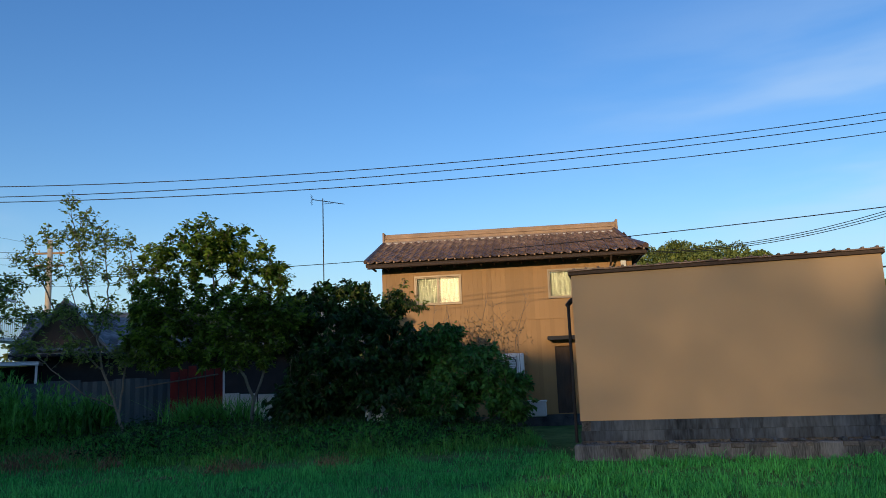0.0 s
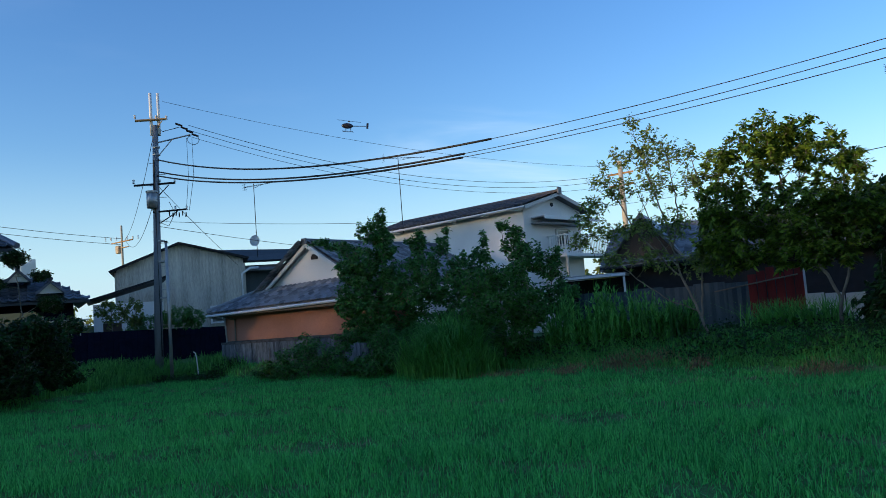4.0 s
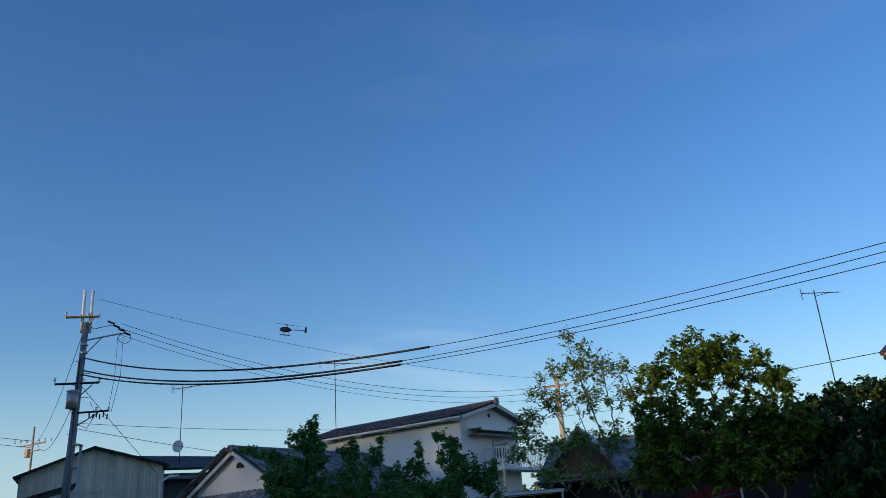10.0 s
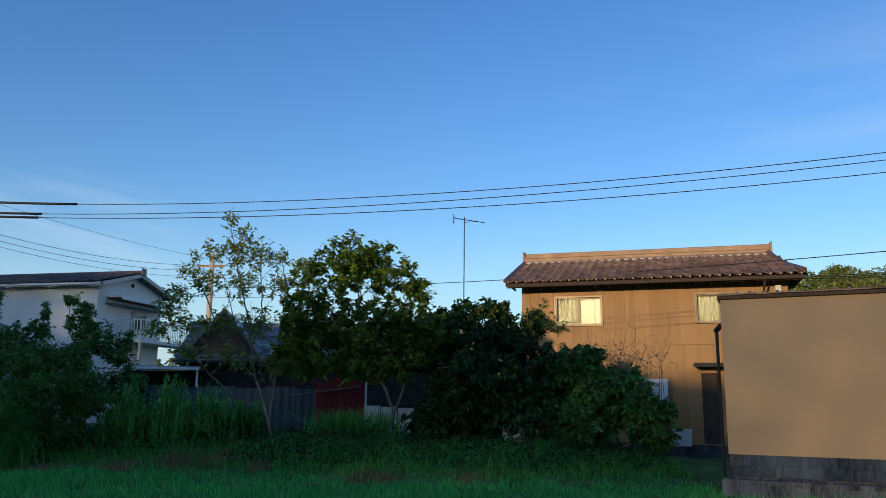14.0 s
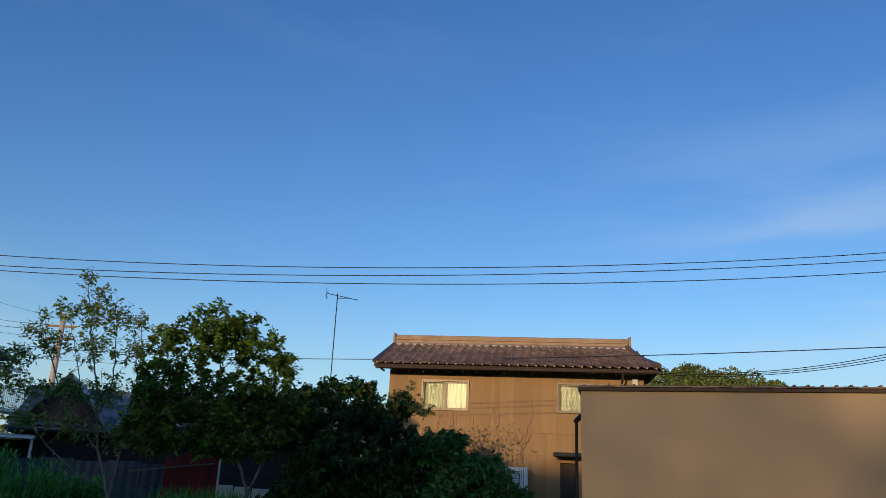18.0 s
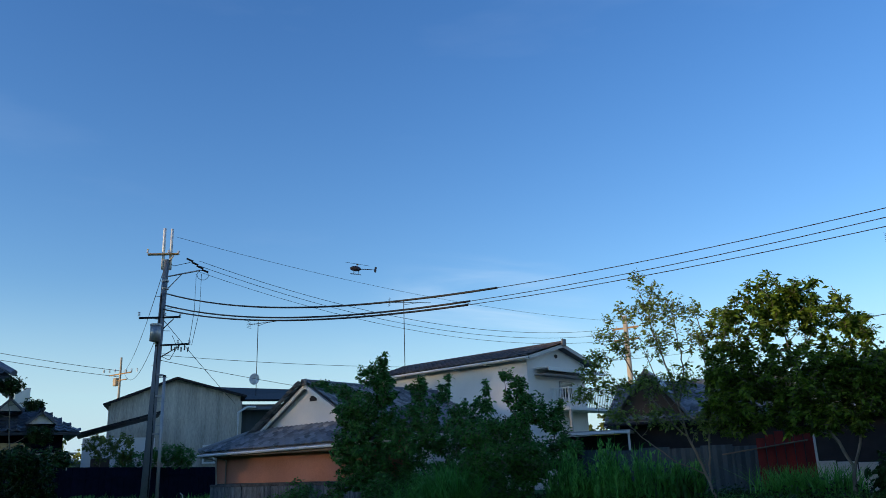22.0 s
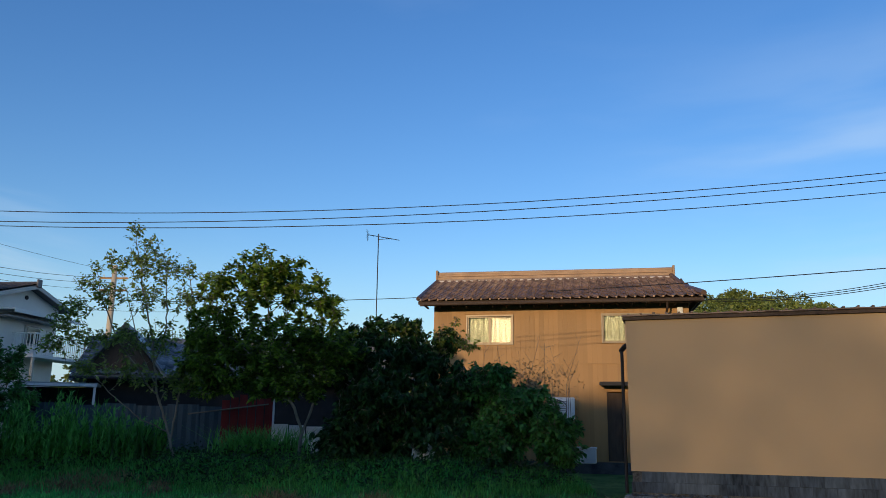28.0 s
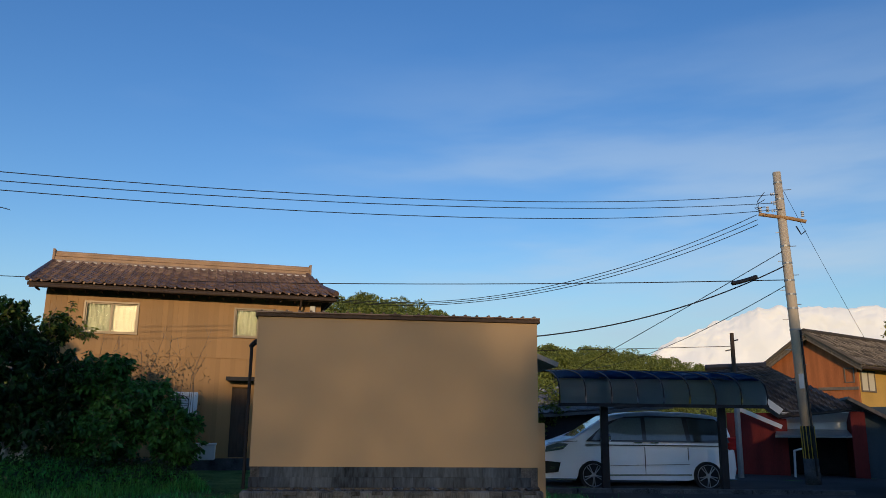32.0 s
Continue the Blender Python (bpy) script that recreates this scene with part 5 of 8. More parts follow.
for x in (-1.5, -1.0, -.5, .5, 1.0, 1.5):
    insulator(q2, x * .8, x * .5, 10.2, s=1.6)
part("switch_box", boxes((-.75, -.3, -.2, .15, 9.1, 9.75), bevel=.05), "pole_concrete", q2)
for i in range(2):
    wire("power_line", P2 + Vector((0, 0, 10.3 - .5 * i)), (-73.6, 14.5, 15.2 - .6 * i), .5, .02, "thin wire crossing over the old house")
    wire("power_line", LP + Vector((0, 0, 10.0 - 2.4 * i)), P2 + Vector((.5, 0, 10.2)), .8 + .6 * i, .013, "thin black wire between poles")
wire("power_line", LP + Vector((0, 0, 6.2)), (-14, 40, 7.0), .6, .009, "thin black telephone wire")
wire("power_line", LP + Vector((0, 0, 6.0)), (-36, 44, 6.4), .2, .011, "thin black telephone wire")
wire("power_line", LP + Vector((0, 0, 7.6)), (-33, 26, 5.2), .05, .012, "service wire to the warehouse")
wire("power_line", RP + Vector((0, 0, 5.65)), (-22, 44, 8.3), .75, .014, "thin black wire passing behind the house")
for i in range(3):
    wire("service_cable", RP + Vector((-.5, .5, 7.62 - .15 * i)), (7.9, 26.0, 5.78 - .05 * i), 1.05 - .03 * i, .011, "sagging service cable to the house")
wire("service_cable", RP + Vector((0, 0, 6.1)), (9.2, 17.2, 3.6), .5, .018, "black service cable with a splice")
wire("cable_splice", (17.1, 15.4, 5.62), (15.95, 15.16, 5.3), .02, .06, "thick black cable splice case")
wire("power_line", RP + Vector((0, 0, 5.55)), (30, 42, 5.0), .6, .012, "thin wire running to the hill")
wire("stay_wire", RP + Vector((0, 0, 8.4)), (27.6, 19.9, 4.9), .05, .006, "taut stay wire from the pole top")
wire("stay_wire", RP + Vector((-.1, 0, 6.5)), (14.8, 26.2, 1.8), .05, .012, "slanting steel stay wire")
wire("power_line", (18.8, 18.0, 4.0), (-2, 44, 5.2), .3, .01, "thin black telephone wire")
sp = thing("service_post", Matrix.Translation((18.75, 18.0, 0)), "slim service post, dark above and pale below", "post")
part("shaft", tube(bmesh.new(), [(0, 0, 2.4), (0, 0, 4.4)], .07, 8, .06), "wood_dark", sp)
part("sleeve", tube(bmesh.new(), [(0, 0, -.2), (0, 0, 2.4)], .085, 8), "steel", sp)
part("hook", tubes(([(0, 0, 4.15), (.15, -.1, 4.2)], .02), ([(0, 0, 3.9), (-.2, .1, 3.85)], .02)), "dark_metal", sp)


# ---- television aerials ----
def aerial(x, y, z0, z1, bearing, label, length=1.25, dish=None, tilt=.1):
    e = thing("tv_aerial", Matrix.Translation((x, y, z0)) @ Matrix.Rotation(radians(bearing), 4, "Z"), label, "aerial", "roof aerials")
    H = z1 - z0
    part("mast", tubes(([(0, 0, 0), (0, 0, H)], .02), seg=6), "dark_metal", e)
    zt = H - .1
    part("boom", tubes(([(-length * .35, 0, zt + tilt * .35), (length * .65, 0, zt - tilt * .65)], .014), ([(-.02, 0, zt - .12), (length * .4, 0, zt - tilt * .4)], .01), seg=5), "dark_metal", e)
    n = 13
    for i in range(n):
        u = i / (n - 1)
        xx = -length * .35 + length * u
        part("element", tubes(([(xx, -.16 + .05 * u, zt + tilt * .35 - tilt * u), (xx, .16 - .05 * u, zt + tilt * .35 - tilt * u)], .007), seg=4), "dark_metal", e)
    part("reflector", tubes(*[([(-length * .35, -.2, zt + tilt * .35 + q), (-length * .35, .2, zt + tilt * .35 + q)], .007) for q in (-.16, -.08, .08, .16)], ([(-length * .35, 0, zt - .15), (-length * .35, 0, zt + .22)], .008), seg=4), "dark_metal", e)
    if dish:
        bm = bmesh.new()
        rings = []
        for r_, d_ in ((0.01, .1), (.15, .07), (.28, 0.0)):
            rings.append([bm.verts.new((r_ * math.cos(a), -.1 + -d_ * -1 - .1, dish - z0 + r_ * math.sin(a))) for a in np.linspace(0, 2 * math.pi, 16, endpoint=False)])
        for a, b in zip(rings, rings[1:]):
            for k in range(16):
                bm.faces.new((a[k], a[(k + 1) % 16], b[(k + 1) % 16], b[k]))
        bmesh.ops.solidify(bm, geom=bm.faces[:], thickness=.015)
        part("dish", bm, "white_paint", e, "round pale satellite dish", True)
    return e


aerial(-2.86, 29.86, 4.6, 8.78, -8, "tall roof aerial on a thin mast", 1.25, tilt=.25)
aerial(-24.9, 29.9, 6.0, 9.9, 60, "wide roof aerial on a thin mast", 2.2, tilt=-.1)
aerial(-30.9, 25.6, 5.4, 9.1, 20, "roof aerial with a small satellite dish", 1.5, dish=6.2, tilt=-.05)


# ---- carport and van ----
def carport():
    c = base("carport", 24, 19.0, "blue translucent carport roof on dark posts", "carport")
    for x in (4.6, 7.5):
        part("post", boxes((x - .09, x + .09, .32, .46, 0.0, 2.72), bevel=.01), "dark_metal", c)
        part("roof_arm", tube(bmesh.new(), [(x, .1, 2.2), (x, .12, 2.45), (x, .4, 2.66), (x, 1.2, 2.84), (x, 2.9, 2.99)], .045, 6), "dark_metal", c)
    prof = [(.0, 2.07), (-.03, 2.25), (.0, 2.42), (.1, 2.56), (.3, 2.68), (.7, 2.79), (1.3, 2.89), (2.1, 2.98), (3.0, 3.05)]
    xs = np.linspace(3.45, 8.5, 9)
    for i, (a, b) in enumerate(zip(xs, xs[1:])):
        for name, run, sheet in (("front_panel", prof[:5], "poly_backlit"), ("roof_panel", prof[4:], "poly_sky_tinted")):
            bm = bmesh.new()
            r0 = [bm.verts.new((a + .02, y, z)) for y, z in run]
            r1 = [bm.verts.new((b - .02, y, z)) for y, z in run]
            for k in range(len(run) - 1):
                bm.faces.new((r0[k], r1[k], r1[k + 1], r0[k + 1]))
            bmesh.ops.solidify(bm, geom=bm.faces[:], thickness=.006)
            part(name, bm, sheet, c, "", True)
    for x in xs:
        part("rib", tube(bmesh.new(), [(x, y, z + .008) for y, z in prof], .018, 6), "dark_metal", c)
    part("front_rail", boxes((3.42, 8.53, -.03, .03, 2.0, 2.08)), "dark_metal", c)
    part("mid_rail", boxes((3.42, 8.53, .5, .56, 2.68, 2.73)), "dark_metal", c)
    part("back_rail", boxes((3.42, 8.53, 2.97, 3.03, 3.0, 3.07)), "dark_metal", c)


def sheet_mat(name, base_, through_, clear):
    """Tinted plastic sheet: part gloss, part milky, a little clear."""
    m = mat(name, base_, 0.2, 0.1, 2, 30, 0.0, spec=0.5)
    n, l = m.node_tree.nodes, m.node_tree.links
    tl, tr, a, b = n.new("ShaderNodeBsdfTranslucent"), n.new("ShaderNodeBsdfTransparent"), n.new("ShaderNodeMixShader"), n.new("ShaderNodeMixShader")
    tl.inputs[0].default_value = tr.inputs[0].default_value = (*through_, 1)
    a.inputs[0].default_value, b.inputs[0].default_value = 0.5, clear
    l.new(n["Principled BSDF"].outputs[0], a.inputs[1]), l.new(tl.outputs[0], a.inputs[2])
    l.new(a.outputs[0], b.inputs[1]), l.new(tr.outputs[0], b.inputs[2]), l.new(b.outputs[0], n["Material Output"].inputs[0])
    return m


# one sheet, two colours: sky light put into the roof's blue and front's pale grey
M["poly_sky_tinted"] = sheet_mat("polycarbonate_blue", (0.02, 0.09, 0.30), (0.05, 0.16, 0.42), 0.05)
M["poly_backlit"] = sheet_mat("polycarbonate_grey", (0.2, 0.26, 0.29), (0.6, 0.7, 0.72), 0.1)
carport()


def sharp(bm, angle=.6):
    """Marks the edges that stay crisp under smooth shading."""
    for e in bm.edges:
        e.smooth = not (len(e.link_faces) == 2 and e.calc_face_angle(0) > angle)
    return bm


def van():
    v = base("minivan", 24, 20.44, "silver minivan parked under the carport", "car", off=5.66)
    v.matrix_basis = v.matrix_basis @ Matrix.Diagonal((1.04, 1.0, 1.035, 1.0))
    # side outline: hood, windscreen, roof and tail above, sill and wheel arches below
    top = [(-2.40, .42), (-2.44, .62), (-2.44, .84), (-2.36, .98), (-2.2, 1.06), (-1.9, 1.14), (-1.58, 1.22), (-1.2, 1.45), (-.9, 1.63), (-.62, 1.76), (-.2, 1.83), (.4, 1.86), (1.2, 1.84), (1.8, 1.79), (2.1, 1.72), (2.24, 1.55), (2.33, 1.2), (2.38, .85), (2.4, .5)]

    def arch(x):
        return [(x + .37 * math.cos(a), .30 + .38 * math.sin(a)) for a in np.linspace(0, math.pi, 9)]
    low = [(2.34, .26), (2.05, .24)] + arch(1.64) + [(1.2, .22), (-.7, .22)] + arch(-1.14) + [(-1.6, .22), (-2.3, .25)]
    out = top + low
    bm = bmesh.new()

    def tuck(z):
        return 0.0 if z < 1.02 else (z - 1.02) ** 1.15 * .26
    lay = []
    for s, e in ((-1, .10), (-1, .03), (-1, 0.0), (1, 0.0), (1, .03), (1, .10)):  # outer skin to full outline
        yy = {.10: .0, .03: .035, 0.0: .10}[e]
        row = []
        for x, z in out:
            nose = .10 * max(0, (-x - 1.9)) if x < -1.9 else .05 * max(0, x - 2.0)
            arched = (x, z) in low and .3 < z
            zz = z if z < .45 else .45 + (z - .45) * {0.0: 1.0, .03: .992, .10: .965}[e]
            xx = x * {0.0: 1.0, .03: .995, .10: .98}[e] if not arched else x
            row.append(bm.verts.new((xx, .6 + s * (.84 - tuck(z) - nose - yy), zz)))
        lay.append(row)
    n = len(out)
    for a, b in zip(lay[:-1], lay[1:]):
        for i in range(n):
            bm.faces.new((a[i], b[i], b[(i + 1) % n], a[(i + 1) % n]))
    for L in (lay[0], lay[-1]):
        bm.faces.new(L)
    bmesh.ops.triangulate(bm, faces=[f for f in bm.faces if len(f.verts) > 4])
    bmesh.ops.recalc_face_normals(bm, faces=bm.faces[:])
    sharp(bm, .55)
    body = part("body", bm, "car_paint", v, "", True)

    def sidey(z):
        return .6 - (.84 - (0.0 if z < 1.02 else (z - 1.02) ** 1.15 * .26)) - .008

    def side_panel(name, pts, material, depth=.012):
        bm = bmesh.new()
        lift = 0.0 if name == "window_band" else .007
        a = [bm.verts.new((x, sidey(z) - lift, z)) for x, z in pts]
        b = [bm.verts.new((x, sidey(z) + depth + .02, z)) for x, z in pts]
        bm.faces.new(a), bm.faces.new(list(reversed(b)))
        k = len(a)
        for i in range(k):
            bm.faces.new((a[i], b[i], b[(i + 1) % k], a[(i + 1) % k]))
        return part(name, bm, material, body)
    side_panel("window_band", [(-1.3, 1.12), (2.24, 1.12), (2.12, 1.5), (1.95, 1.68), (1.2, 1.735), (.3, 1.75), (-.3, 1.72), (-.7, 1.6), (-1.0, 1.38)], "dark_gloss", .004)
    side_panel("front_quarter_window", [(-1.15, 1.16), (-.92, 1.16), (-.92, 1.44)], "car_window")
    side_panel("front_door_window", [(-.86, 1.16), (.1, 1.16), (.1, 1.7), (-.42, 1.68), (-.82, 1.46)], "car_window")
    side_panel("rear_door_window", [(.2, 1.16), (1.18, 1.16), (1.12, 1.7), (.2, 1.71)], "car_window")
    side_panel("rear_quarter_window", [(1.28, 1.16), (2.1, 1.18), (1.98, 1.64), (1.24, 1.69)], "car_glass")
    side_panel("beltline_trim", [(-1.3, 1.03), (2.2, 1.03), (2.2, 1.05), (-1.3, 1.05)], "dark_metal")
    side_panel("door_gap", [(.14, .36), (.147, .36), (.147, 1.0), (.14, 1.0)], "rubber")
    side_panel("door_gap", [(-.76, .42), (-.754, .42), (-.754, 1.0), (-.76, 1.0)], "rubber")
    side_panel("door_gap", [(1.2, .7), (1.206, .7), (1.206, 1.0), (1.2, 1.0)], "rubber")
    side_panel("sill_trim", [(-.78, .32), (1.26, .34), (1.26, .37), (-.78, .35)], "chrome")
    for x in (-.12, .28):
        part("door_handle", boxes((x, x + .2, sidey(1) - .03, sidey(1), 1.09, 1.125), bevel=.008), "chrome", body)
    part("wing_mirror", boxes((-.98, -.72, sidey(1.2) - .24, sidey(1.2) - .02, 1.12, 1.3), bevel=.04), "chrome", body)
    side_panel("headlight", [(-2.3, .86), (-1.86, .93), (-1.72, 1.06), (-1.98, 1.08), (-2.26, 1.0)], "car_window", .06)
    side_panel("headlight_strip", [(-2.22, .91), (-1.88, .96), (-1.8, 1.02), (-2.18, .95)], "chrome", .06)
    part("headlight", boxes((-2.455, -2.2, .0, .4, .86, 1.0), bevel=.03), "dark_gloss", body)
    part("headlight_strip", boxes((-2.462, -2.3, .03, .36, .9, .93)), "chrome", body)
    side_panel("bumper_intake", [(-2.36, .36), (-1.98, .40), (-1.92, .62), (-2.34, .66)], "dark_gloss", .05)
    side_panel("fog_lamp", [(-2.18, .47), (-2.02, .48), (-2.02, .53), (-2.18, .53)], "chrome", .06)
    side_panel("bonnet_gap", [(-2.2, 1.085), (-1.5, 1.12), (-1.5, 1.13), (-2.2, 1.095)], "rubber", .04)
    side_panel("lower_crease", [(-.74, .55), (1.22, .60), (1.22, .606), (-.74, .556)], "rubber", .01)
    part("grille", boxes((-2.465, -2.42, .1, 1.1, .45, .8), bevel=.01), "dark_metal", body)
    part("front_plate", boxes((-2.48, -2.46, .43, .77, .5, .66)), "white_paint", body)
    part("tail_light", boxes((2.2, 2.4, sidey(1.2) - .006, sidey(1.2) + .1, .95, 1.25), bevel=.02), "red_lamp", body)
    part("bumper_lip", boxes((-2.4, -1.56, sidey(.3) - .012, sidey(.3) + .05, .2, .25), bevel=.01), "chrome", body)
    part("bumper_lip", boxes((2.05, 2.36, sidey(.3) - .012, sidey(.3) + .05, .22, .27), bevel=.01), "chrome", body)
    bm = bmesh.new()
    slab(bm, [(-1.57, -.05, 1.235), (-1.57, 1.25, 1.235), (-.72, 1.14, 1.745), (-.72, .06, 1.745)], .01)
    part("windscreen", bm, "car_glass", body)
    for x in (-1.14, 1.64):
        for y in (-.22, 1.42):
            w = part("wheel", tube(bmesh.new(), [(x, y - .1, .335), (x, y + .1, .335)], .335, 28), "rubber", v)
            bm = bmesh.new()
            yy = y - .105 if y < 0 else y + .105
            tube(bm, [(x, yy, .335), (x, yy + .02, .335)], .06, 12)
            for k in range(10):
                a = k * math.pi / 5 + (.17 if k % 2 else -.17)
                tube(bm, [(x + .04 * math.cos(a), yy, .335 + .04 * math.sin(a)), (x + .225 * math.cos(a), yy, .335 + .25 * math.sin(a))], .011, 4)
            rim = [(x + .26 * math.cos(a), yy, .335 + .26 * math.sin(a)) for a in np.linspace(0, 2 * math.pi, 25)]
            tube(bm, rim, .008, 5)
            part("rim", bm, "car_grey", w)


van()
tagged(np_part("parking_slab", [(10.5, 13.6, .07), (24, 5.5, .07), (34, 18, .07), (14, 30, .07), (10.5, 13.6, -.2), (24, 5.5, -.2), (34, 18, -.2), (14, 30, -.2)], [(0, 1, 2, 3), (4, 5, 1, 0), (5, 6, 2, 1), (6, 7, 3, 2), (7, 4, 0, 3)], "asphalt"), "dark asphalt parking ground", "pavement", kind="structure")
kb = base("kerb", 24, 18.3, "dark low concrete kerb before the parking ground", "kerb")
for i in range(9):
    part("kerb_block", boxes((2.9 + i * .8, 3.68 + i * .8, 0, .15, -.1, .17), bevel=.015), "concrete", kb)


# ---- houses beyond the carport ----
def orange_house():
    h = thing("house", pose(35.94, 26.51, 0, 0, 0, -79.4), "old house with an orange boarded gable and brown tiles", "house")
    # local y runs along the ridge
    L, hw, ze, zp = 13.7, 2.27, 4.79, 6.25
    part("long_wall", boxes((-.12, 0, 0, L, 0, ze)), "yellow_wall", h)
    part("back_wall", boxes((-2 * hw, -2 * hw + .12, 0, L, 0, ze)), "yellow_wall", h)
    bm = bmesh.new()
    a = [bm.verts.new(p) for p in ((0, -.02, 0), (0, -.02, ze), (-hw, -.02, zp - .1), (-2 * hw, -.02, ze), (-2 * hw, -.02, 0))]
    b = [bm.verts.new(w.co + Vector((0, .12, 0))) for w in a]
    bm.faces.new(a), bm.faces.new(list(reversed(b)))
    for i in range(5):
        bm.faces.new((a[i], b[i], b[(i + 1) % 5], a[(i + 1) % 5]))
    part("gable_wall", bm, "orange_board", h)
    n = 34
    for i in range(n):
        x = -2 * hw * (i + .5) / n
        zt = ze + (zp - .1 - ze) * (1 - abs(x + hw) / hw)
        part("gable_board", boxes((x - .075, x + .07, -.045, -.022, 1.6, zt - .05)), "orange_board", h)
    bm = bmesh.new()
    o = .55
    k = (zp - ze) / hw
    slab(bm, [(o, -o, ze - k * o + .1), (o, L + o, ze - k * o + .1), (-hw, L + o, zp + .1), (-hw, -o, zp + .1)], .12)
    slab(bm, [(-hw, -o, zp + .1), (-hw, L + o, zp + .1), (-2 * hw - o, L + o, ze - k * o + .1), (-2 * hw - o, -o, ze - k * o + .1)], .12)
    part("roof", bm, "wood_weathered", h)
    tiled_slope(h, (o + .02, -o, ze - k * o + .11), (0, 1, 0), (-hw - o, 0, zp - ze + k * o), L + 2 * o, math.hypot(hw + o, zp - ze + k * o), "tile_old", "tile_old_i", singles=150)
    part("ridge_cap", tubes(([(-hw, -o - .05, zp + .22), (-hw, L + o, zp + .22)], .14)), "tile_old", h)
    part("verge", tubes(([(-hw, -o, zp + .16), (o, -o, ze - k * o + .17)], .1), ([(-hw, -o, zp + .16), (-2 * hw - o, -o, ze - k * o + .17)], .1)), "tile_old", h)
    for s in (1, -1):
        bm = bmesh.new()
        x1 = o if s > 0 else -2 * hw - o
        slab(bm, [(x1, -o + .06, ze - k * o + .02), (x1, -o + .1, ze - k * o + .02), (-hw, -o + .1, zp + .02), (-hw, -o + .06, zp + .02)], .2)
        part("bargeboard", bm, "wood_weathered", h)
    window(h, -.62, -.12, 3.75, 4.5, -.06, 1, ("curtain",), "wood_weathered")
    part("corner_post", boxes((-.1, .03, -.06, .1, 0, ze)), "orange_board", h)
    fr = part("window_frame", boxes((0, .05, .25, 1.75, 4.3, 4.38), (0, .05, .25, 1.75, 3.3, 3.38), (0, .05, .25, .33, 3.38, 4.3), (0, .05, .96, 1.04, 3.38, 4.3), (0, .05, 1.67, 1.75, 3.38, 4.3)), "wood_weathered", h)
    for y in (.33, 1.04):
        part("pane", boxes((.01, .02, y, y + .63, 3.38, 4.3)), "curtain", fr)
    part("downpipe", tubes(([(.5, 4.2, 4.35), (.12, 4.2, 4.1), (.07, 4.2, 3.9), (.07, 4.2, .2)], .05)), "wood_dark", h)
    part("gutter", tubes(([(o + .05, -o, ze - k * o + .0), (o + .05, L + o, ze - k * o + .0)], .07)), "wood_dark", h)
    part("belt", boxes((-2.0, .05, -.12, -.03, 3.4, 3.55)), "wood_weathered", h)
    part("vent_pipe", tubes(([(-1.1, 6.0, 5.3), (-1.1, 6.0, 5.75)], .05), ([(-1.1, 6.0, 5.75), (-1.1, 5.85, 5.8)], .06)), "steel", h)
    bm = bmesh.new()
    tube(bm, [(-2.2, 13.6, 6.75), (-2.1, 13.55, 6.8)], .4, 14, .34)
    tube(bm, [(-2.2, 13.6, 6.2), (-2.2, 13.6, 6.75)], .03, 6)
    part("dish", bm, "steel", h, "grey satellite dish")


orange_house()


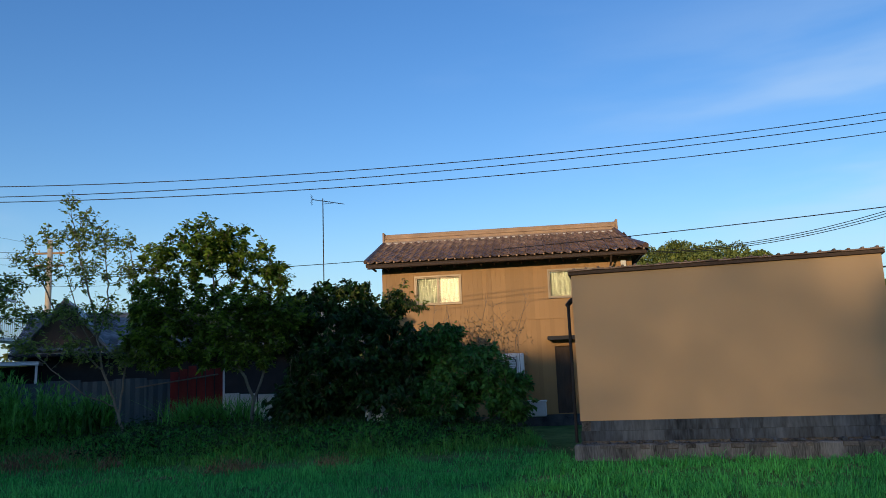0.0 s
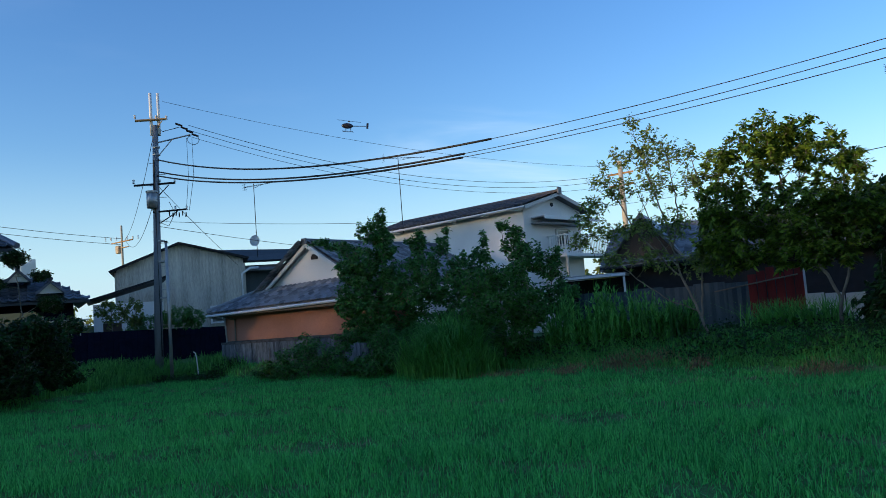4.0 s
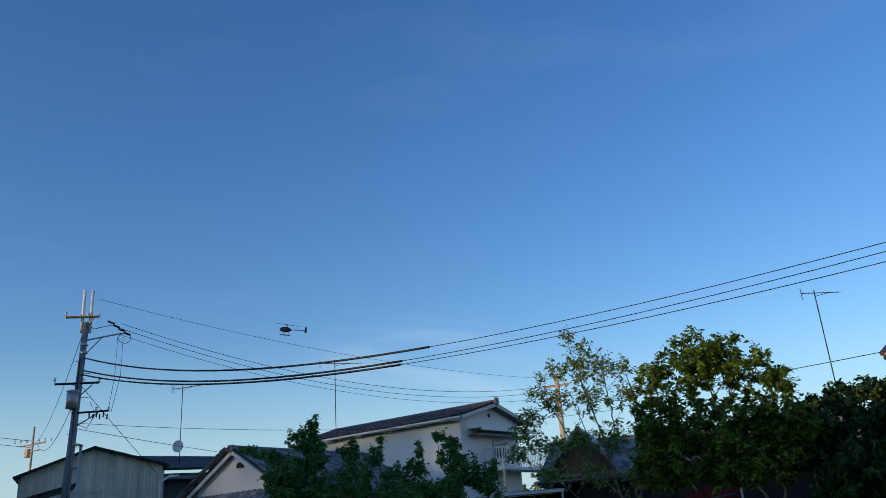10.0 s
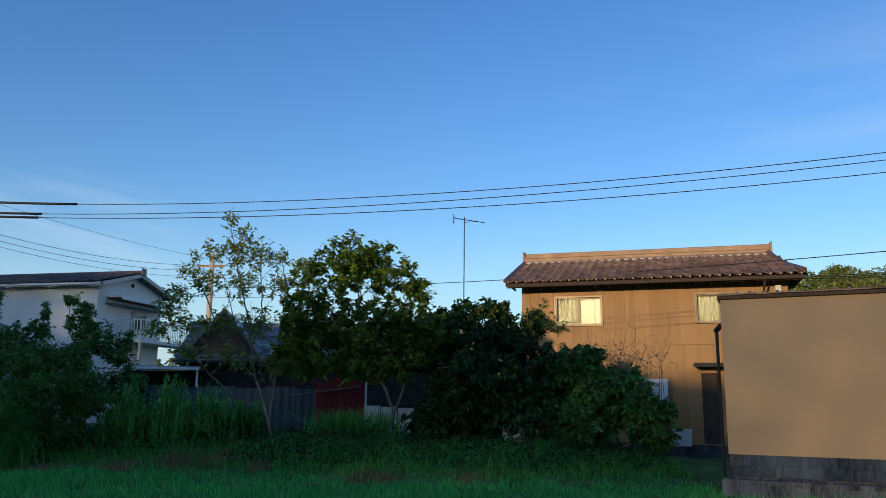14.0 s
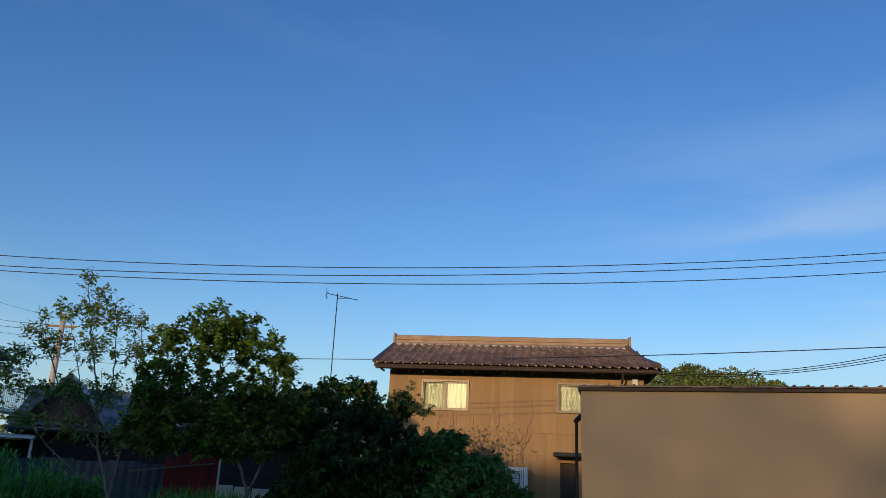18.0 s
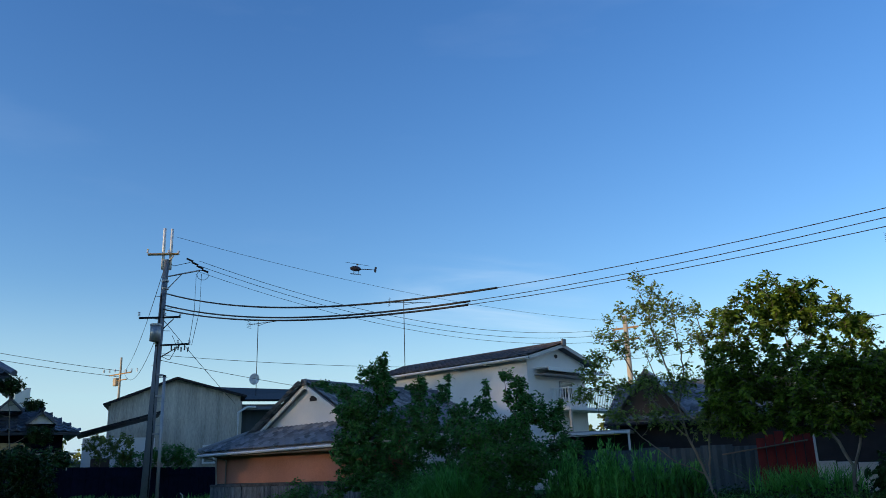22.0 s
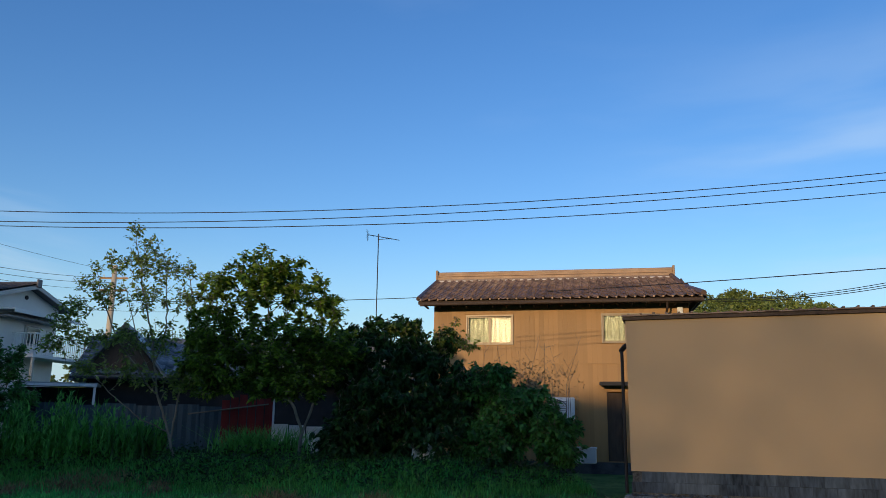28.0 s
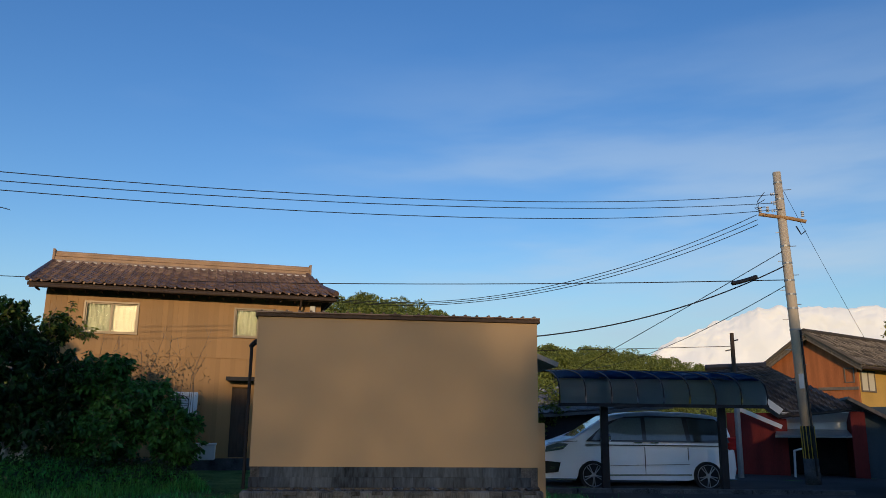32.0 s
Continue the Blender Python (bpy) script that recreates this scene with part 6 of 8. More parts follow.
def red_house():
    h = base("house", 46, 28, "low house with dark tiles and red iron walls", "house")
    part("wall", boxes((-.25, 1.55, -.2, 4, -.1, 2.0)), "red_iron", h)
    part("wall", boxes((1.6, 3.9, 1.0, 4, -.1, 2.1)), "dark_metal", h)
    part("plaster_band", boxes((1.4, 3.3, .9, 1.0, 1.55, 2.0)), "plaster_white", h)
    bm = bmesh.new()
    slab(bm, [(-.8, .4, 3.4), (1.0, .4, 3.48), (3.4, -.7, 2.1), (1.7, -.7, 1.9), (-.6, -.2, 2.9)][:4], .08)
    slab(bm, [(-.8, .4, 3.4), (1.0, .4, 3.48), (3.9, 2.6, 2.0), (-.8, 4.0, 3.3)], .08)
    part("roof", bm, "tile_dark", h)
    tiled_slope(h, (1.7, -.72, 1.92), (1, 0, .12), (-2.4, 1.1, 1.44), 1.75, 3.0, "tile_dark", "tile_dark_i", w=.2, l=.17, singles=90)
    part("roof_front", slab(bmesh.new(), [(-.6, .5, 3.35), (1.0, .4, 3.48), (1.75, -.65, 1.92), (1.3, -.5, 1.85)], .08), "tile_dark", h)
    part("ridge", tubes(([(-.85, .45, 3.5), (1.1, .45, 3.56)], .11)), "tile_dark", h)
    part("bargeboard", slab(bmesh.new(), [(.1, -.66, 2.2), (.1, -.72, 2.2), (1.4, -.72, 1.62), (1.4, -.66, 1.62)], .13), "plaster_white", h)
    part("upper_bargeboard", slab(bmesh.new(), [(.95, -.74, 2.5), (.95, -.8, 2.5), (1.45, -.8, 2.1), (1.45, -.74, 2.1)], .2), "plaster_white", h)
    part("eave_soffit", slab(bmesh.new(), [(1.4, -.62, 2.02), (3.3, -.62, 2.05), (3.3, .2, 1.75), (1.4, .2, 1.7)], .04), "plaster_white", h)
    part("eave_wall", boxes((1.4, 3.3, .1, .2, 1.5, 1.95)), "plaster_white", h)
    part("lean_to", slab(bmesh.new(), [(1.15, -.9, 1.3), (3.3, -.9, 1.32), (3.3, .9, 1.65), (1.3, .9, 1.62)], .06), "steel", h)
    part("pipe", tubes(([(2.0, -.95, .95), (1.66, -.95, .86), (1.63, -.95, 0)], .035)), "white_paint", h)
    part("annex", boxes((3.35, 3.75, -.5, 2, 0, 2.05)), "red_iron", h)
    part("annex_panel", boxes((3.75, 5.3, -.3, 2, 0, 2.2)), "sheet_blue", h)
    part("annex_roof", slab(bmesh.new(), [(3.3, -.9, 2.5), (5.4, -.9, 1.3), (5.4, 2.2, 1.3), (3.3, 2.2, 2.5)], .1), "wood_weathered", h)
    r = base("house", 39.5, 27, "low dark-tiled roof behind the carport", "house")
    part("roof", slab(bmesh.new(), [(-3.4, 0, 1.85), (1.2, 0, 2.2), (1.2, 2.5, 3.0), (-3.4, 2.5, 2.85)], .1), "tile_grey", r)
    tiled_slope(r, (-3.4, -.02, 1.87), (1, 0, .075), (0, 2.5, .95), 4.6, 2.6, "tile_grey", "tile_grey_i")
    # near-black wall added to fill the dark space under the roof
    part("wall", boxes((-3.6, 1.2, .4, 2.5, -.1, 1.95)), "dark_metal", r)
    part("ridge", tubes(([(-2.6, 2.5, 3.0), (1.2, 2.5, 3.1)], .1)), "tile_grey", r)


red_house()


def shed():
    s = base("open_shed", 56, 20, "open shed with a corrugated roof and back wall coloured dark for shade", "shed")
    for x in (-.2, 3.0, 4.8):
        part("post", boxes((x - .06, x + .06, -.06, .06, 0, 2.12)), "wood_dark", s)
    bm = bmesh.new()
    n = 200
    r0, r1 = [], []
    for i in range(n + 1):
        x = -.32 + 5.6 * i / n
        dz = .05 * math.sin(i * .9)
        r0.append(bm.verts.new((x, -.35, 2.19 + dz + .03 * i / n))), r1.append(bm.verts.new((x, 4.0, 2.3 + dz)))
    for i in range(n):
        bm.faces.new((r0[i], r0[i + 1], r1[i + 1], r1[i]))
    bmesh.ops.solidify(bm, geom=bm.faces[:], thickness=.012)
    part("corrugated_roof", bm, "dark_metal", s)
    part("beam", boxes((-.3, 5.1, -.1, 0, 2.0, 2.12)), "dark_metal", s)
    # near-black back wall: the interior's shade put into its colour
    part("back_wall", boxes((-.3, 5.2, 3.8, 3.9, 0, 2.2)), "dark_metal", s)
    part("side_wall", boxes((-.3, -.22, .1, 3.8, 0, 2.15)), "streaked", s)
    for k in range(9):
        part("block", boxes((-.25, .14, .25, .45, .02 + k * .2, .21 + k * .2), bevel=.008), "streaked", s)
    t = base("solar_heater", 56, 20.4, "blue solar water heater on a steel stand", "water heater", off=.13, z=.06)
    part("panel", slab(bmesh.new(), [(1.16, -.2, 2.9), (2.62, -.2, 2.93), (2.62, .3, 3.32), (1.16, .3, 3.29)], .07), "blue_panel", t)
    part("tank", tubes(([(1.2, .36, 3.28), (1.75, .36, 3.29)], .1), seg=10), "blue_panel", t)
    part("front_bar", boxes((1.14, 2.62, -.22, -.18, 2.83, 2.88)), "white_paint", t)
    for x in (1.2, 1.88, 2.55):
        part("leg", tubes(([(x, -.2, 2.12), (x, -.2, 2.86)], .025), ([(x + .2, .3, 2.27), (x + .02, -.15, 2.8)], .018), seg=6), "white_paint", t)
    for k in range(5):
        x = 1.36 + k * .27
        part("hose", tubes(([(x, .34, 3.0), (x + .05, .3, 2.8), (x + .03, .36, 2.6), (x + .12, .38, 2.4), (x + .16, .4, 2.2)], .012), seg=5), "wood_weathered", t)


def parked_car(off, paint, label, width=1.6):
    """A car that shows its front; local y runs back along it."""
    c = base("parked_car", 56, 21.5, label, "car", off=off)
    prof = [(.34, .28), (.3, .45), (.34, .62), (.5, .74), (1.0, .84), (1.5, .92), (2.2, 1.38), (2.6, 1.46), (3.3, 1.46), (3.3, .3)]
    half = width / 2
    bm = bmesh.new()
    rows = []
    for u in (-1, -.93, -.6, 0, .6, .93, 1):
        row = []
        for y, z in prof:
            w = half * (1 - .16 * max(0, (z - .92) / .5))
            row.append(bm.verts.new((u * w, y + .22 * u ** 4 * (y < 1), z - .05 * u ** 4 * (z > .5))))
        rows.append(row)
    for a, b in zip(rows, rows[1:]):
        for k in range(len(prof) - 1):
            bm.faces.new((a[k], a[k + 1], b[k + 1], b[k]))
    bm.faces.new(rows[0]), bm.faces.new(list(reversed(rows[-1])))
    bmesh.ops.triangulate(bm, faces=[q for q in bm.faces if len(q.verts) > 4])
    bmesh.ops.recalc_face_normals(bm, faces=bm.faces[:])
    sharp(bm, .7)
    body = part("body", bm, paint, c, "", True)
    part("windscreen", slab(bmesh.new(), [(-half * .88, 1.5, .95), (half * .88, 1.5, .95), (half * .78, 2.14, 1.37), (-half * .78, 2.14, 1.37)], .01), "car_glass", body)
    for s_ in (-1, 1):
        part("headlight", boxes((s_ * half * .74 - .17, s_ * half * .74 + .17, .36, .5, .56, .68), bevel=.04), "chrome", body)
        part("wing_mirror", boxes((s_ * (half + .06) - .09, s_ * (half + .06) + .09, 1.5, 1.6, .96, 1.08), bevel=.03), paint, body)
        part("wheel", tubes(([(s_ * (half - .1) - .09, .95, .3), (s_ * (half - .1) + .09, .95, .3)], .3), seg=18), "rubber", c)
        part("wheel", tubes(([(s_ * (half - .1) - .09, 3.0, .3), (s_ * (half - .1) + .09, 3.0, .3)], .3), seg=18), "rubber", c)
    part("grille", boxes((-half * .5, half * .5, .27, .33, .46, .6), bevel=.01), "dark_metal", body)
    part("front_plate", boxes((-.17, .17, .25, .27, .34, .45)), "white_paint", body)


shed()
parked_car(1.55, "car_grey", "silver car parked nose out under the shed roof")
parked_car(3.35, "dark_gloss", "dark car parked nose out under the shed roof", 1.7)


# ---- the low house and the clutter behind the garden trees ----
def middle_house():
    h = base("house", -14, 29, "low tiled house behind the garden trees, walls coloured dark for shade", "house", off=-2.3)
    # near-black walls: shade behind the trees put into the wall colour
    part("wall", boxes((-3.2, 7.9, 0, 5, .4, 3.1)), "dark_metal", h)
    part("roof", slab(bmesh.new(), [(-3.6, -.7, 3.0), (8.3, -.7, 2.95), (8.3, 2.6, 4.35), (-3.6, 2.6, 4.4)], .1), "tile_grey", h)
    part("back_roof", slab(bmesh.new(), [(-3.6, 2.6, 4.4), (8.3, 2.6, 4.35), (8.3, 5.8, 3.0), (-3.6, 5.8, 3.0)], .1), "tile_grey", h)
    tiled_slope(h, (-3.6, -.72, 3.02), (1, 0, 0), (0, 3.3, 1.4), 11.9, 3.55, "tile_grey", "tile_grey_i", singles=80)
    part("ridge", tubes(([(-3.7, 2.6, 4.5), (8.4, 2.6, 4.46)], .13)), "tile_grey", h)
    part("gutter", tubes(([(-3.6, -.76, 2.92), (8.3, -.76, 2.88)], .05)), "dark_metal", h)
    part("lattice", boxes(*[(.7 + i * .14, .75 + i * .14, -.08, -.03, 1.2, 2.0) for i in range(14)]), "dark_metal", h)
    bm = bmesh.new()
    a = [bm.verts.new(p) for p in ((-3.3, -.5, 3.0), (-.7, -.5, 3.0), (-2.0, -.5, 4.65))]
    b = [bm.verts.new(w.co + Vector((0, .12, 0))) for w in a]
    bm.faces.new(a), bm.faces.new(list(reversed(b)))
    for i in range(3):
        bm.faces.new((a[i], b[i], b[(i + 1) % 3], a[(i + 1) % 3]))
    part("gable", bm, "wood_dark", h)
    bm = bmesh.new()
    slab(bm, [(-3.6, -.8, 2.85), (-2.0, -.8, 4.8), (-2.0, 3, 4.8), (-3.6, 3, 2.85)], .08)
    slab(bm, [(-2.0, -.8, 4.8), (-.4, -.8, 2.85), (-.4, 3, 2.85), (-2.0, 3, 4.8)], .08)
    part("gable_roof", bm, "tile_grey", h)


middle_house()
sc = thing("storage_canopy", pose(-12.2, 25.2, 0, 0, 0, 20), "small white-framed canopy over a dark store", "canopy")
part("roof", boxes((-1.6, .9, -.4, 1.6, 2.62, 2.7)), "steel", sc)
for x in (-1.5, .8):
    part("post", boxes((x, x + .07, -.35, -.28, .5, 2.62)), "white_paint", sc)
part("front_rail", boxes((-1.6, .9, -.43, -.4, 2.58, 2.66)), "white_paint", sc)
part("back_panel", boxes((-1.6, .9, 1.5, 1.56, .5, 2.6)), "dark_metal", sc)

gf = thing("garden_fence", pose(-11.4, 21.9, 0, 0, 0, 13), "grey-blue corrugated sheet fence behind tall weeds", "fence")
one = None
for i in range(7):
    bm = bmesh.new()
    c0, c1 = [], []
    for k in range(15):
        x, y = k * .062, .02 * math.sin(k * 1.57)
        c0.append(bm.verts.new((x, y, .4))), c1.append(bm.verts.new((x, y, 2.02)))
    for k in range(14):
        bm.faces.new((c0[k], c0[k + 1], c1[k + 1], c1[k]))
    part("sheet", bm, "sheet_blue", gf).matrix_basis = pose(i * .86, .01 * (i % 2), -.05 * (i % 2))
rs = thing("iron_shack", pose(-6.5, 22.7, 0, 0, 0, 12), "rusty red iron sheets leaning under a tree", "shack")
for i in range(6):
    part("sheet", boxes((i * .24, i * .24 + .22, 0, .03, .5, 2.15 + .08 * (i % 3)), bevel=.004), "red_iron", rs)
part("top_rail", tubes(([(-.9, -.1, 1.75), (1.3, -.1, 2.05)], .02)), "wood_weathered", rs)
part("post", boxes((1.42, 1.48, -.1, -.04, .5, 2.4)), "white_paint", rs)
wp = thing("white_board", pose(-5.0, 22.5, 0, 0, 0, 8), "white painted boards standing by the shack", "board")
for i in range(3):
    part("panel", boxes((i * .48, i * .48 + .45, 0, .03, .55, 1.5 - .03 * i), bevel=.004), "white_paint", wp)
ac = base("air_conditioner", 9.7, 25.4, "white outdoor air conditioner unit by the house wall", "air conditioner", off=-.75)
part("case", boxes((-.42, .38, -.1, .25, 1.72, 2.4), bevel=.02), "white_paint", ac)
part("fan_grille", tubes(([(-.1 + .24 * math.cos(a), -.115, 2.06 + .24 * math.sin(a)) for a in np.linspace(0, 6.28, 20)], .012), *[([(-.34, -.115, z), (.14, -.115, z)], .006) for z in np.arange(1.85, 2.3, .07)], seg=5), "dark_metal", ac)
part("bracket", boxes((-.35, -.3, -.1, .5, .4, 1.72), (.28, .33, -.1, .5, .4, 1.72)), "dark_metal", ac)
cr = thing("storage_crate", pose(3.2, 21.9, .55, 0, 0, -12), "white plastic crate beside the house", "crate")
part("box", boxes((0, .75, 0, .4, 0, .42), bevel=.02), "white_paint", cr)
part("rim", boxes((-.02, .77, -.02, .42, .38, .43), bevel=.008), "white_paint", cr)
ct = thing("plastic_sheet", pose(-.6, 18.8, .85, 0, 0, 20), "crumpled white plastic sheet caught in the bush", "sheet")
bm = bmesh.new()
bmesh.ops.create_grid(bm, x_segments=8, y_segments=6, size=.3)
for v_ in bm.verts:
    v_.co.z += .09 * math.sin(v_.co.x * 17) + .07 * math.cos(v_.co.y * 23 + v_.co.x * 9)
bmesh.ops.solidify(bm, geom=bm.faces[:], thickness=.004)
part("sheet", bm, "white_paint", ct).matrix_basis = pose(0, 0, 0, 60, 0, 0)


# ---- model helicopter over the garden ----
def helicopter():
    e = thing("model_helicopter", pose(-16.35, 17.57, 7.75, 6, 8, 36) @ Matrix.Scale(1.08, 4), "small dark radio-controlled helicopter in flight", "helicopter")
    bm = bmesh.new()
    bmesh.ops.create_uvsphere(bm, u_segments=16, v_segments=10, radius=.5)
    for v_ in bm.verts:
        x = v_.co.x
        v_.co.x *= .34
        v_.co.y *= .12
        v_.co.z = v_.co.z * (.16 if x < .2 else .16 - .12 * (x - .2))
        v_.co.x -= .16
    part("canopy", bm, "heli_body", e, "", True)
    part("side_stripe", boxes((-.28, -.12, -.066, -.06, -.02, .03), (-.28, -.12, .06, .066, -.02, .03)), "dark_metal", e)
    part("tail_boom", tube(bmesh.new(), [(-.05, 0, .0), (.42, 0, .02)], .014, 6, .009), "heli_body", e)
    part("tail_fin", boxes((.39, .45, -.004, .004, -.05, .11)), "heli_body", e)
    part("tail_rotor", boxes((.42, .435, .012, .016, -.06, .1)), "dark_metal", e)
    part("mast", tubes(([(-.12, 0, .05), (-.12, 0, .15)], .008), seg=6), "steel", e)
    part("rotor_head", boxes((-.15, -.09, -.02, .02, .12, .15)), "dark_metal", e)
    for a in (25, 205):
        b = part("rotor_blade", boxes((.03, .36, -.014, .014, -.003, .003)), "dark_metal", e)
        b.matrix_basis = pose(-.12, 0, .14, 0, 0, a)
    for y in (-.07, .07):
        part("skid", tubes(([(-.3, y, -.15), (-.26, y, -.16), (.02, y, -.16)], .006), ([(-.2, y * .6, -.07), (-.2, y, -.16)], .005), ([(-.06, y * .6, -.06), (-.06, y, -.16)], .005), seg=5), "dark_metal", e)


helicopter()

# ---- garden trees, bushes and weeds ----
tree("garden_tree", "sparse young tree with thin bare branches and pale leaves",
     [[(-6.41, 18.95, .45), (-6.62, 18.87, 1.31), (-6.94, 18.76, 2.17), (-7.04, 18.72, 2.87), (-7.14, 18.68, 3.58), (-7.44, 18.56, 4.75), (-7.67, 18.47, 5.9)],
      [(-6.55, 18.9, 1.1), (-6.5, 18.9, 1.9), (-6.4, 18.95, 2.6), (-6.35, 18.97, 3.6), (-6.35, 18.97, 4.56), (-6.49, 18.92, 5.3)],
      [(-6.94, 18.76, 2.1), (-7.4, 18.55, 2.8), (-7.84, 18.4, 3.4), (-8.2, 18.2, 4.3), (-8.39, 18.15, 5.0)],
      [(-6.62, 18.87, 1.3), (-7.2, 18.6, 1.6), (-7.9, 18.3, 2.2), (-8.5, 18.1, 2.9)],
      [(-7.04, 18.72, 2.87), (-6.85, 18.8, 3.8), (-6.95, 18.8, 4.9), (-7.05, 18.7, 5.5)],
      [(-6.94, 18.76, 2.3), (-7.5, 18.9, 3.2), (-7.8, 18.9, 4.2), (-8.0, 18.7, 5.0)]],
     [(-7.67, 18.47, 6.05, .2, .3), (-7.3, 18.5, 5.8, .3, .25), (-8.55, 18.1, 4.75, .3, .25), (-9.0, 18.0, 3.9, .35, .3), (-9.1, 18.0, 3.3, .4, .35), (-7.57, 18.51, 5.35, .42, .4), (-7.98, 18.34, 5.3, .36, .3), (-8.42, 18.15, 5.15, .22, .14), (-7.1, 18.6, 5.2, .5, .45), (-6.62, 18.86, 5.25, .4, .32), (-8.17, 18.26, 4.55, .5, .36), (-7.37, 18.59, 4.5, .6, .45), (-6.47, 18.92, 4.5, .45, .45),
      (-8.71, 18.0, 4.2, .4, .35), (-8.77, 17.97, 3.6, .4, .38), (-8.26, 18.21, 3.4, .5, .33), (-7.62, 18.49, 3.5, .6, .42), (-6.89, 18.78, 3.5, .6, .5), (-7.56, 18.52, 2.7, .6, .35), (-8.46, 18.12, 2.8, .5, .3), (-6.14, 19.03, 3.6, .4, .6), (-6.6, 18.9, 2.5, .6, .4), (-5.8, 18.9, 5.05, .35, .12)],
     "leaf_bright", 340, 7, .105, .24, seed=3, r=.062, r_tip=.0036, shell=.1)
tree("garden_tree", "round broadleaf tree with a dense crown and forked trunk",
     [[(-3.59, 19.17, .45), (-3.55, 19.17, 1.4), (-3.75, 19.14, 1.9), (-4.1, 19.0, 2.6), (-4.4, 18.95, 3.8), (-4.5, 18.95, 4.7)], [(-3.55, 19.17, 1.3), (-3.34, 19.21, 1.88), (-3.05, 19.26, 3.0), (-3.2, 19.2, 4.0)], [(-4.1, 19.0, 2.6), (-4.9, 18.8, 3.2), (-5.6, 18.6, 3.9)]],
     [(-4.6, 18.96, 5.2, .85, .6), (-4.05, 18.96, 5.1, .75, .55), (-5.2, 18.78, 4.7, .9, .65), (-3.5, 19.14, 4.55, .75, .6), (-2.95, 19.2, 4.35, .35, .3), (-5.8, 18.58, 3.8, .8, .6), (-4.56, 18.96, 3.5, 1.4, .8), (-3.05, 19.26, 3.5, .75, .65), (-5.2, 18.82, 2.8, 1.2, .5), (-6.1, 18.6, 3.1, .5, .4), (-3.6, 19.19, 2.7, 1.0, .5), (-2.6, 19.3, 3.3, .6, .4), (-4.3, 19.3, 2.6, 1.6, .5), (-4.8, 19.5, 3.4, 1.5, .6), (-3.2, 19.6, 3.3, 1.0, .6), (-6.0, 19.2, 2.6, .7, .5)],
     "leaf_crown", 175, 22, .15, .5, seed=5, r=.11, r_tip=.0055, shell=.5, fill=260, aspect=.42)
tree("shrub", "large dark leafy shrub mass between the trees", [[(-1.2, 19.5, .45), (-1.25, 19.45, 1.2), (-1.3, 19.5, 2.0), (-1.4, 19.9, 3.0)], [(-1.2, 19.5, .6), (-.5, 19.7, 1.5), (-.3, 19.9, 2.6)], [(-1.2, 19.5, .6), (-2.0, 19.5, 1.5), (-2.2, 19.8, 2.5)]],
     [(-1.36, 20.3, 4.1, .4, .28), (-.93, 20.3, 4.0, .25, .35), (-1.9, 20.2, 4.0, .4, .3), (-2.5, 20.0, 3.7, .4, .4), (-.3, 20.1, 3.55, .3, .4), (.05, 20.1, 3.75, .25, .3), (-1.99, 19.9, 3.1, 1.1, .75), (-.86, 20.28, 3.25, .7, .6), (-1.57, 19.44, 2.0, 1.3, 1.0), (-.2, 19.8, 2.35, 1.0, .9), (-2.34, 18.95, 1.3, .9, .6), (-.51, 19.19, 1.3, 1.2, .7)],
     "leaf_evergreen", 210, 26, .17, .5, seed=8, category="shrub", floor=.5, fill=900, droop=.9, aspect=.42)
tree("shrub", "climber with yellowing leaves over the shrub top", [[(-.4, 20.0, .45), (-.4, 20.0, 1.8), (-.35, 20.0, 3.2), (.1, 20.0, 3.9)], [(-.4, 20.0, 2.8), (-1.2, 20.2, 3.7), (-1.6, 20.2, 4.1)]],
     [(.0, 19.9, 3.7, .45, .35), (.4, 19.95, 3.5, .35, .35), (-.4, 20.0, 3.6, .4, .3), (-1.2, 20.1, 3.9, .5, .25), (.1, 19.9, 4.1, .15, .2)],
     "leaf_yellow", 150, 8, .13, .3, seed=41, category="climber", r=.03, droop=.6)
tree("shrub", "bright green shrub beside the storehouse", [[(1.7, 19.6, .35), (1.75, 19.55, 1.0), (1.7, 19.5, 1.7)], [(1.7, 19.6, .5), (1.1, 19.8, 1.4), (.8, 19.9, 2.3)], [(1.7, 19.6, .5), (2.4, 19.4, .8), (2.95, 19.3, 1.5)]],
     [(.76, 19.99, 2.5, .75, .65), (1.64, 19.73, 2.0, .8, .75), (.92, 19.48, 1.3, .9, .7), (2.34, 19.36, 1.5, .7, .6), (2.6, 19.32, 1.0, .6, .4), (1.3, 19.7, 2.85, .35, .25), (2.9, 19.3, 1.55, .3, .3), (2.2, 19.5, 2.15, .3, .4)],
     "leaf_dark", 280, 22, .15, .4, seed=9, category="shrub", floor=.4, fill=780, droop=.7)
bt = bmesh.new()
rn = random.Random(4)
for i in range(13):
    x = 1.6 + rn.uniform(-.8, 1.5)
    a_ = Vector((x, 20.2, 1.5))
    b_ = a_ + Vector((rn.uniform(-.2, .2), 0, 1.1))
    c_ = b_ + Vector((rn.uniform(-.4, .4), rn.uniform(-.3, .3), .4 + rn.uniform(0, .9)))
    tube(bt, [a_, b_, c_], .008, 4, .003)
    for k in range(3):
        d_ = b_.lerp(c_, rn.uniform(0, .9))
        tube(bt, [d_, d_ + Vector((rn.uniform(-.35, .35), rn.uniform(-.1, .1), rn.uniform(.1, .4)))], .004, 4, .002)
tw = thing("bare_bush", pose(0, 0, 0), "bare thin twigs rising behind the shrub", "bush")
tagged(part("twig_tangle", bt, "bark", tw), kind="stuff")
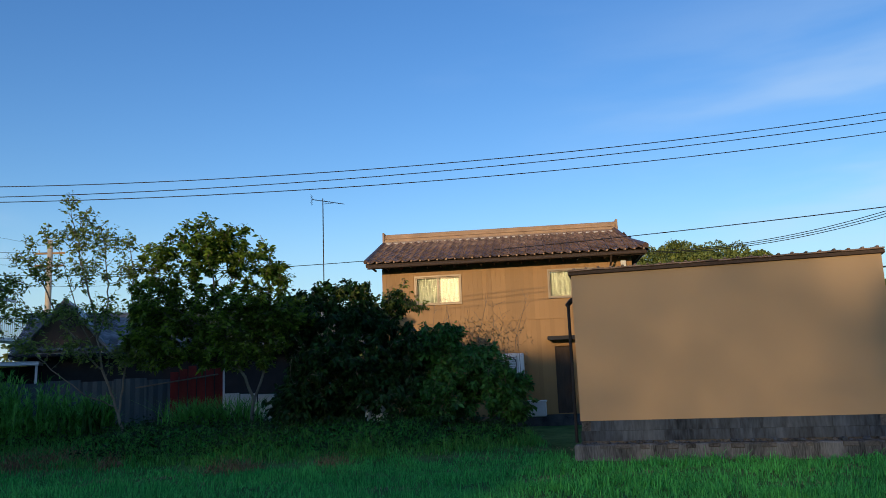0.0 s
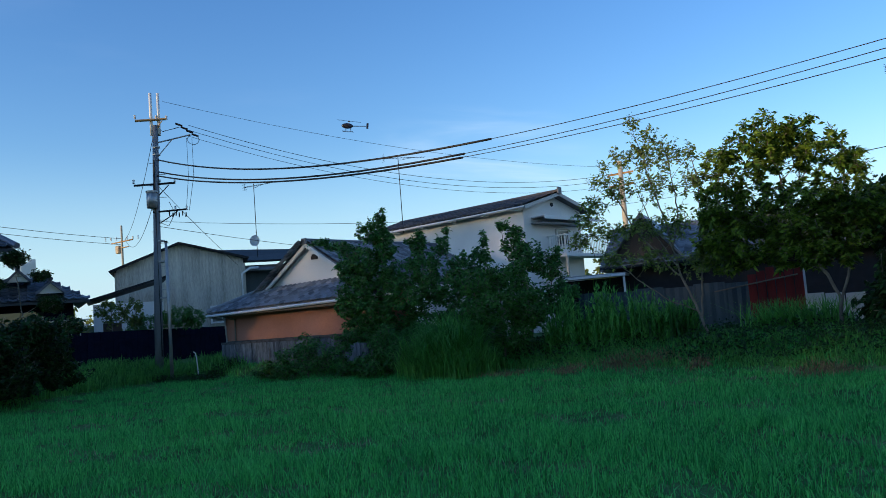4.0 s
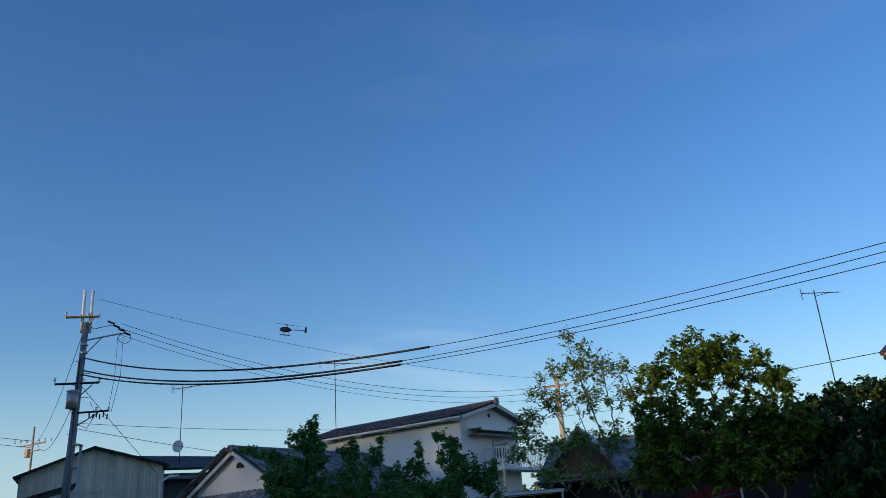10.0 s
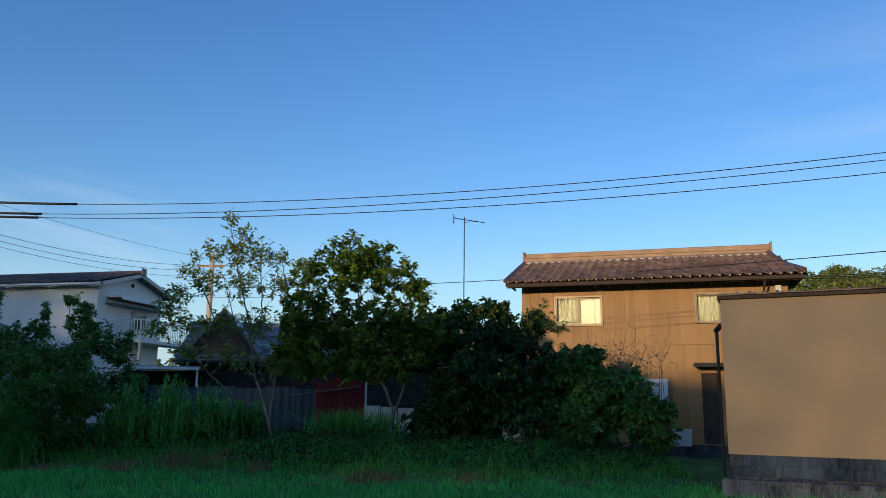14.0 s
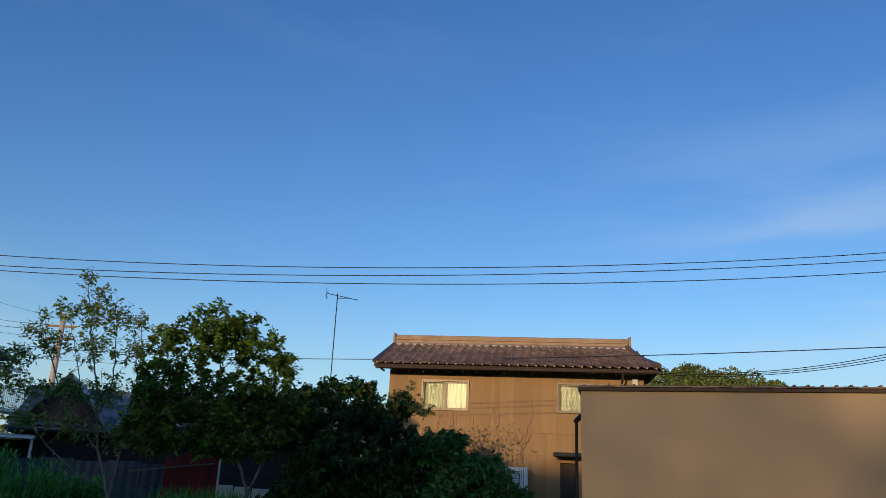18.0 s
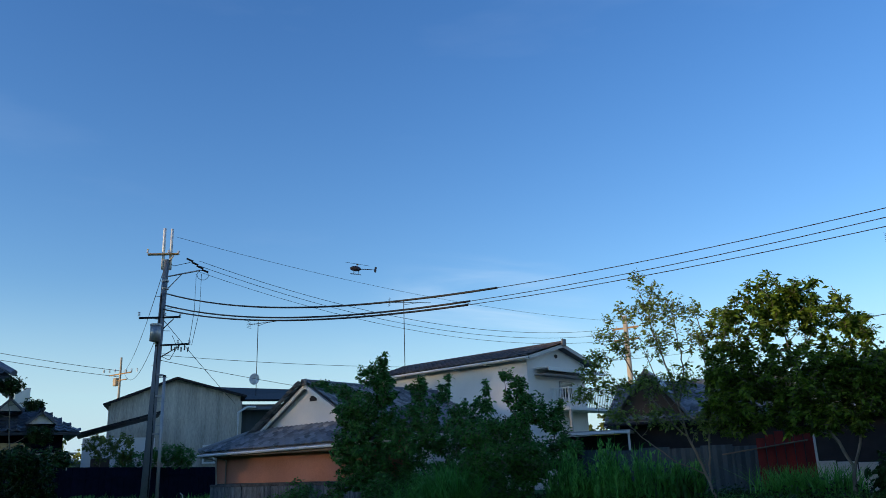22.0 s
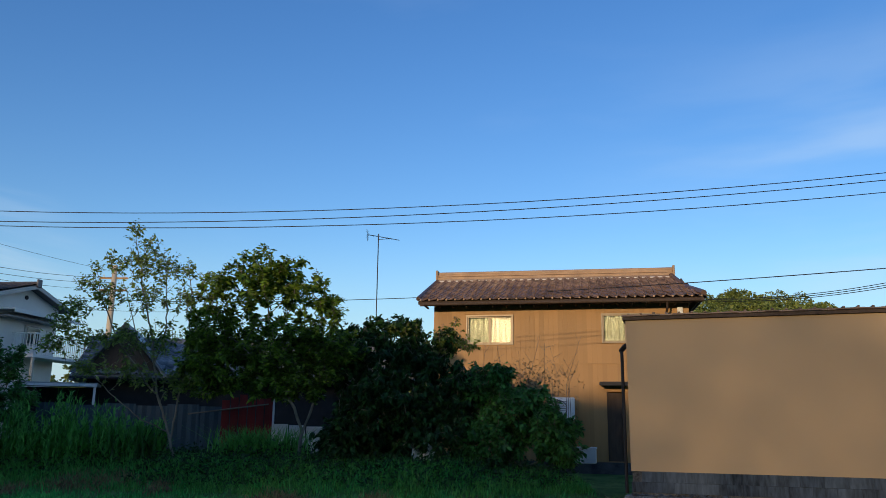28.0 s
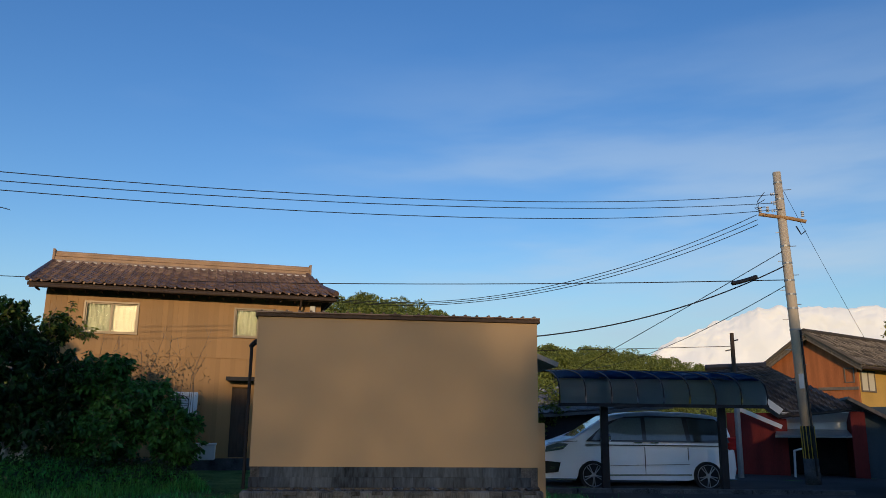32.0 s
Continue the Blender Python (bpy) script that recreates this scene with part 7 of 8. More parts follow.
v, f = leaves_at(np.stack([rng.normal(2.0, .5, 1500), rng.normal(20.2, .2, 1500), rng.normal(2.55, .28, 1500)], 1), .07)
np_part("withered_leaves", v, f, "dry", tw)
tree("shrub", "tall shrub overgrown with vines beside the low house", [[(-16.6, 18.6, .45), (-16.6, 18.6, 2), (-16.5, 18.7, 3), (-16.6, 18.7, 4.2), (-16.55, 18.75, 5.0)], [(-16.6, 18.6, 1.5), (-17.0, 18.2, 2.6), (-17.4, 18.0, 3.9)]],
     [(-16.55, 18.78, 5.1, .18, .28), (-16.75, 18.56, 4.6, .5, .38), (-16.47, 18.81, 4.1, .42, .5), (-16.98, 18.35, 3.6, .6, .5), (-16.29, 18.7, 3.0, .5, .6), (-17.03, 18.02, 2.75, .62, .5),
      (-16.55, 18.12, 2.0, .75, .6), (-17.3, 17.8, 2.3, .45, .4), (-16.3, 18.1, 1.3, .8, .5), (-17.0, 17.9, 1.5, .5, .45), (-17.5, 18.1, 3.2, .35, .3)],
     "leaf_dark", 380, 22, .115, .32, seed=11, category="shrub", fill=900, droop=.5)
tree("creeper", "creeper trailing over the ridge of the low house's roof", [[(-17.4, 18.7, 3.6), (-18.2, 18.75, 4.05), (-19.2, 18.8, 4.4), (-20.0, 18.85, 4.72)]],
     [(-17.9, 18.7, 4.05, .5, .22), (-18.6, 18.75, 4.3, .6, .15), (-19.4, 18.8, 4.52, .6, .1), (-18.0, 18.6, 3.6, .4, .3)],
     "leaf_dark", 650, 14, .1, .25, seed=42, category="creeper", r=.02, fill=450)
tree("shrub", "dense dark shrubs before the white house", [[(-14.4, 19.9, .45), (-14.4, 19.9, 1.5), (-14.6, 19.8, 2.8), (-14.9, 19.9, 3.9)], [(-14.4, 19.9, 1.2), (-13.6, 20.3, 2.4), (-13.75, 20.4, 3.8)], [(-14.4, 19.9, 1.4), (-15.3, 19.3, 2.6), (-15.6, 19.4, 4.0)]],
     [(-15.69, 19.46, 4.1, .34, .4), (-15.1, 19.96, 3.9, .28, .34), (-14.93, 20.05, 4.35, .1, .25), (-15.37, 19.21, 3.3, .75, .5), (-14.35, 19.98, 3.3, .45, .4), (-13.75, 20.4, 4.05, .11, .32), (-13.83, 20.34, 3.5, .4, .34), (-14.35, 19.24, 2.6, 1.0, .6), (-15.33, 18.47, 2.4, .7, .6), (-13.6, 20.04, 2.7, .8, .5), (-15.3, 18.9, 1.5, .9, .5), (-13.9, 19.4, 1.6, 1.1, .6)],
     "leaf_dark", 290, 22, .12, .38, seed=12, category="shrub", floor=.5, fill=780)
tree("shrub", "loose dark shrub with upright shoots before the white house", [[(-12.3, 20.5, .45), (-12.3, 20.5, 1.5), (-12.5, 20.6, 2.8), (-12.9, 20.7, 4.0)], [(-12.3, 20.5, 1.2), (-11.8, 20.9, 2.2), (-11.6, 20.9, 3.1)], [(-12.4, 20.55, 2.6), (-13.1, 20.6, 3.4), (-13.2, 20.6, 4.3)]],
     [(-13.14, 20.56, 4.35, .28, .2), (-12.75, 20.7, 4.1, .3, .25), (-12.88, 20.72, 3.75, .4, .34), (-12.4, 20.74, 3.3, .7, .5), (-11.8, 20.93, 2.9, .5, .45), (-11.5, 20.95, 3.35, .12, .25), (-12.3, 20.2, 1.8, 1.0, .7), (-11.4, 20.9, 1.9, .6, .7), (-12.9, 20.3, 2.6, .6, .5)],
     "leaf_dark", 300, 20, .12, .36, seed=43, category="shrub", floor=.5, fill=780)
tree("shrub", "leafy bright green bush on the bank", [[(-11.9, 18.3, .45), (-11.9, 18.3, 1.0), (-11.9, 18.3, 1.7), (-12.0, 18.3, 2.6)], [(-11.9, 18.3, .8), (-12.5, 18.0, 1.5), (-12.6, 18.0, 2.5)], [(-11.9, 18.3, .8), (-11.2, 18.5, 1.4), (-11.2, 18.6, 2.4)]],
     [(-12.52, 18.09, 2.45, .5, .45), (-11.71, 18.63, 2.6, .45, .4), (-11.97, 17.98, 1.77, .85, .55), (-11.1, 18.43, 1.7, .5, .6), (-12.52, 17.6, 1.4, .5, .4), (-11.5, 18.1, 1.0, .6, .4), (-12.2, 18.3, 2.95, .12, .25), (-11.4, 18.7, 2.9, .1, .22)],
     "leaf_mid", 350, 20, .105, .3, seed=17, category="shrub", r=.05, floor=.45, fill=780)
tree("shrub", "shrub at the fence on the field's edge", [[(-21.9, 9.4, .45), (-22, 9.5, 1.2), (-22, 9.4, 2.0)], [(-21.9, 9.4, .6), (-22.2, 10.4, 1.3), (-22.6, 11.2, 2.0)], [(-22.0, 9.4, .5), (-22.0, 8.0, .9), (-22.0, 7.0, 1.3)]],
     [(-22.5, 8.9, 2.5, .7, .5), (-22.12, 9.31, 1.8, 1.0, .8), (-22.0, 10.3, 2.2, .6, .45), (-22.4, 10.9, 1.7, .7, .6), (-21.3, 7.84, 1.4, .9, .9), (-21.5, 6.0, 1.5, 1.2, 1.0), (-22.4, 9.9, 1.0, 1.1, .5), (-23.2, 11.9, 2.3, .5, .35), (-21.3, 7.8, .75, 1.0, .5), (-21.2, 6.3, .8, 1.2, .6), (-21.6, 9.4, .8, .9, .5), (-22.3, 11.2, .9, .8, .5)],
     "leaf_evergreen", 300, 20, .13, .4, seed=13, category="shrub", floor=.4, fill=780)
tree("shrub", "yellow-green bush behind the carport", [[(15.6, 23.4, 0), (15.6, 23.4, 1), (15.6, 23.4, 2.0)]],
     [(15.4, 23.3, 2.2, 1.0, .8), (16.6, 22.9, 1.6, .8, .7), (14.6, 23.6, 1.5, .8, .8)], "leaf_yellow", 200, 18, .12, .35, seed=31, category="shrub", r=.05, floor=.1, fill=360)
tree("shrub", "small sunlit shrub beyond the fence", [[(-31.2, 17.9, .5), (-31.2, 17.9, 2.2), (-31.2, 17.9, 3.2)]],
     [(-31.25, 17.87, 3.0, .6, .6), (-30.6, 18.6, 2.9, .4, .7)], "leaf_yellow", 250, 16, .12, .3, seed=14, category="shrub", r=.05)
tree("shrub", "clipped hedge beyond the fence", [[(-30.4, 19.8, .5), (-30.4, 19.8, 1.8), (-30.3, 19.8, 2.6)]],
     [(-29.75, 20.2, 2.6, .6, .5), (-29.5, 20.7, 2.5, .5, .5), (-30.3, 19.6, 2.5, .5, .45), (-30.8, 18.8, 2.4, .5, .5)], "leaf_mid", 500, 16, .09, .25, seed=15, category="shrub", r=.05, fill=600)
tree("pine_tree", "clipped garden pine before the old house", [[(-27.6, 12.6, .5), (-27.7, 12.7, 2.5), (-27.8, 12.6, 3.6), (-27.8, 12.5, 4.7)]],
     [(-27.8, 12.5, 4.85, .6, .3), (-27.4, 13.2, 4.2, .5, .2), (-28.1, 12.0, 3.9, .5, .2), (-27.2, 13.4, 3.2, .5, .3)], "leaf_evergreen", 750, 20, .09, .25, seed=16, category="tree", r=.08, fill=600)

sp = thing("standpipe", pose(-25.74, 18.16, .2), "short white bent pipe standing in the weeds", "pipe")
part("pipe", tubes(([(0, 0, 0), (-.06, 0, .6), (-.1, -.02, .82), (-.17, -.05, .88)], .02)), "white_paint", sp)

# creepers over the block wall
for k, (x, y, z, blobs_) in enumerate(((-15.5, 17.5, .1, [(-15.5, 17.5, .9, .55, .55), (-15.9, 17.4, .45, .7, .4), (-14.6, 17.4, .6, .55, .45)]),
                                     (-18.75, 17.30, .1, [(-18.75, 17.30, 1.08, 0.55, 0.40), (-19.53, 17.30, 0.72, 0.50, 0.40), (-18.57, 17.30, 0.50, 0.70, 0.35), (-17.81, 17.30, 0.82, 0.30, 0.30)]),
                                     (-20.56, 17.30, .1, [(-20.56, 17.30, 0.36, 0.50, 0.35), (-19.88, 17.30, 0.15, 0.60, 0.25), (-21.02, 17.30, 0.18, 0.40, 0.20)]),
                                     (-17.15, 17.30, .1, [(-17.15, 17.30, 1.10, 0.32, 0.45), (-17.11, 17.30, 0.44, 0.50, 0.35), (-16.66, 17.30, 0.25, 0.50, 0.25)]),
                                     (-15.41, 17.30, .1, [(-15.41, 17.30, 1.03, 0.32, 0.50), (-15.59, 17.30, 0.46, 0.50, 0.40), (-14.82, 17.30, 0.51, 0.50, 0.50), (-16.21, 17.30, 0.10, 0.60, 0.20)]))):
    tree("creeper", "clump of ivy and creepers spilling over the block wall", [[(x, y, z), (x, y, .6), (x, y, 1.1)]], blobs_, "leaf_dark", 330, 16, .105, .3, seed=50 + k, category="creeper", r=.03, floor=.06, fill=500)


def scatter(n, poly):
    x0, x1, y0, y1 = poly
    p = np.stack([rng.uniform(x0, x1, n), rng.uniform(y0, y1, n)], 1)
    return p


def on_ground(p, drop=.02):
    return np.stack([p[:, 0], p[:, 1], height(p[:, 0], p[:, 1]) - drop], 1)


# lawn: tufts of blades, with thin bare streaks lying across it
def bare(x, y):
    return np.sin(x * .83 + 1.3 * np.sin(y * 1.1 + .5) + .9) * np.sin(y * 2.7 + 1.6 * np.sin(x * .47)) + .35 * np.sin(x * 2.9 + y * 1.7) * np.sin(y * 5.3 - x)


def tufts(n, poly, per, spread, h, w, lean, thin=.1, gate=.52):
    """Clumps of blades; few stand in the bare streaks."""
    c = scatter(n, poly)
    d, az = np.hypot(c[:, 0], c[:, 1]), np.degrees(np.arctan2(c[:, 0], c[:, 1]))
    ok = (d > 5.2) & (az > -76) & (az < 48) & (rng.uniform(0, 1, n) < np.clip(9.5 / d, .4, 1))
    ok &= (bare(c[:, 0], c[:, 1]) < gate) | (rng.uniform(0, 1, n) < thin)
    ok &= ((c[:, 1] < 14.6) | (c[:, 0] < 3.2)) & (c[:, 1] < 13.4 - .6 * np.maximum(0, c[:, 0] - 10.3) + 20 * (c[:, 0] < 9.5))
    c = c[ok]
    tall = h * (1 + .35 * np.sin(c[:, 0] * 1.3 + 2 * np.sin(c[:, 1] * .8)) * np.sin(c[:, 1] * 1.9 + c[:, 0] * .4)) * rng.uniform(.6, 1.35, len(c))
    p = np.repeat(c, per, 0) + rng.normal(0, spread, (len(c) * per, 2))
    return blades(on_ground(p), np.repeat(tall, per), w, lean)


v, f = tufts(62000, (-26, 13, 4, 19.5), 7, .07, .115, .013, .75, .3, .7)
v2, f2 = tufts(4200, (-26, 13, 4, 19.5), 16, .07, .16, .012, .6, 0.0, .5)
tagged(np_part("lawn_grass", np.concatenate([v, v2]), np.concatenate([f, f2 + len(v)]), "grass"), "tufted green lawn grass with thin bare streaks", "grass", kind="stuff")
# dead cut grass lying in the bare streaks
p = scatter(60000, (-25, 12, 4.5, 18))
p = p[(bare(p[:, 0], p[:, 1]) > .66) & (np.hypot(p[:, 0], p[:, 1]) > 5)]
v, f = blades(on_ground(p, -.012), .05, .010, 2.2)
tagged(np_part("cut_grass", v, f, "straw"), "grey dead grass lying in bare streaks of the lawn", "grass", kind="stuff")
# bank: longer grass, with bare earth and dry clippings along its edge
EARTH = [(-12.2, 17.1, .4), (-11.0, 16.9, .5), (-9.5, 17.3, .45), (-8.2, 17.6, .7), (-7.3, 17.5, .6), (-6.1, 17.0, .3), (-3.3, 15.9, .6), (-1.4, 16.2, .3)]


def near_earth(p):
    return np.min([np.hypot((p[:, 0] - x) / w, (p[:, 1] - y) / .42) for x, y, w in EARTH], axis=0)


p = np.concatenate([scatter(95000, (-20, 3.2, 15.2, 20.5)), scatter(34000, (-30, -18.5, 2, 19))])
p = p[(height(p[:, 0], p[:, 1]) > .1) & (near_earth(p) > rng.uniform(.6, 1.3, len(p)))]
clump = .5 + .5 * np.sin(p[:, 0] * 4.1 + 2 * np.sin(p[:, 1] * 3)) * np.sin(p[:, 1] * 4.7 + p[:, 0])
v, f = blades(on_ground(p), .10 + .22 * clump * rng.uniform(0, 1, len(p)), .016, .7)
tagged(np_part("bank_grass", v, f, "weed"), "longer rough grass on the low bank", "grass", kind="stuff")
p = np.concatenate([rng.normal((x, y), (w * .55, .22), (int(900 * w), 2)) for x, y, w in EARTH])
v, f = blades(on_ground(p, -.03), .11, .013, 1.7)
tagged(np_part("dry_clippings", v, f, "dry"), "brown dry clippings along the bank", "grass", kind="stuff")
cv, cf = [], []
for x, y, w in EARTH:
    for k in range(int(46 * w)):
        px_, py_ = rng.normal(x, w * .5), rng.normal(y, .18)
        r_ = rng.uniform(.03, .09)
        o_ = np.array([px_, py_, float(height(px_, py_)) + r_ * .2])
        d_ = rng.normal(0, .35, (6, 3)) * r_
        oct_ = np.array([(1, 0, 0), (0, 1, 0), (-1, 0, 0), (0, -1, 0), (0, 0, .8), (0, 0, -.8)]) * r_ + d_ + o_
        b_ = 6 * len(cv)
        cv.append(oct_)
        cf += [(b_ + i, b_ + (i + 1) % 4, b_ + 4) for i in range(4)] + [(b_ + (i + 1) % 4, b_ + i, b_ + 5) for i in range(4)]
tagged(np_part("earth_clods", np.concatenate(cv), cf, "earth"), "crumbled brown earth along the cut bank", "earth", kind="stuff")
# tall weeds: upright stems with long leaves, and arching grass in mounds
p = np.concatenate([np.stack([rng.uniform(-11.0, -7.3, 270), rng.normal(19.0, .25, 270)], 1), np.stack([rng.uniform(-7.6, -6.8, 60), rng.normal(19.2, .15, 60)], 1)])
hh = np.interp(p[:, 0], [-11, -10, -8.6, -7.6, -6.8], [1.15, 1.3, 1.2, 1.0, .75]) * (1 + .16 * np.sin(p[:, 0] * 5.3)) * rng.uniform(.5, 1.2, len(p))
g_ = on_ground(p)
v, f = blades(g_, hh, .022, .1)
st = np.repeat(np.arange(len(p)), 22)
uu = rng.uniform(.12, 1.0, len(st))
q = g_[st] + np.stack([rng.normal(0, .02, len(st)), rng.normal(0, .02, len(st)), uu * hh[st]], 1)
v2, f2 = blades(q, .17 * (1.25 - .6 * uu), .030, 1.3)
tagged(np_part("tall_weeds", np.concatenate([v, v2]), np.concatenate([f, f2 + len(v)]), "weed"), "tall upright leafy green weeds", "weeds", kind="stuff")


def arching(c, n, spread, length):
    """Long blades that rise from a tussock and bow over, four faces each."""
    p = on_ground(rng.normal(c, spread, (n, 2)))
    th = rng.uniform(0, 2 * np.pi, n)
    L = length * rng.uniform(.55, 1.15, n)
    out = np.stack([np.cos(th), np.sin(th), np.zeros(n)], 1)
    side = np.stack([-np.sin(th), np.cos(th), np.zeros(n)], 1)
    bow = rng.uniform(.25, .75, n)
    rows = []
    for u in (0, .3, .6, .82, 1.0):
        z = L * (1.05 * u - (.25 + .6 * bow) * u ** 2.6)
        r = L * bow * u ** 1.5
        w = .011 * (1 - .85 * u ** 2)
        c_ = p + out * r[:, None] + np.array([0, 0, 1.0]) * z[:, None]
        rows += [c_ - side * w, c_ + side * w]
    v = np.stack(rows, 1).reshape(-1, 3)
    b = (np.arange(n) * 10)[:, None]
    return v, np.concatenate([b + [2 * k, 2 * k + 1, 2 * k + 3, 2 * k + 2] for k in range(4)], 0)


vv, ff, k = [], [], 0
for c_, n_, sp_, l_ in (((-12.85, 17.35), 1700, .28, 2.7), ((-13.5, 17.1), 1200, .3, 2.1), ((-12.3, 17.0), 800, .3, 1.5), ((-14.1, 17.1), 600, .25, 1.5), ((-13.2, 16.8), 700, .3, 1.2)):
    v, f = arching(c_, n_, sp_, l_)
    vv.append(v), ff.append(f + k)
    k += len(v)
tagged(np_part("arching_grass", np.concatenate(vv), np.concatenate(ff), "weed"), "mounds of long arching grass on the bank", "grass", kind="stuff")
p = rng.normal((-7.4, 18.95), (.3, .15), (160, 2))
v, f = blades(on_ground(p), np.full(160, .75), .06, .5)
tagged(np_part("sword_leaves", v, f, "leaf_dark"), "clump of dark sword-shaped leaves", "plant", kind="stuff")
p = np.concatenate([rng.normal((-4.95, 19.3), (.28, .15), (420, 2)), rng.normal((-3.9, 19.5), (.22, .12), (200, 2)), rng.normal((-4.5, 19.2), (.5, .2), (160, 2))])
v, f = blades(on_ground(p), np.full(len(p), .75), .035, .75)
tagged(np_part("bank_weeds", v, f, "weed"), "yellow-green arching weeds under the trees", "weeds", kind="stuff")
p = np.concatenate([rng.normal((-26.2, 17.0), (.8, 2.0), (5000, 2)), rng.normal((-24.5, 12), (1.0, 3.0), (5000, 2))])
p = p[height(p[:, 0], p[:, 1]) > .1]
v, f = blades(on_ground(p), np.full(len(p), .38), .03, .6)
tagged(np_part("edge_weeds", v, f, "weed"), "rank weeds along the dark fence", "weeds", kind="stuff")
# dark creeping plants on the foot of the bank before the fence
line_ = np.array([(-22.9, 9.6), (-28.7, 14.9), (-27.2, 16.3), (-24.8, 17.1), (-25.0, 19.6)])
u_ = rng.uniform(0, len(line_) - 1, 16000)
p = np.stack([np.interp(u_, np.arange(len(line_)), line_[:, k_]) for k_ in (0, 1)], 1) + rng.normal(0, .32, (16000, 2)) * (1, .8)
q = on_ground(p)
q[:, 2] += np.abs(rng.normal(0, .13, len(q)))
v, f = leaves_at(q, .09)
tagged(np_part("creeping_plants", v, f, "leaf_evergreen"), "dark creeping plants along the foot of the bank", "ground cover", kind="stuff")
# ground cover under the shrubs
p = np.concatenate([scatter(26000, (-7, 3.2, 16.6, 21.5)), scatter(12000, (-18, -7, 18.0, 21.0))])
p = p[height(p[:, 0], p[:, 1]) > .2]
q = on_ground(p)
q[:, 2] += np.abs(rng.normal(0, .16, len(q)))
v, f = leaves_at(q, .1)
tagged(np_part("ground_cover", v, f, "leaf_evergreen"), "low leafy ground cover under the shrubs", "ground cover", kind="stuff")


# ---- wooded hills, cloud and the unseen sun blocker behind the field ----
def woods(name, ridge, depth, n, seed, label, leaf="hill_leaf", size=1.1, crown=3.0, m=90):
    """ridge: (bearing, distance, crest height) from one end to the other."""
    r = np.random.default_rng(seed)
    az, ds, zs = (np.array(c, dtype=float) for c in zip(*ridge))
    a = r.uniform(az[0], az[-1], n)
    k = r.uniform(0, 1, n) ** .7
    d, z = np.interp(a, az, ds), np.interp(a, az, zs)
    dd = d - depth * (1 - k)
    zz = np.maximum(.3, z * (.25 + .75 * k) - crown * .7)
    cen = np.stack([dd * np.sin(np.radians(a)), dd * np.cos(np.radians(a)), zz], 1)
    cen += r.normal(0, crown * .2, cen.shape)
    dirs = r.normal(size=(n, m, 3))
    dirs /= np.linalg.norm(dirs, axis=2)[:, :, None]
    dirs[:, :, 2] = np.abs(dirs[:, :, 2]) * 1.1 - .25
    sc_ = crown * r.uniform(.6, 1.25, n)[:, None, None]
    pos = (cen[:, None, :] + dirs * sc_ * r.uniform(.75, 1.0, (n, m, 1))).reshape(-1, 3)
    v, f = leaves_at(pos, size, flat=.6, aspect=.8)
    tagged(np_part(name, v, f, leaf), label, "woods", kind="stuff")
    # the slope under the trees
    aa = np.linspace(az[0], az[-1], 60)
    rows = []
    for q, s in ((-1.0, .0), (-.6, .45), (-.2, .8), (0.0, .95), (.6, .5)):
        dq = np.interp(aa, az, ds) + depth * q
        zq = np.maximum(0, np.interp(aa, az, zs) - crown * 1.0) * s
        rows.append(np.stack([dq * np.sin(np.radians(aa)), dq * np.cos(np.radians(aa)), zq], 1))
    v = np.concatenate(rows)
    i_, j_ = np.meshgrid(np.arange(4), np.arange(59), indexing="ij")
    b = (i_ * 60 + j_).ravel()
    tagged(np_part("hillside", v, np.stack([b, b + 1, b + 61, b + 60], 1), "far_hill"), "dark slope under the woods", "hill", kind="structure")


woods("hill_woods", [(12, 190, 28), (17, 190, 31), (20, 190, 31.5), (23, 190, 29.5), (26, 190, 27), (29, 200, 23), (33, 230, 24), (38, 260, 25.5), (42, 290, 25), (46, 310, 21.5), (50, 320, 16)], 90, 900, 21, "sunlit wooded hillside beyond the houses", size=.55, crown=3.0, m=300)
woods("hill_woods", [(54.2, 70, 3), (55.1, 70, 7.0), (57.1, 69, 10.0), (58.6, 68, 11.0), (61.1, 65, 12.3), (63.1, 63, 11.8), (65.1, 61.5, 12.2), (68, 60, 12), (72, 60, 12), (80, 60, 12)], 16, 330, 22, "wooded knoll with rounded sunlit crowns", leaf="knoll_leaf", size=.24, crown=1.7, m=420)

woods("hill_woods", [(-100, 150, 8), (-75, 150, 8.5), (-62, 160, 8), (-50, 150, 8), (-40, 140, 8.5), (-30, 130, 8), (-20, 130, 9), (-8, 130, 9), (5, 120, 10), (14, 110, 12)], 30, 420, 23, "distant low wooded skyline behind the houses", size=.9, crown=2.4)

cl = bmesh.new()
rows_ = []
nu, nv = 220, 60
for iv in range(nv + 1):
    row = []
    for iu in range(nu + 1):
        a = radians(37.5 + 28 * iu / nu)
        top = np.interp(math.degrees(a), [37.5, 39, 40.5, 42, 44, 46, 48, 52, 55, 60, 65.5], [30, 75, 120, 160, 186, 206, 216, 224, 216, 196, 165])
        q = iv / nv
        w = noise.fractal(Vector((iu * .03, iv * .05, 3.3)), 1.1, 2.1, 5)
        t_ = noise.fractal(Vector((iu * .035, 0.0, 7.7)), 1.1, 2.2, 4)
        z = (top + 15 * t_ + 7 * noise.fractal(Vector((iu * .14, 0.0, 1.7)), 1.0, 2.2, 3)) * math.sin(q * math.pi / 2)
        D = 1600 - 90 * math.cos(q * math.pi / 2) - 26 * w
        row.append(cl.verts.new((D * math.sin(a), D * math.cos(a), z)))
    rows_.append(row)
for r0, r1 in zip(rows_, rows_[1:]):
    for k in range(nu):
        cl.faces.new((r0[k], r0[k + 1], r1[k + 1], r1[k]))
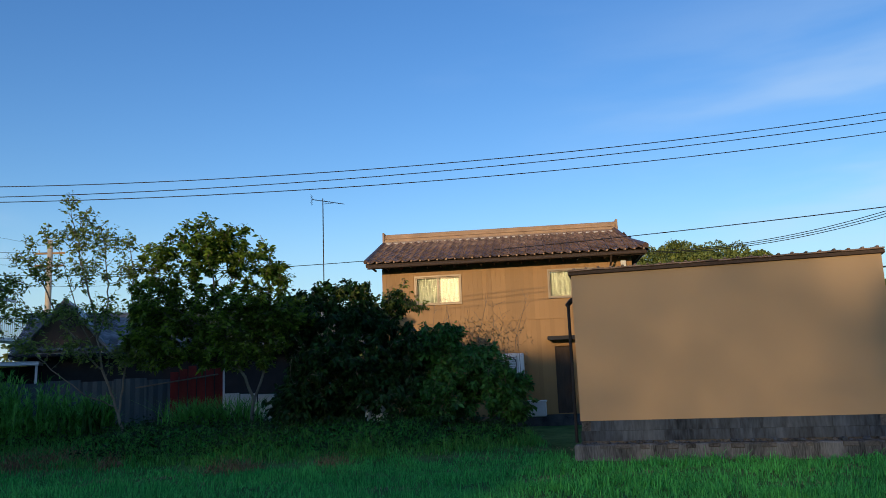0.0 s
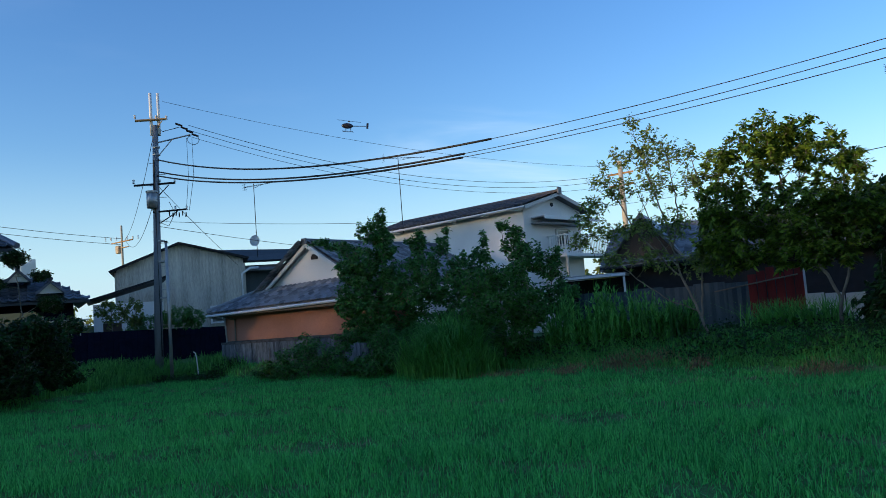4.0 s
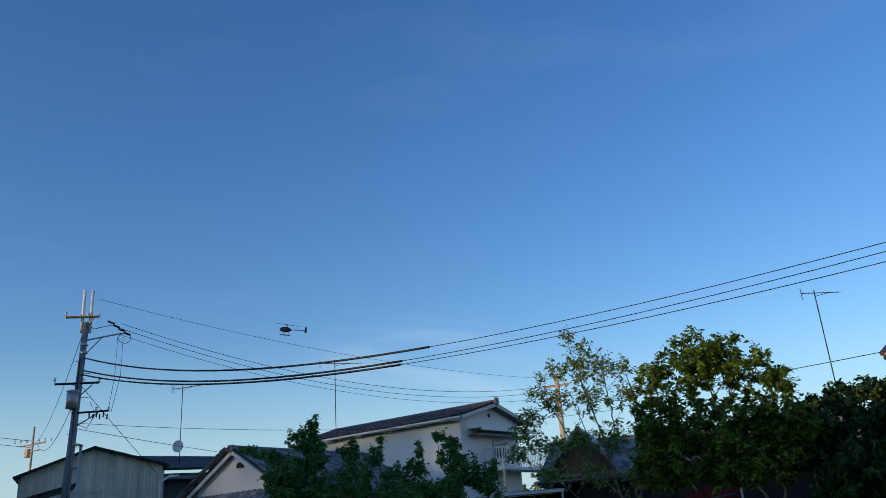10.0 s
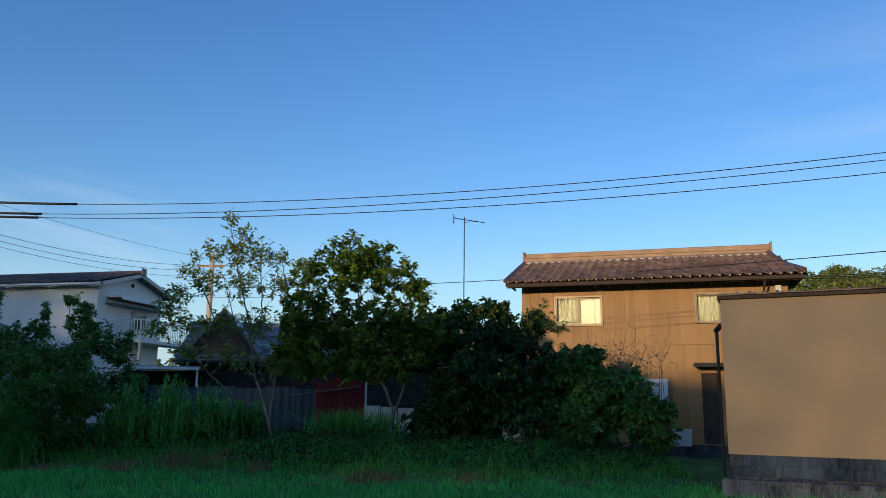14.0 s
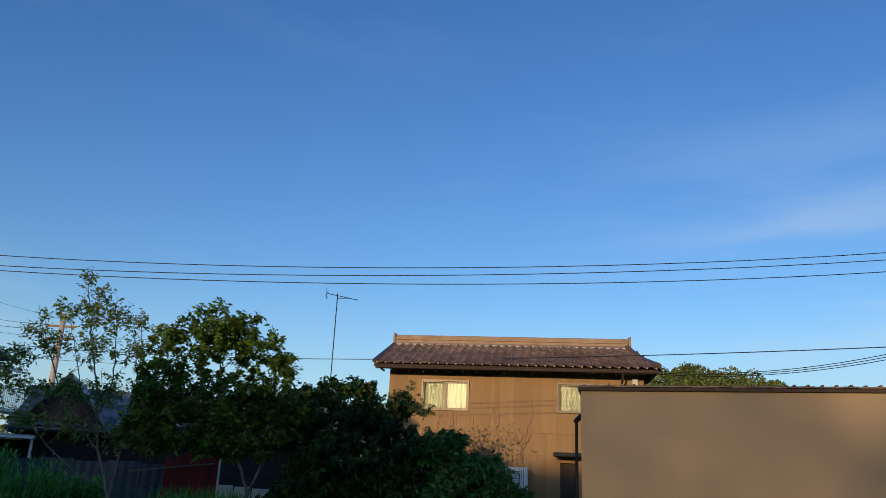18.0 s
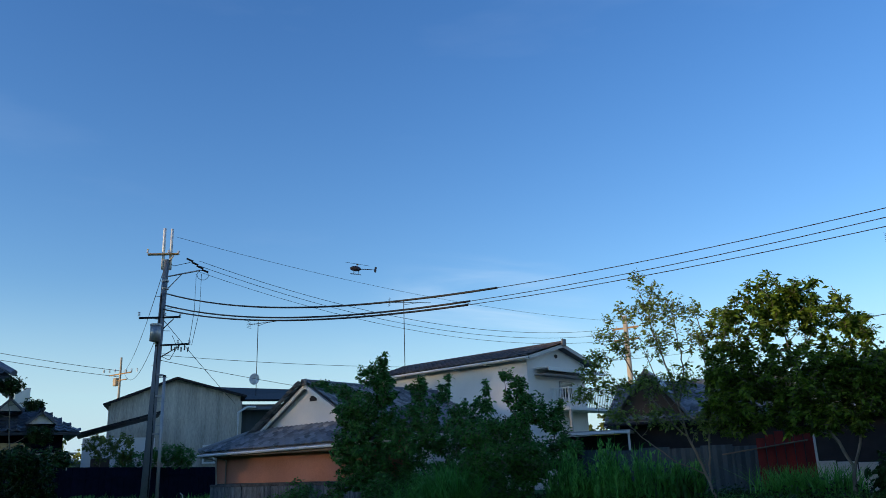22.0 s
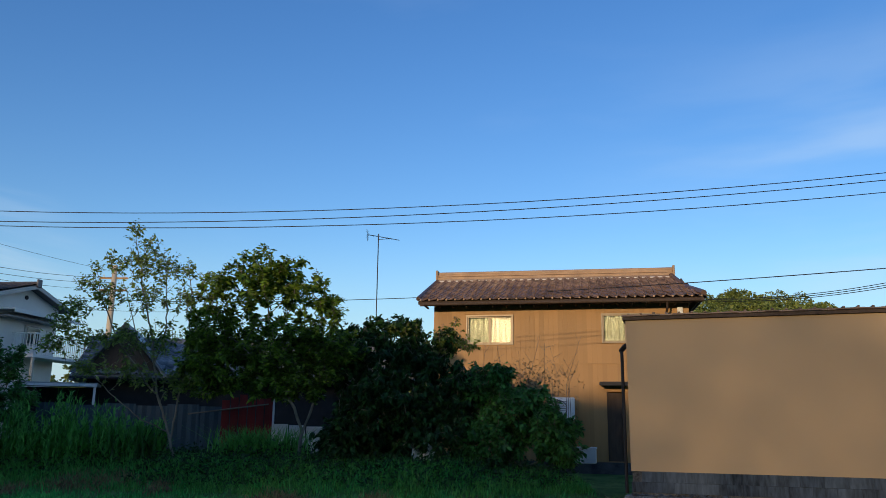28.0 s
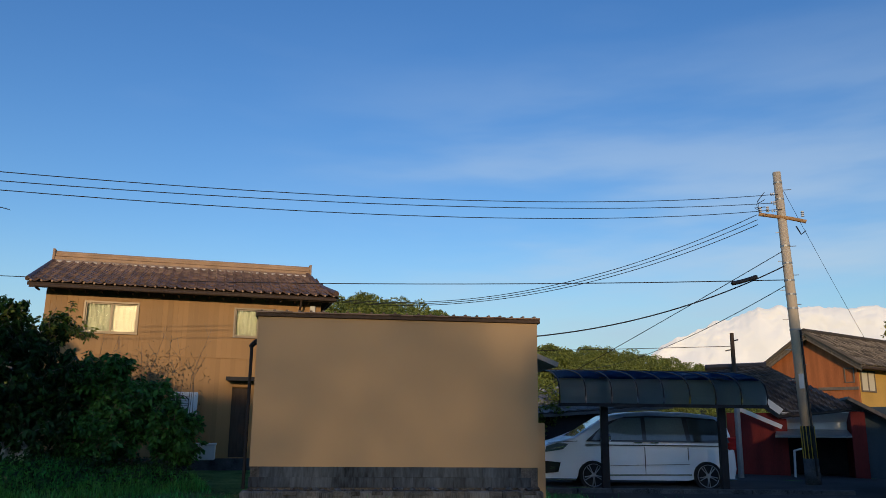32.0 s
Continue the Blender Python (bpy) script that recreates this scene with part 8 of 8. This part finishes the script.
M["cloud"] = mat("cloud_white", (.40, .39, .385), 1.0, .03, .003, .02, 0.0, spec=0.0)
# the cloud gives off light itself, in place of sunlight falling on it
cb = M["cloud"].node_tree.nodes["Principled BSDF"]
cb.inputs["Emission Color"].default_value, cb.inputs["Emission Strength"].default_value = (1.0, .90, .80, 1), .72
me = bpy.data.meshes.new("cloud_bank")
cl.to_mesh(me)
cl.free()
me.polygons.foreach_set("use_smooth", [True] * len(me.polygons))
me.materials.append(M["cloud"])
tagged(new("cloud_bank", me), "billowing white cumulus cloud on the horizon", "cloud", kind="structure")

# crest of the added blocker, shaped to set where its shadow line falls
bx = [-220, -85, -77, -73, -62, -58, -55, -50, -46, -41.1, -40.5, -39.5, -36, -30.7, -24, -12, 10, 60, 180]
bz = [30, 29, 28.7, 28, 24.2, 23.5, 23.3, 22.8, 22.6, 22.6, 21.3, 21.2, 22, 23, 22.2, 22.2, 20, 16, 14]
xs_ = np.arange(-220, 180.1, 1.0)
n_ = len(xs_)
v = np.concatenate([np.stack([xs_, np.full(n_, y_), z_ + 1.5 * np.sin(xs_ * .13) * (z_ > 0)], 1) for y_, z_ in ((-60, 0), (-82, 8), (-92, 12), (-110, 11), (-190, 0))])
i_, j_ = np.meshgrid(np.arange(4), np.arange(n_ - 1), indexing="ij")
b_ = (i_ * n_ + j_).ravel()
tagged(np_part("rise_behind", v, np.stack([b_, b_ + 1, b_ + n_ + 1, b_ + n_], 1), "far_hill"), "unseen dark rise added behind the field", "hill", kind="structure")
# unseen leaves added to block the sun: a gap and thin foot let some through
def blocker_leaves(x0, x1, z0, n):
    px_ = rng.uniform(x0, x1, n)
    pz_ = np.interp(px_, bx, bz)
    zz_ = z0 + (pz_ - z0) * rng.uniform(0, 1, n) ** .9
    return np.stack([px_, rng.normal(-90, .8, n), zz_ - .2], 1)


low_ = np.concatenate([np.stack([rng.uniform(a_, b_, c_), rng.normal(-90, .8, c_), rng.uniform(9, 20.5, c_)], 1) for a_, b_, c_ in ((-76, -69, 4000), (-69, -54, 42000))])
v, f = leaves_at(np.concatenate([low_, blocker_leaves(-120, -76, 9, 54000), blocker_leaves(-76, -54, 19.5, 22000), blocker_leaves(-54, -46.2, 9, 14000), blocker_leaves(-39.3, 60, 9, 90000), blocker_leaves(-39.3, -31, 18.5, 4500)]), .3, flat=.8, aspect=.8)
v2, f2 = leaves_at(blocker_leaves(-46.2, -39.3, 13, 23000), .3, flat=.8, aspect=.8)
tagged(np_part("young_trees", v2, f2, "thin_leaf"), "unseen see-through leaves added to dim the sun on the storehouse", "trees", kind="stuff")
# solid plates behind the leaves, added to stop the sun
cards = [(-130, -76, 8, 27), (-76, -54, 8, 11), (-54, -46.4, 8, 18.5), (-38.9, -33, 8, 18.6), (-33, 5, 8, 20.2), (5, 70, 8, 16)]
for a_, b_, c_, d_ in cards:
    k = len(v)
    v = np.concatenate([v, [(a_, -91, c_), (b_, -91, c_), (b_, -91, d_), (a_, -91, d_)]])
    f = np.concatenate([f, [[k, k + 1, k + 2, k + 3]]])
tagged(np_part("tree_row", v, f, "leaf_mid"), "unseen leaves and plates added behind the field to block the sun", "trees", kind="stuff")
n_ = 26000
px_ = rng.uniform(-110, 60, n_)
px_ = px_[(px_ < -46.2) | (px_ > -39.3)]
n_ = len(px_)
pz_ = np.interp(px_, bx, bz)
v, f = leaves_at(np.stack([px_, rng.normal(-90, .5, n_), pz_ - .25 - np.abs(rng.normal(0, .5, n_))], 1), .3, flat=.8, aspect=.8)
tagged(np_part("tree_row_tops", v, f, "leaf_mid"), "unseen dense top edge of the leaves added to block the sun", "trees", kind="stuff")
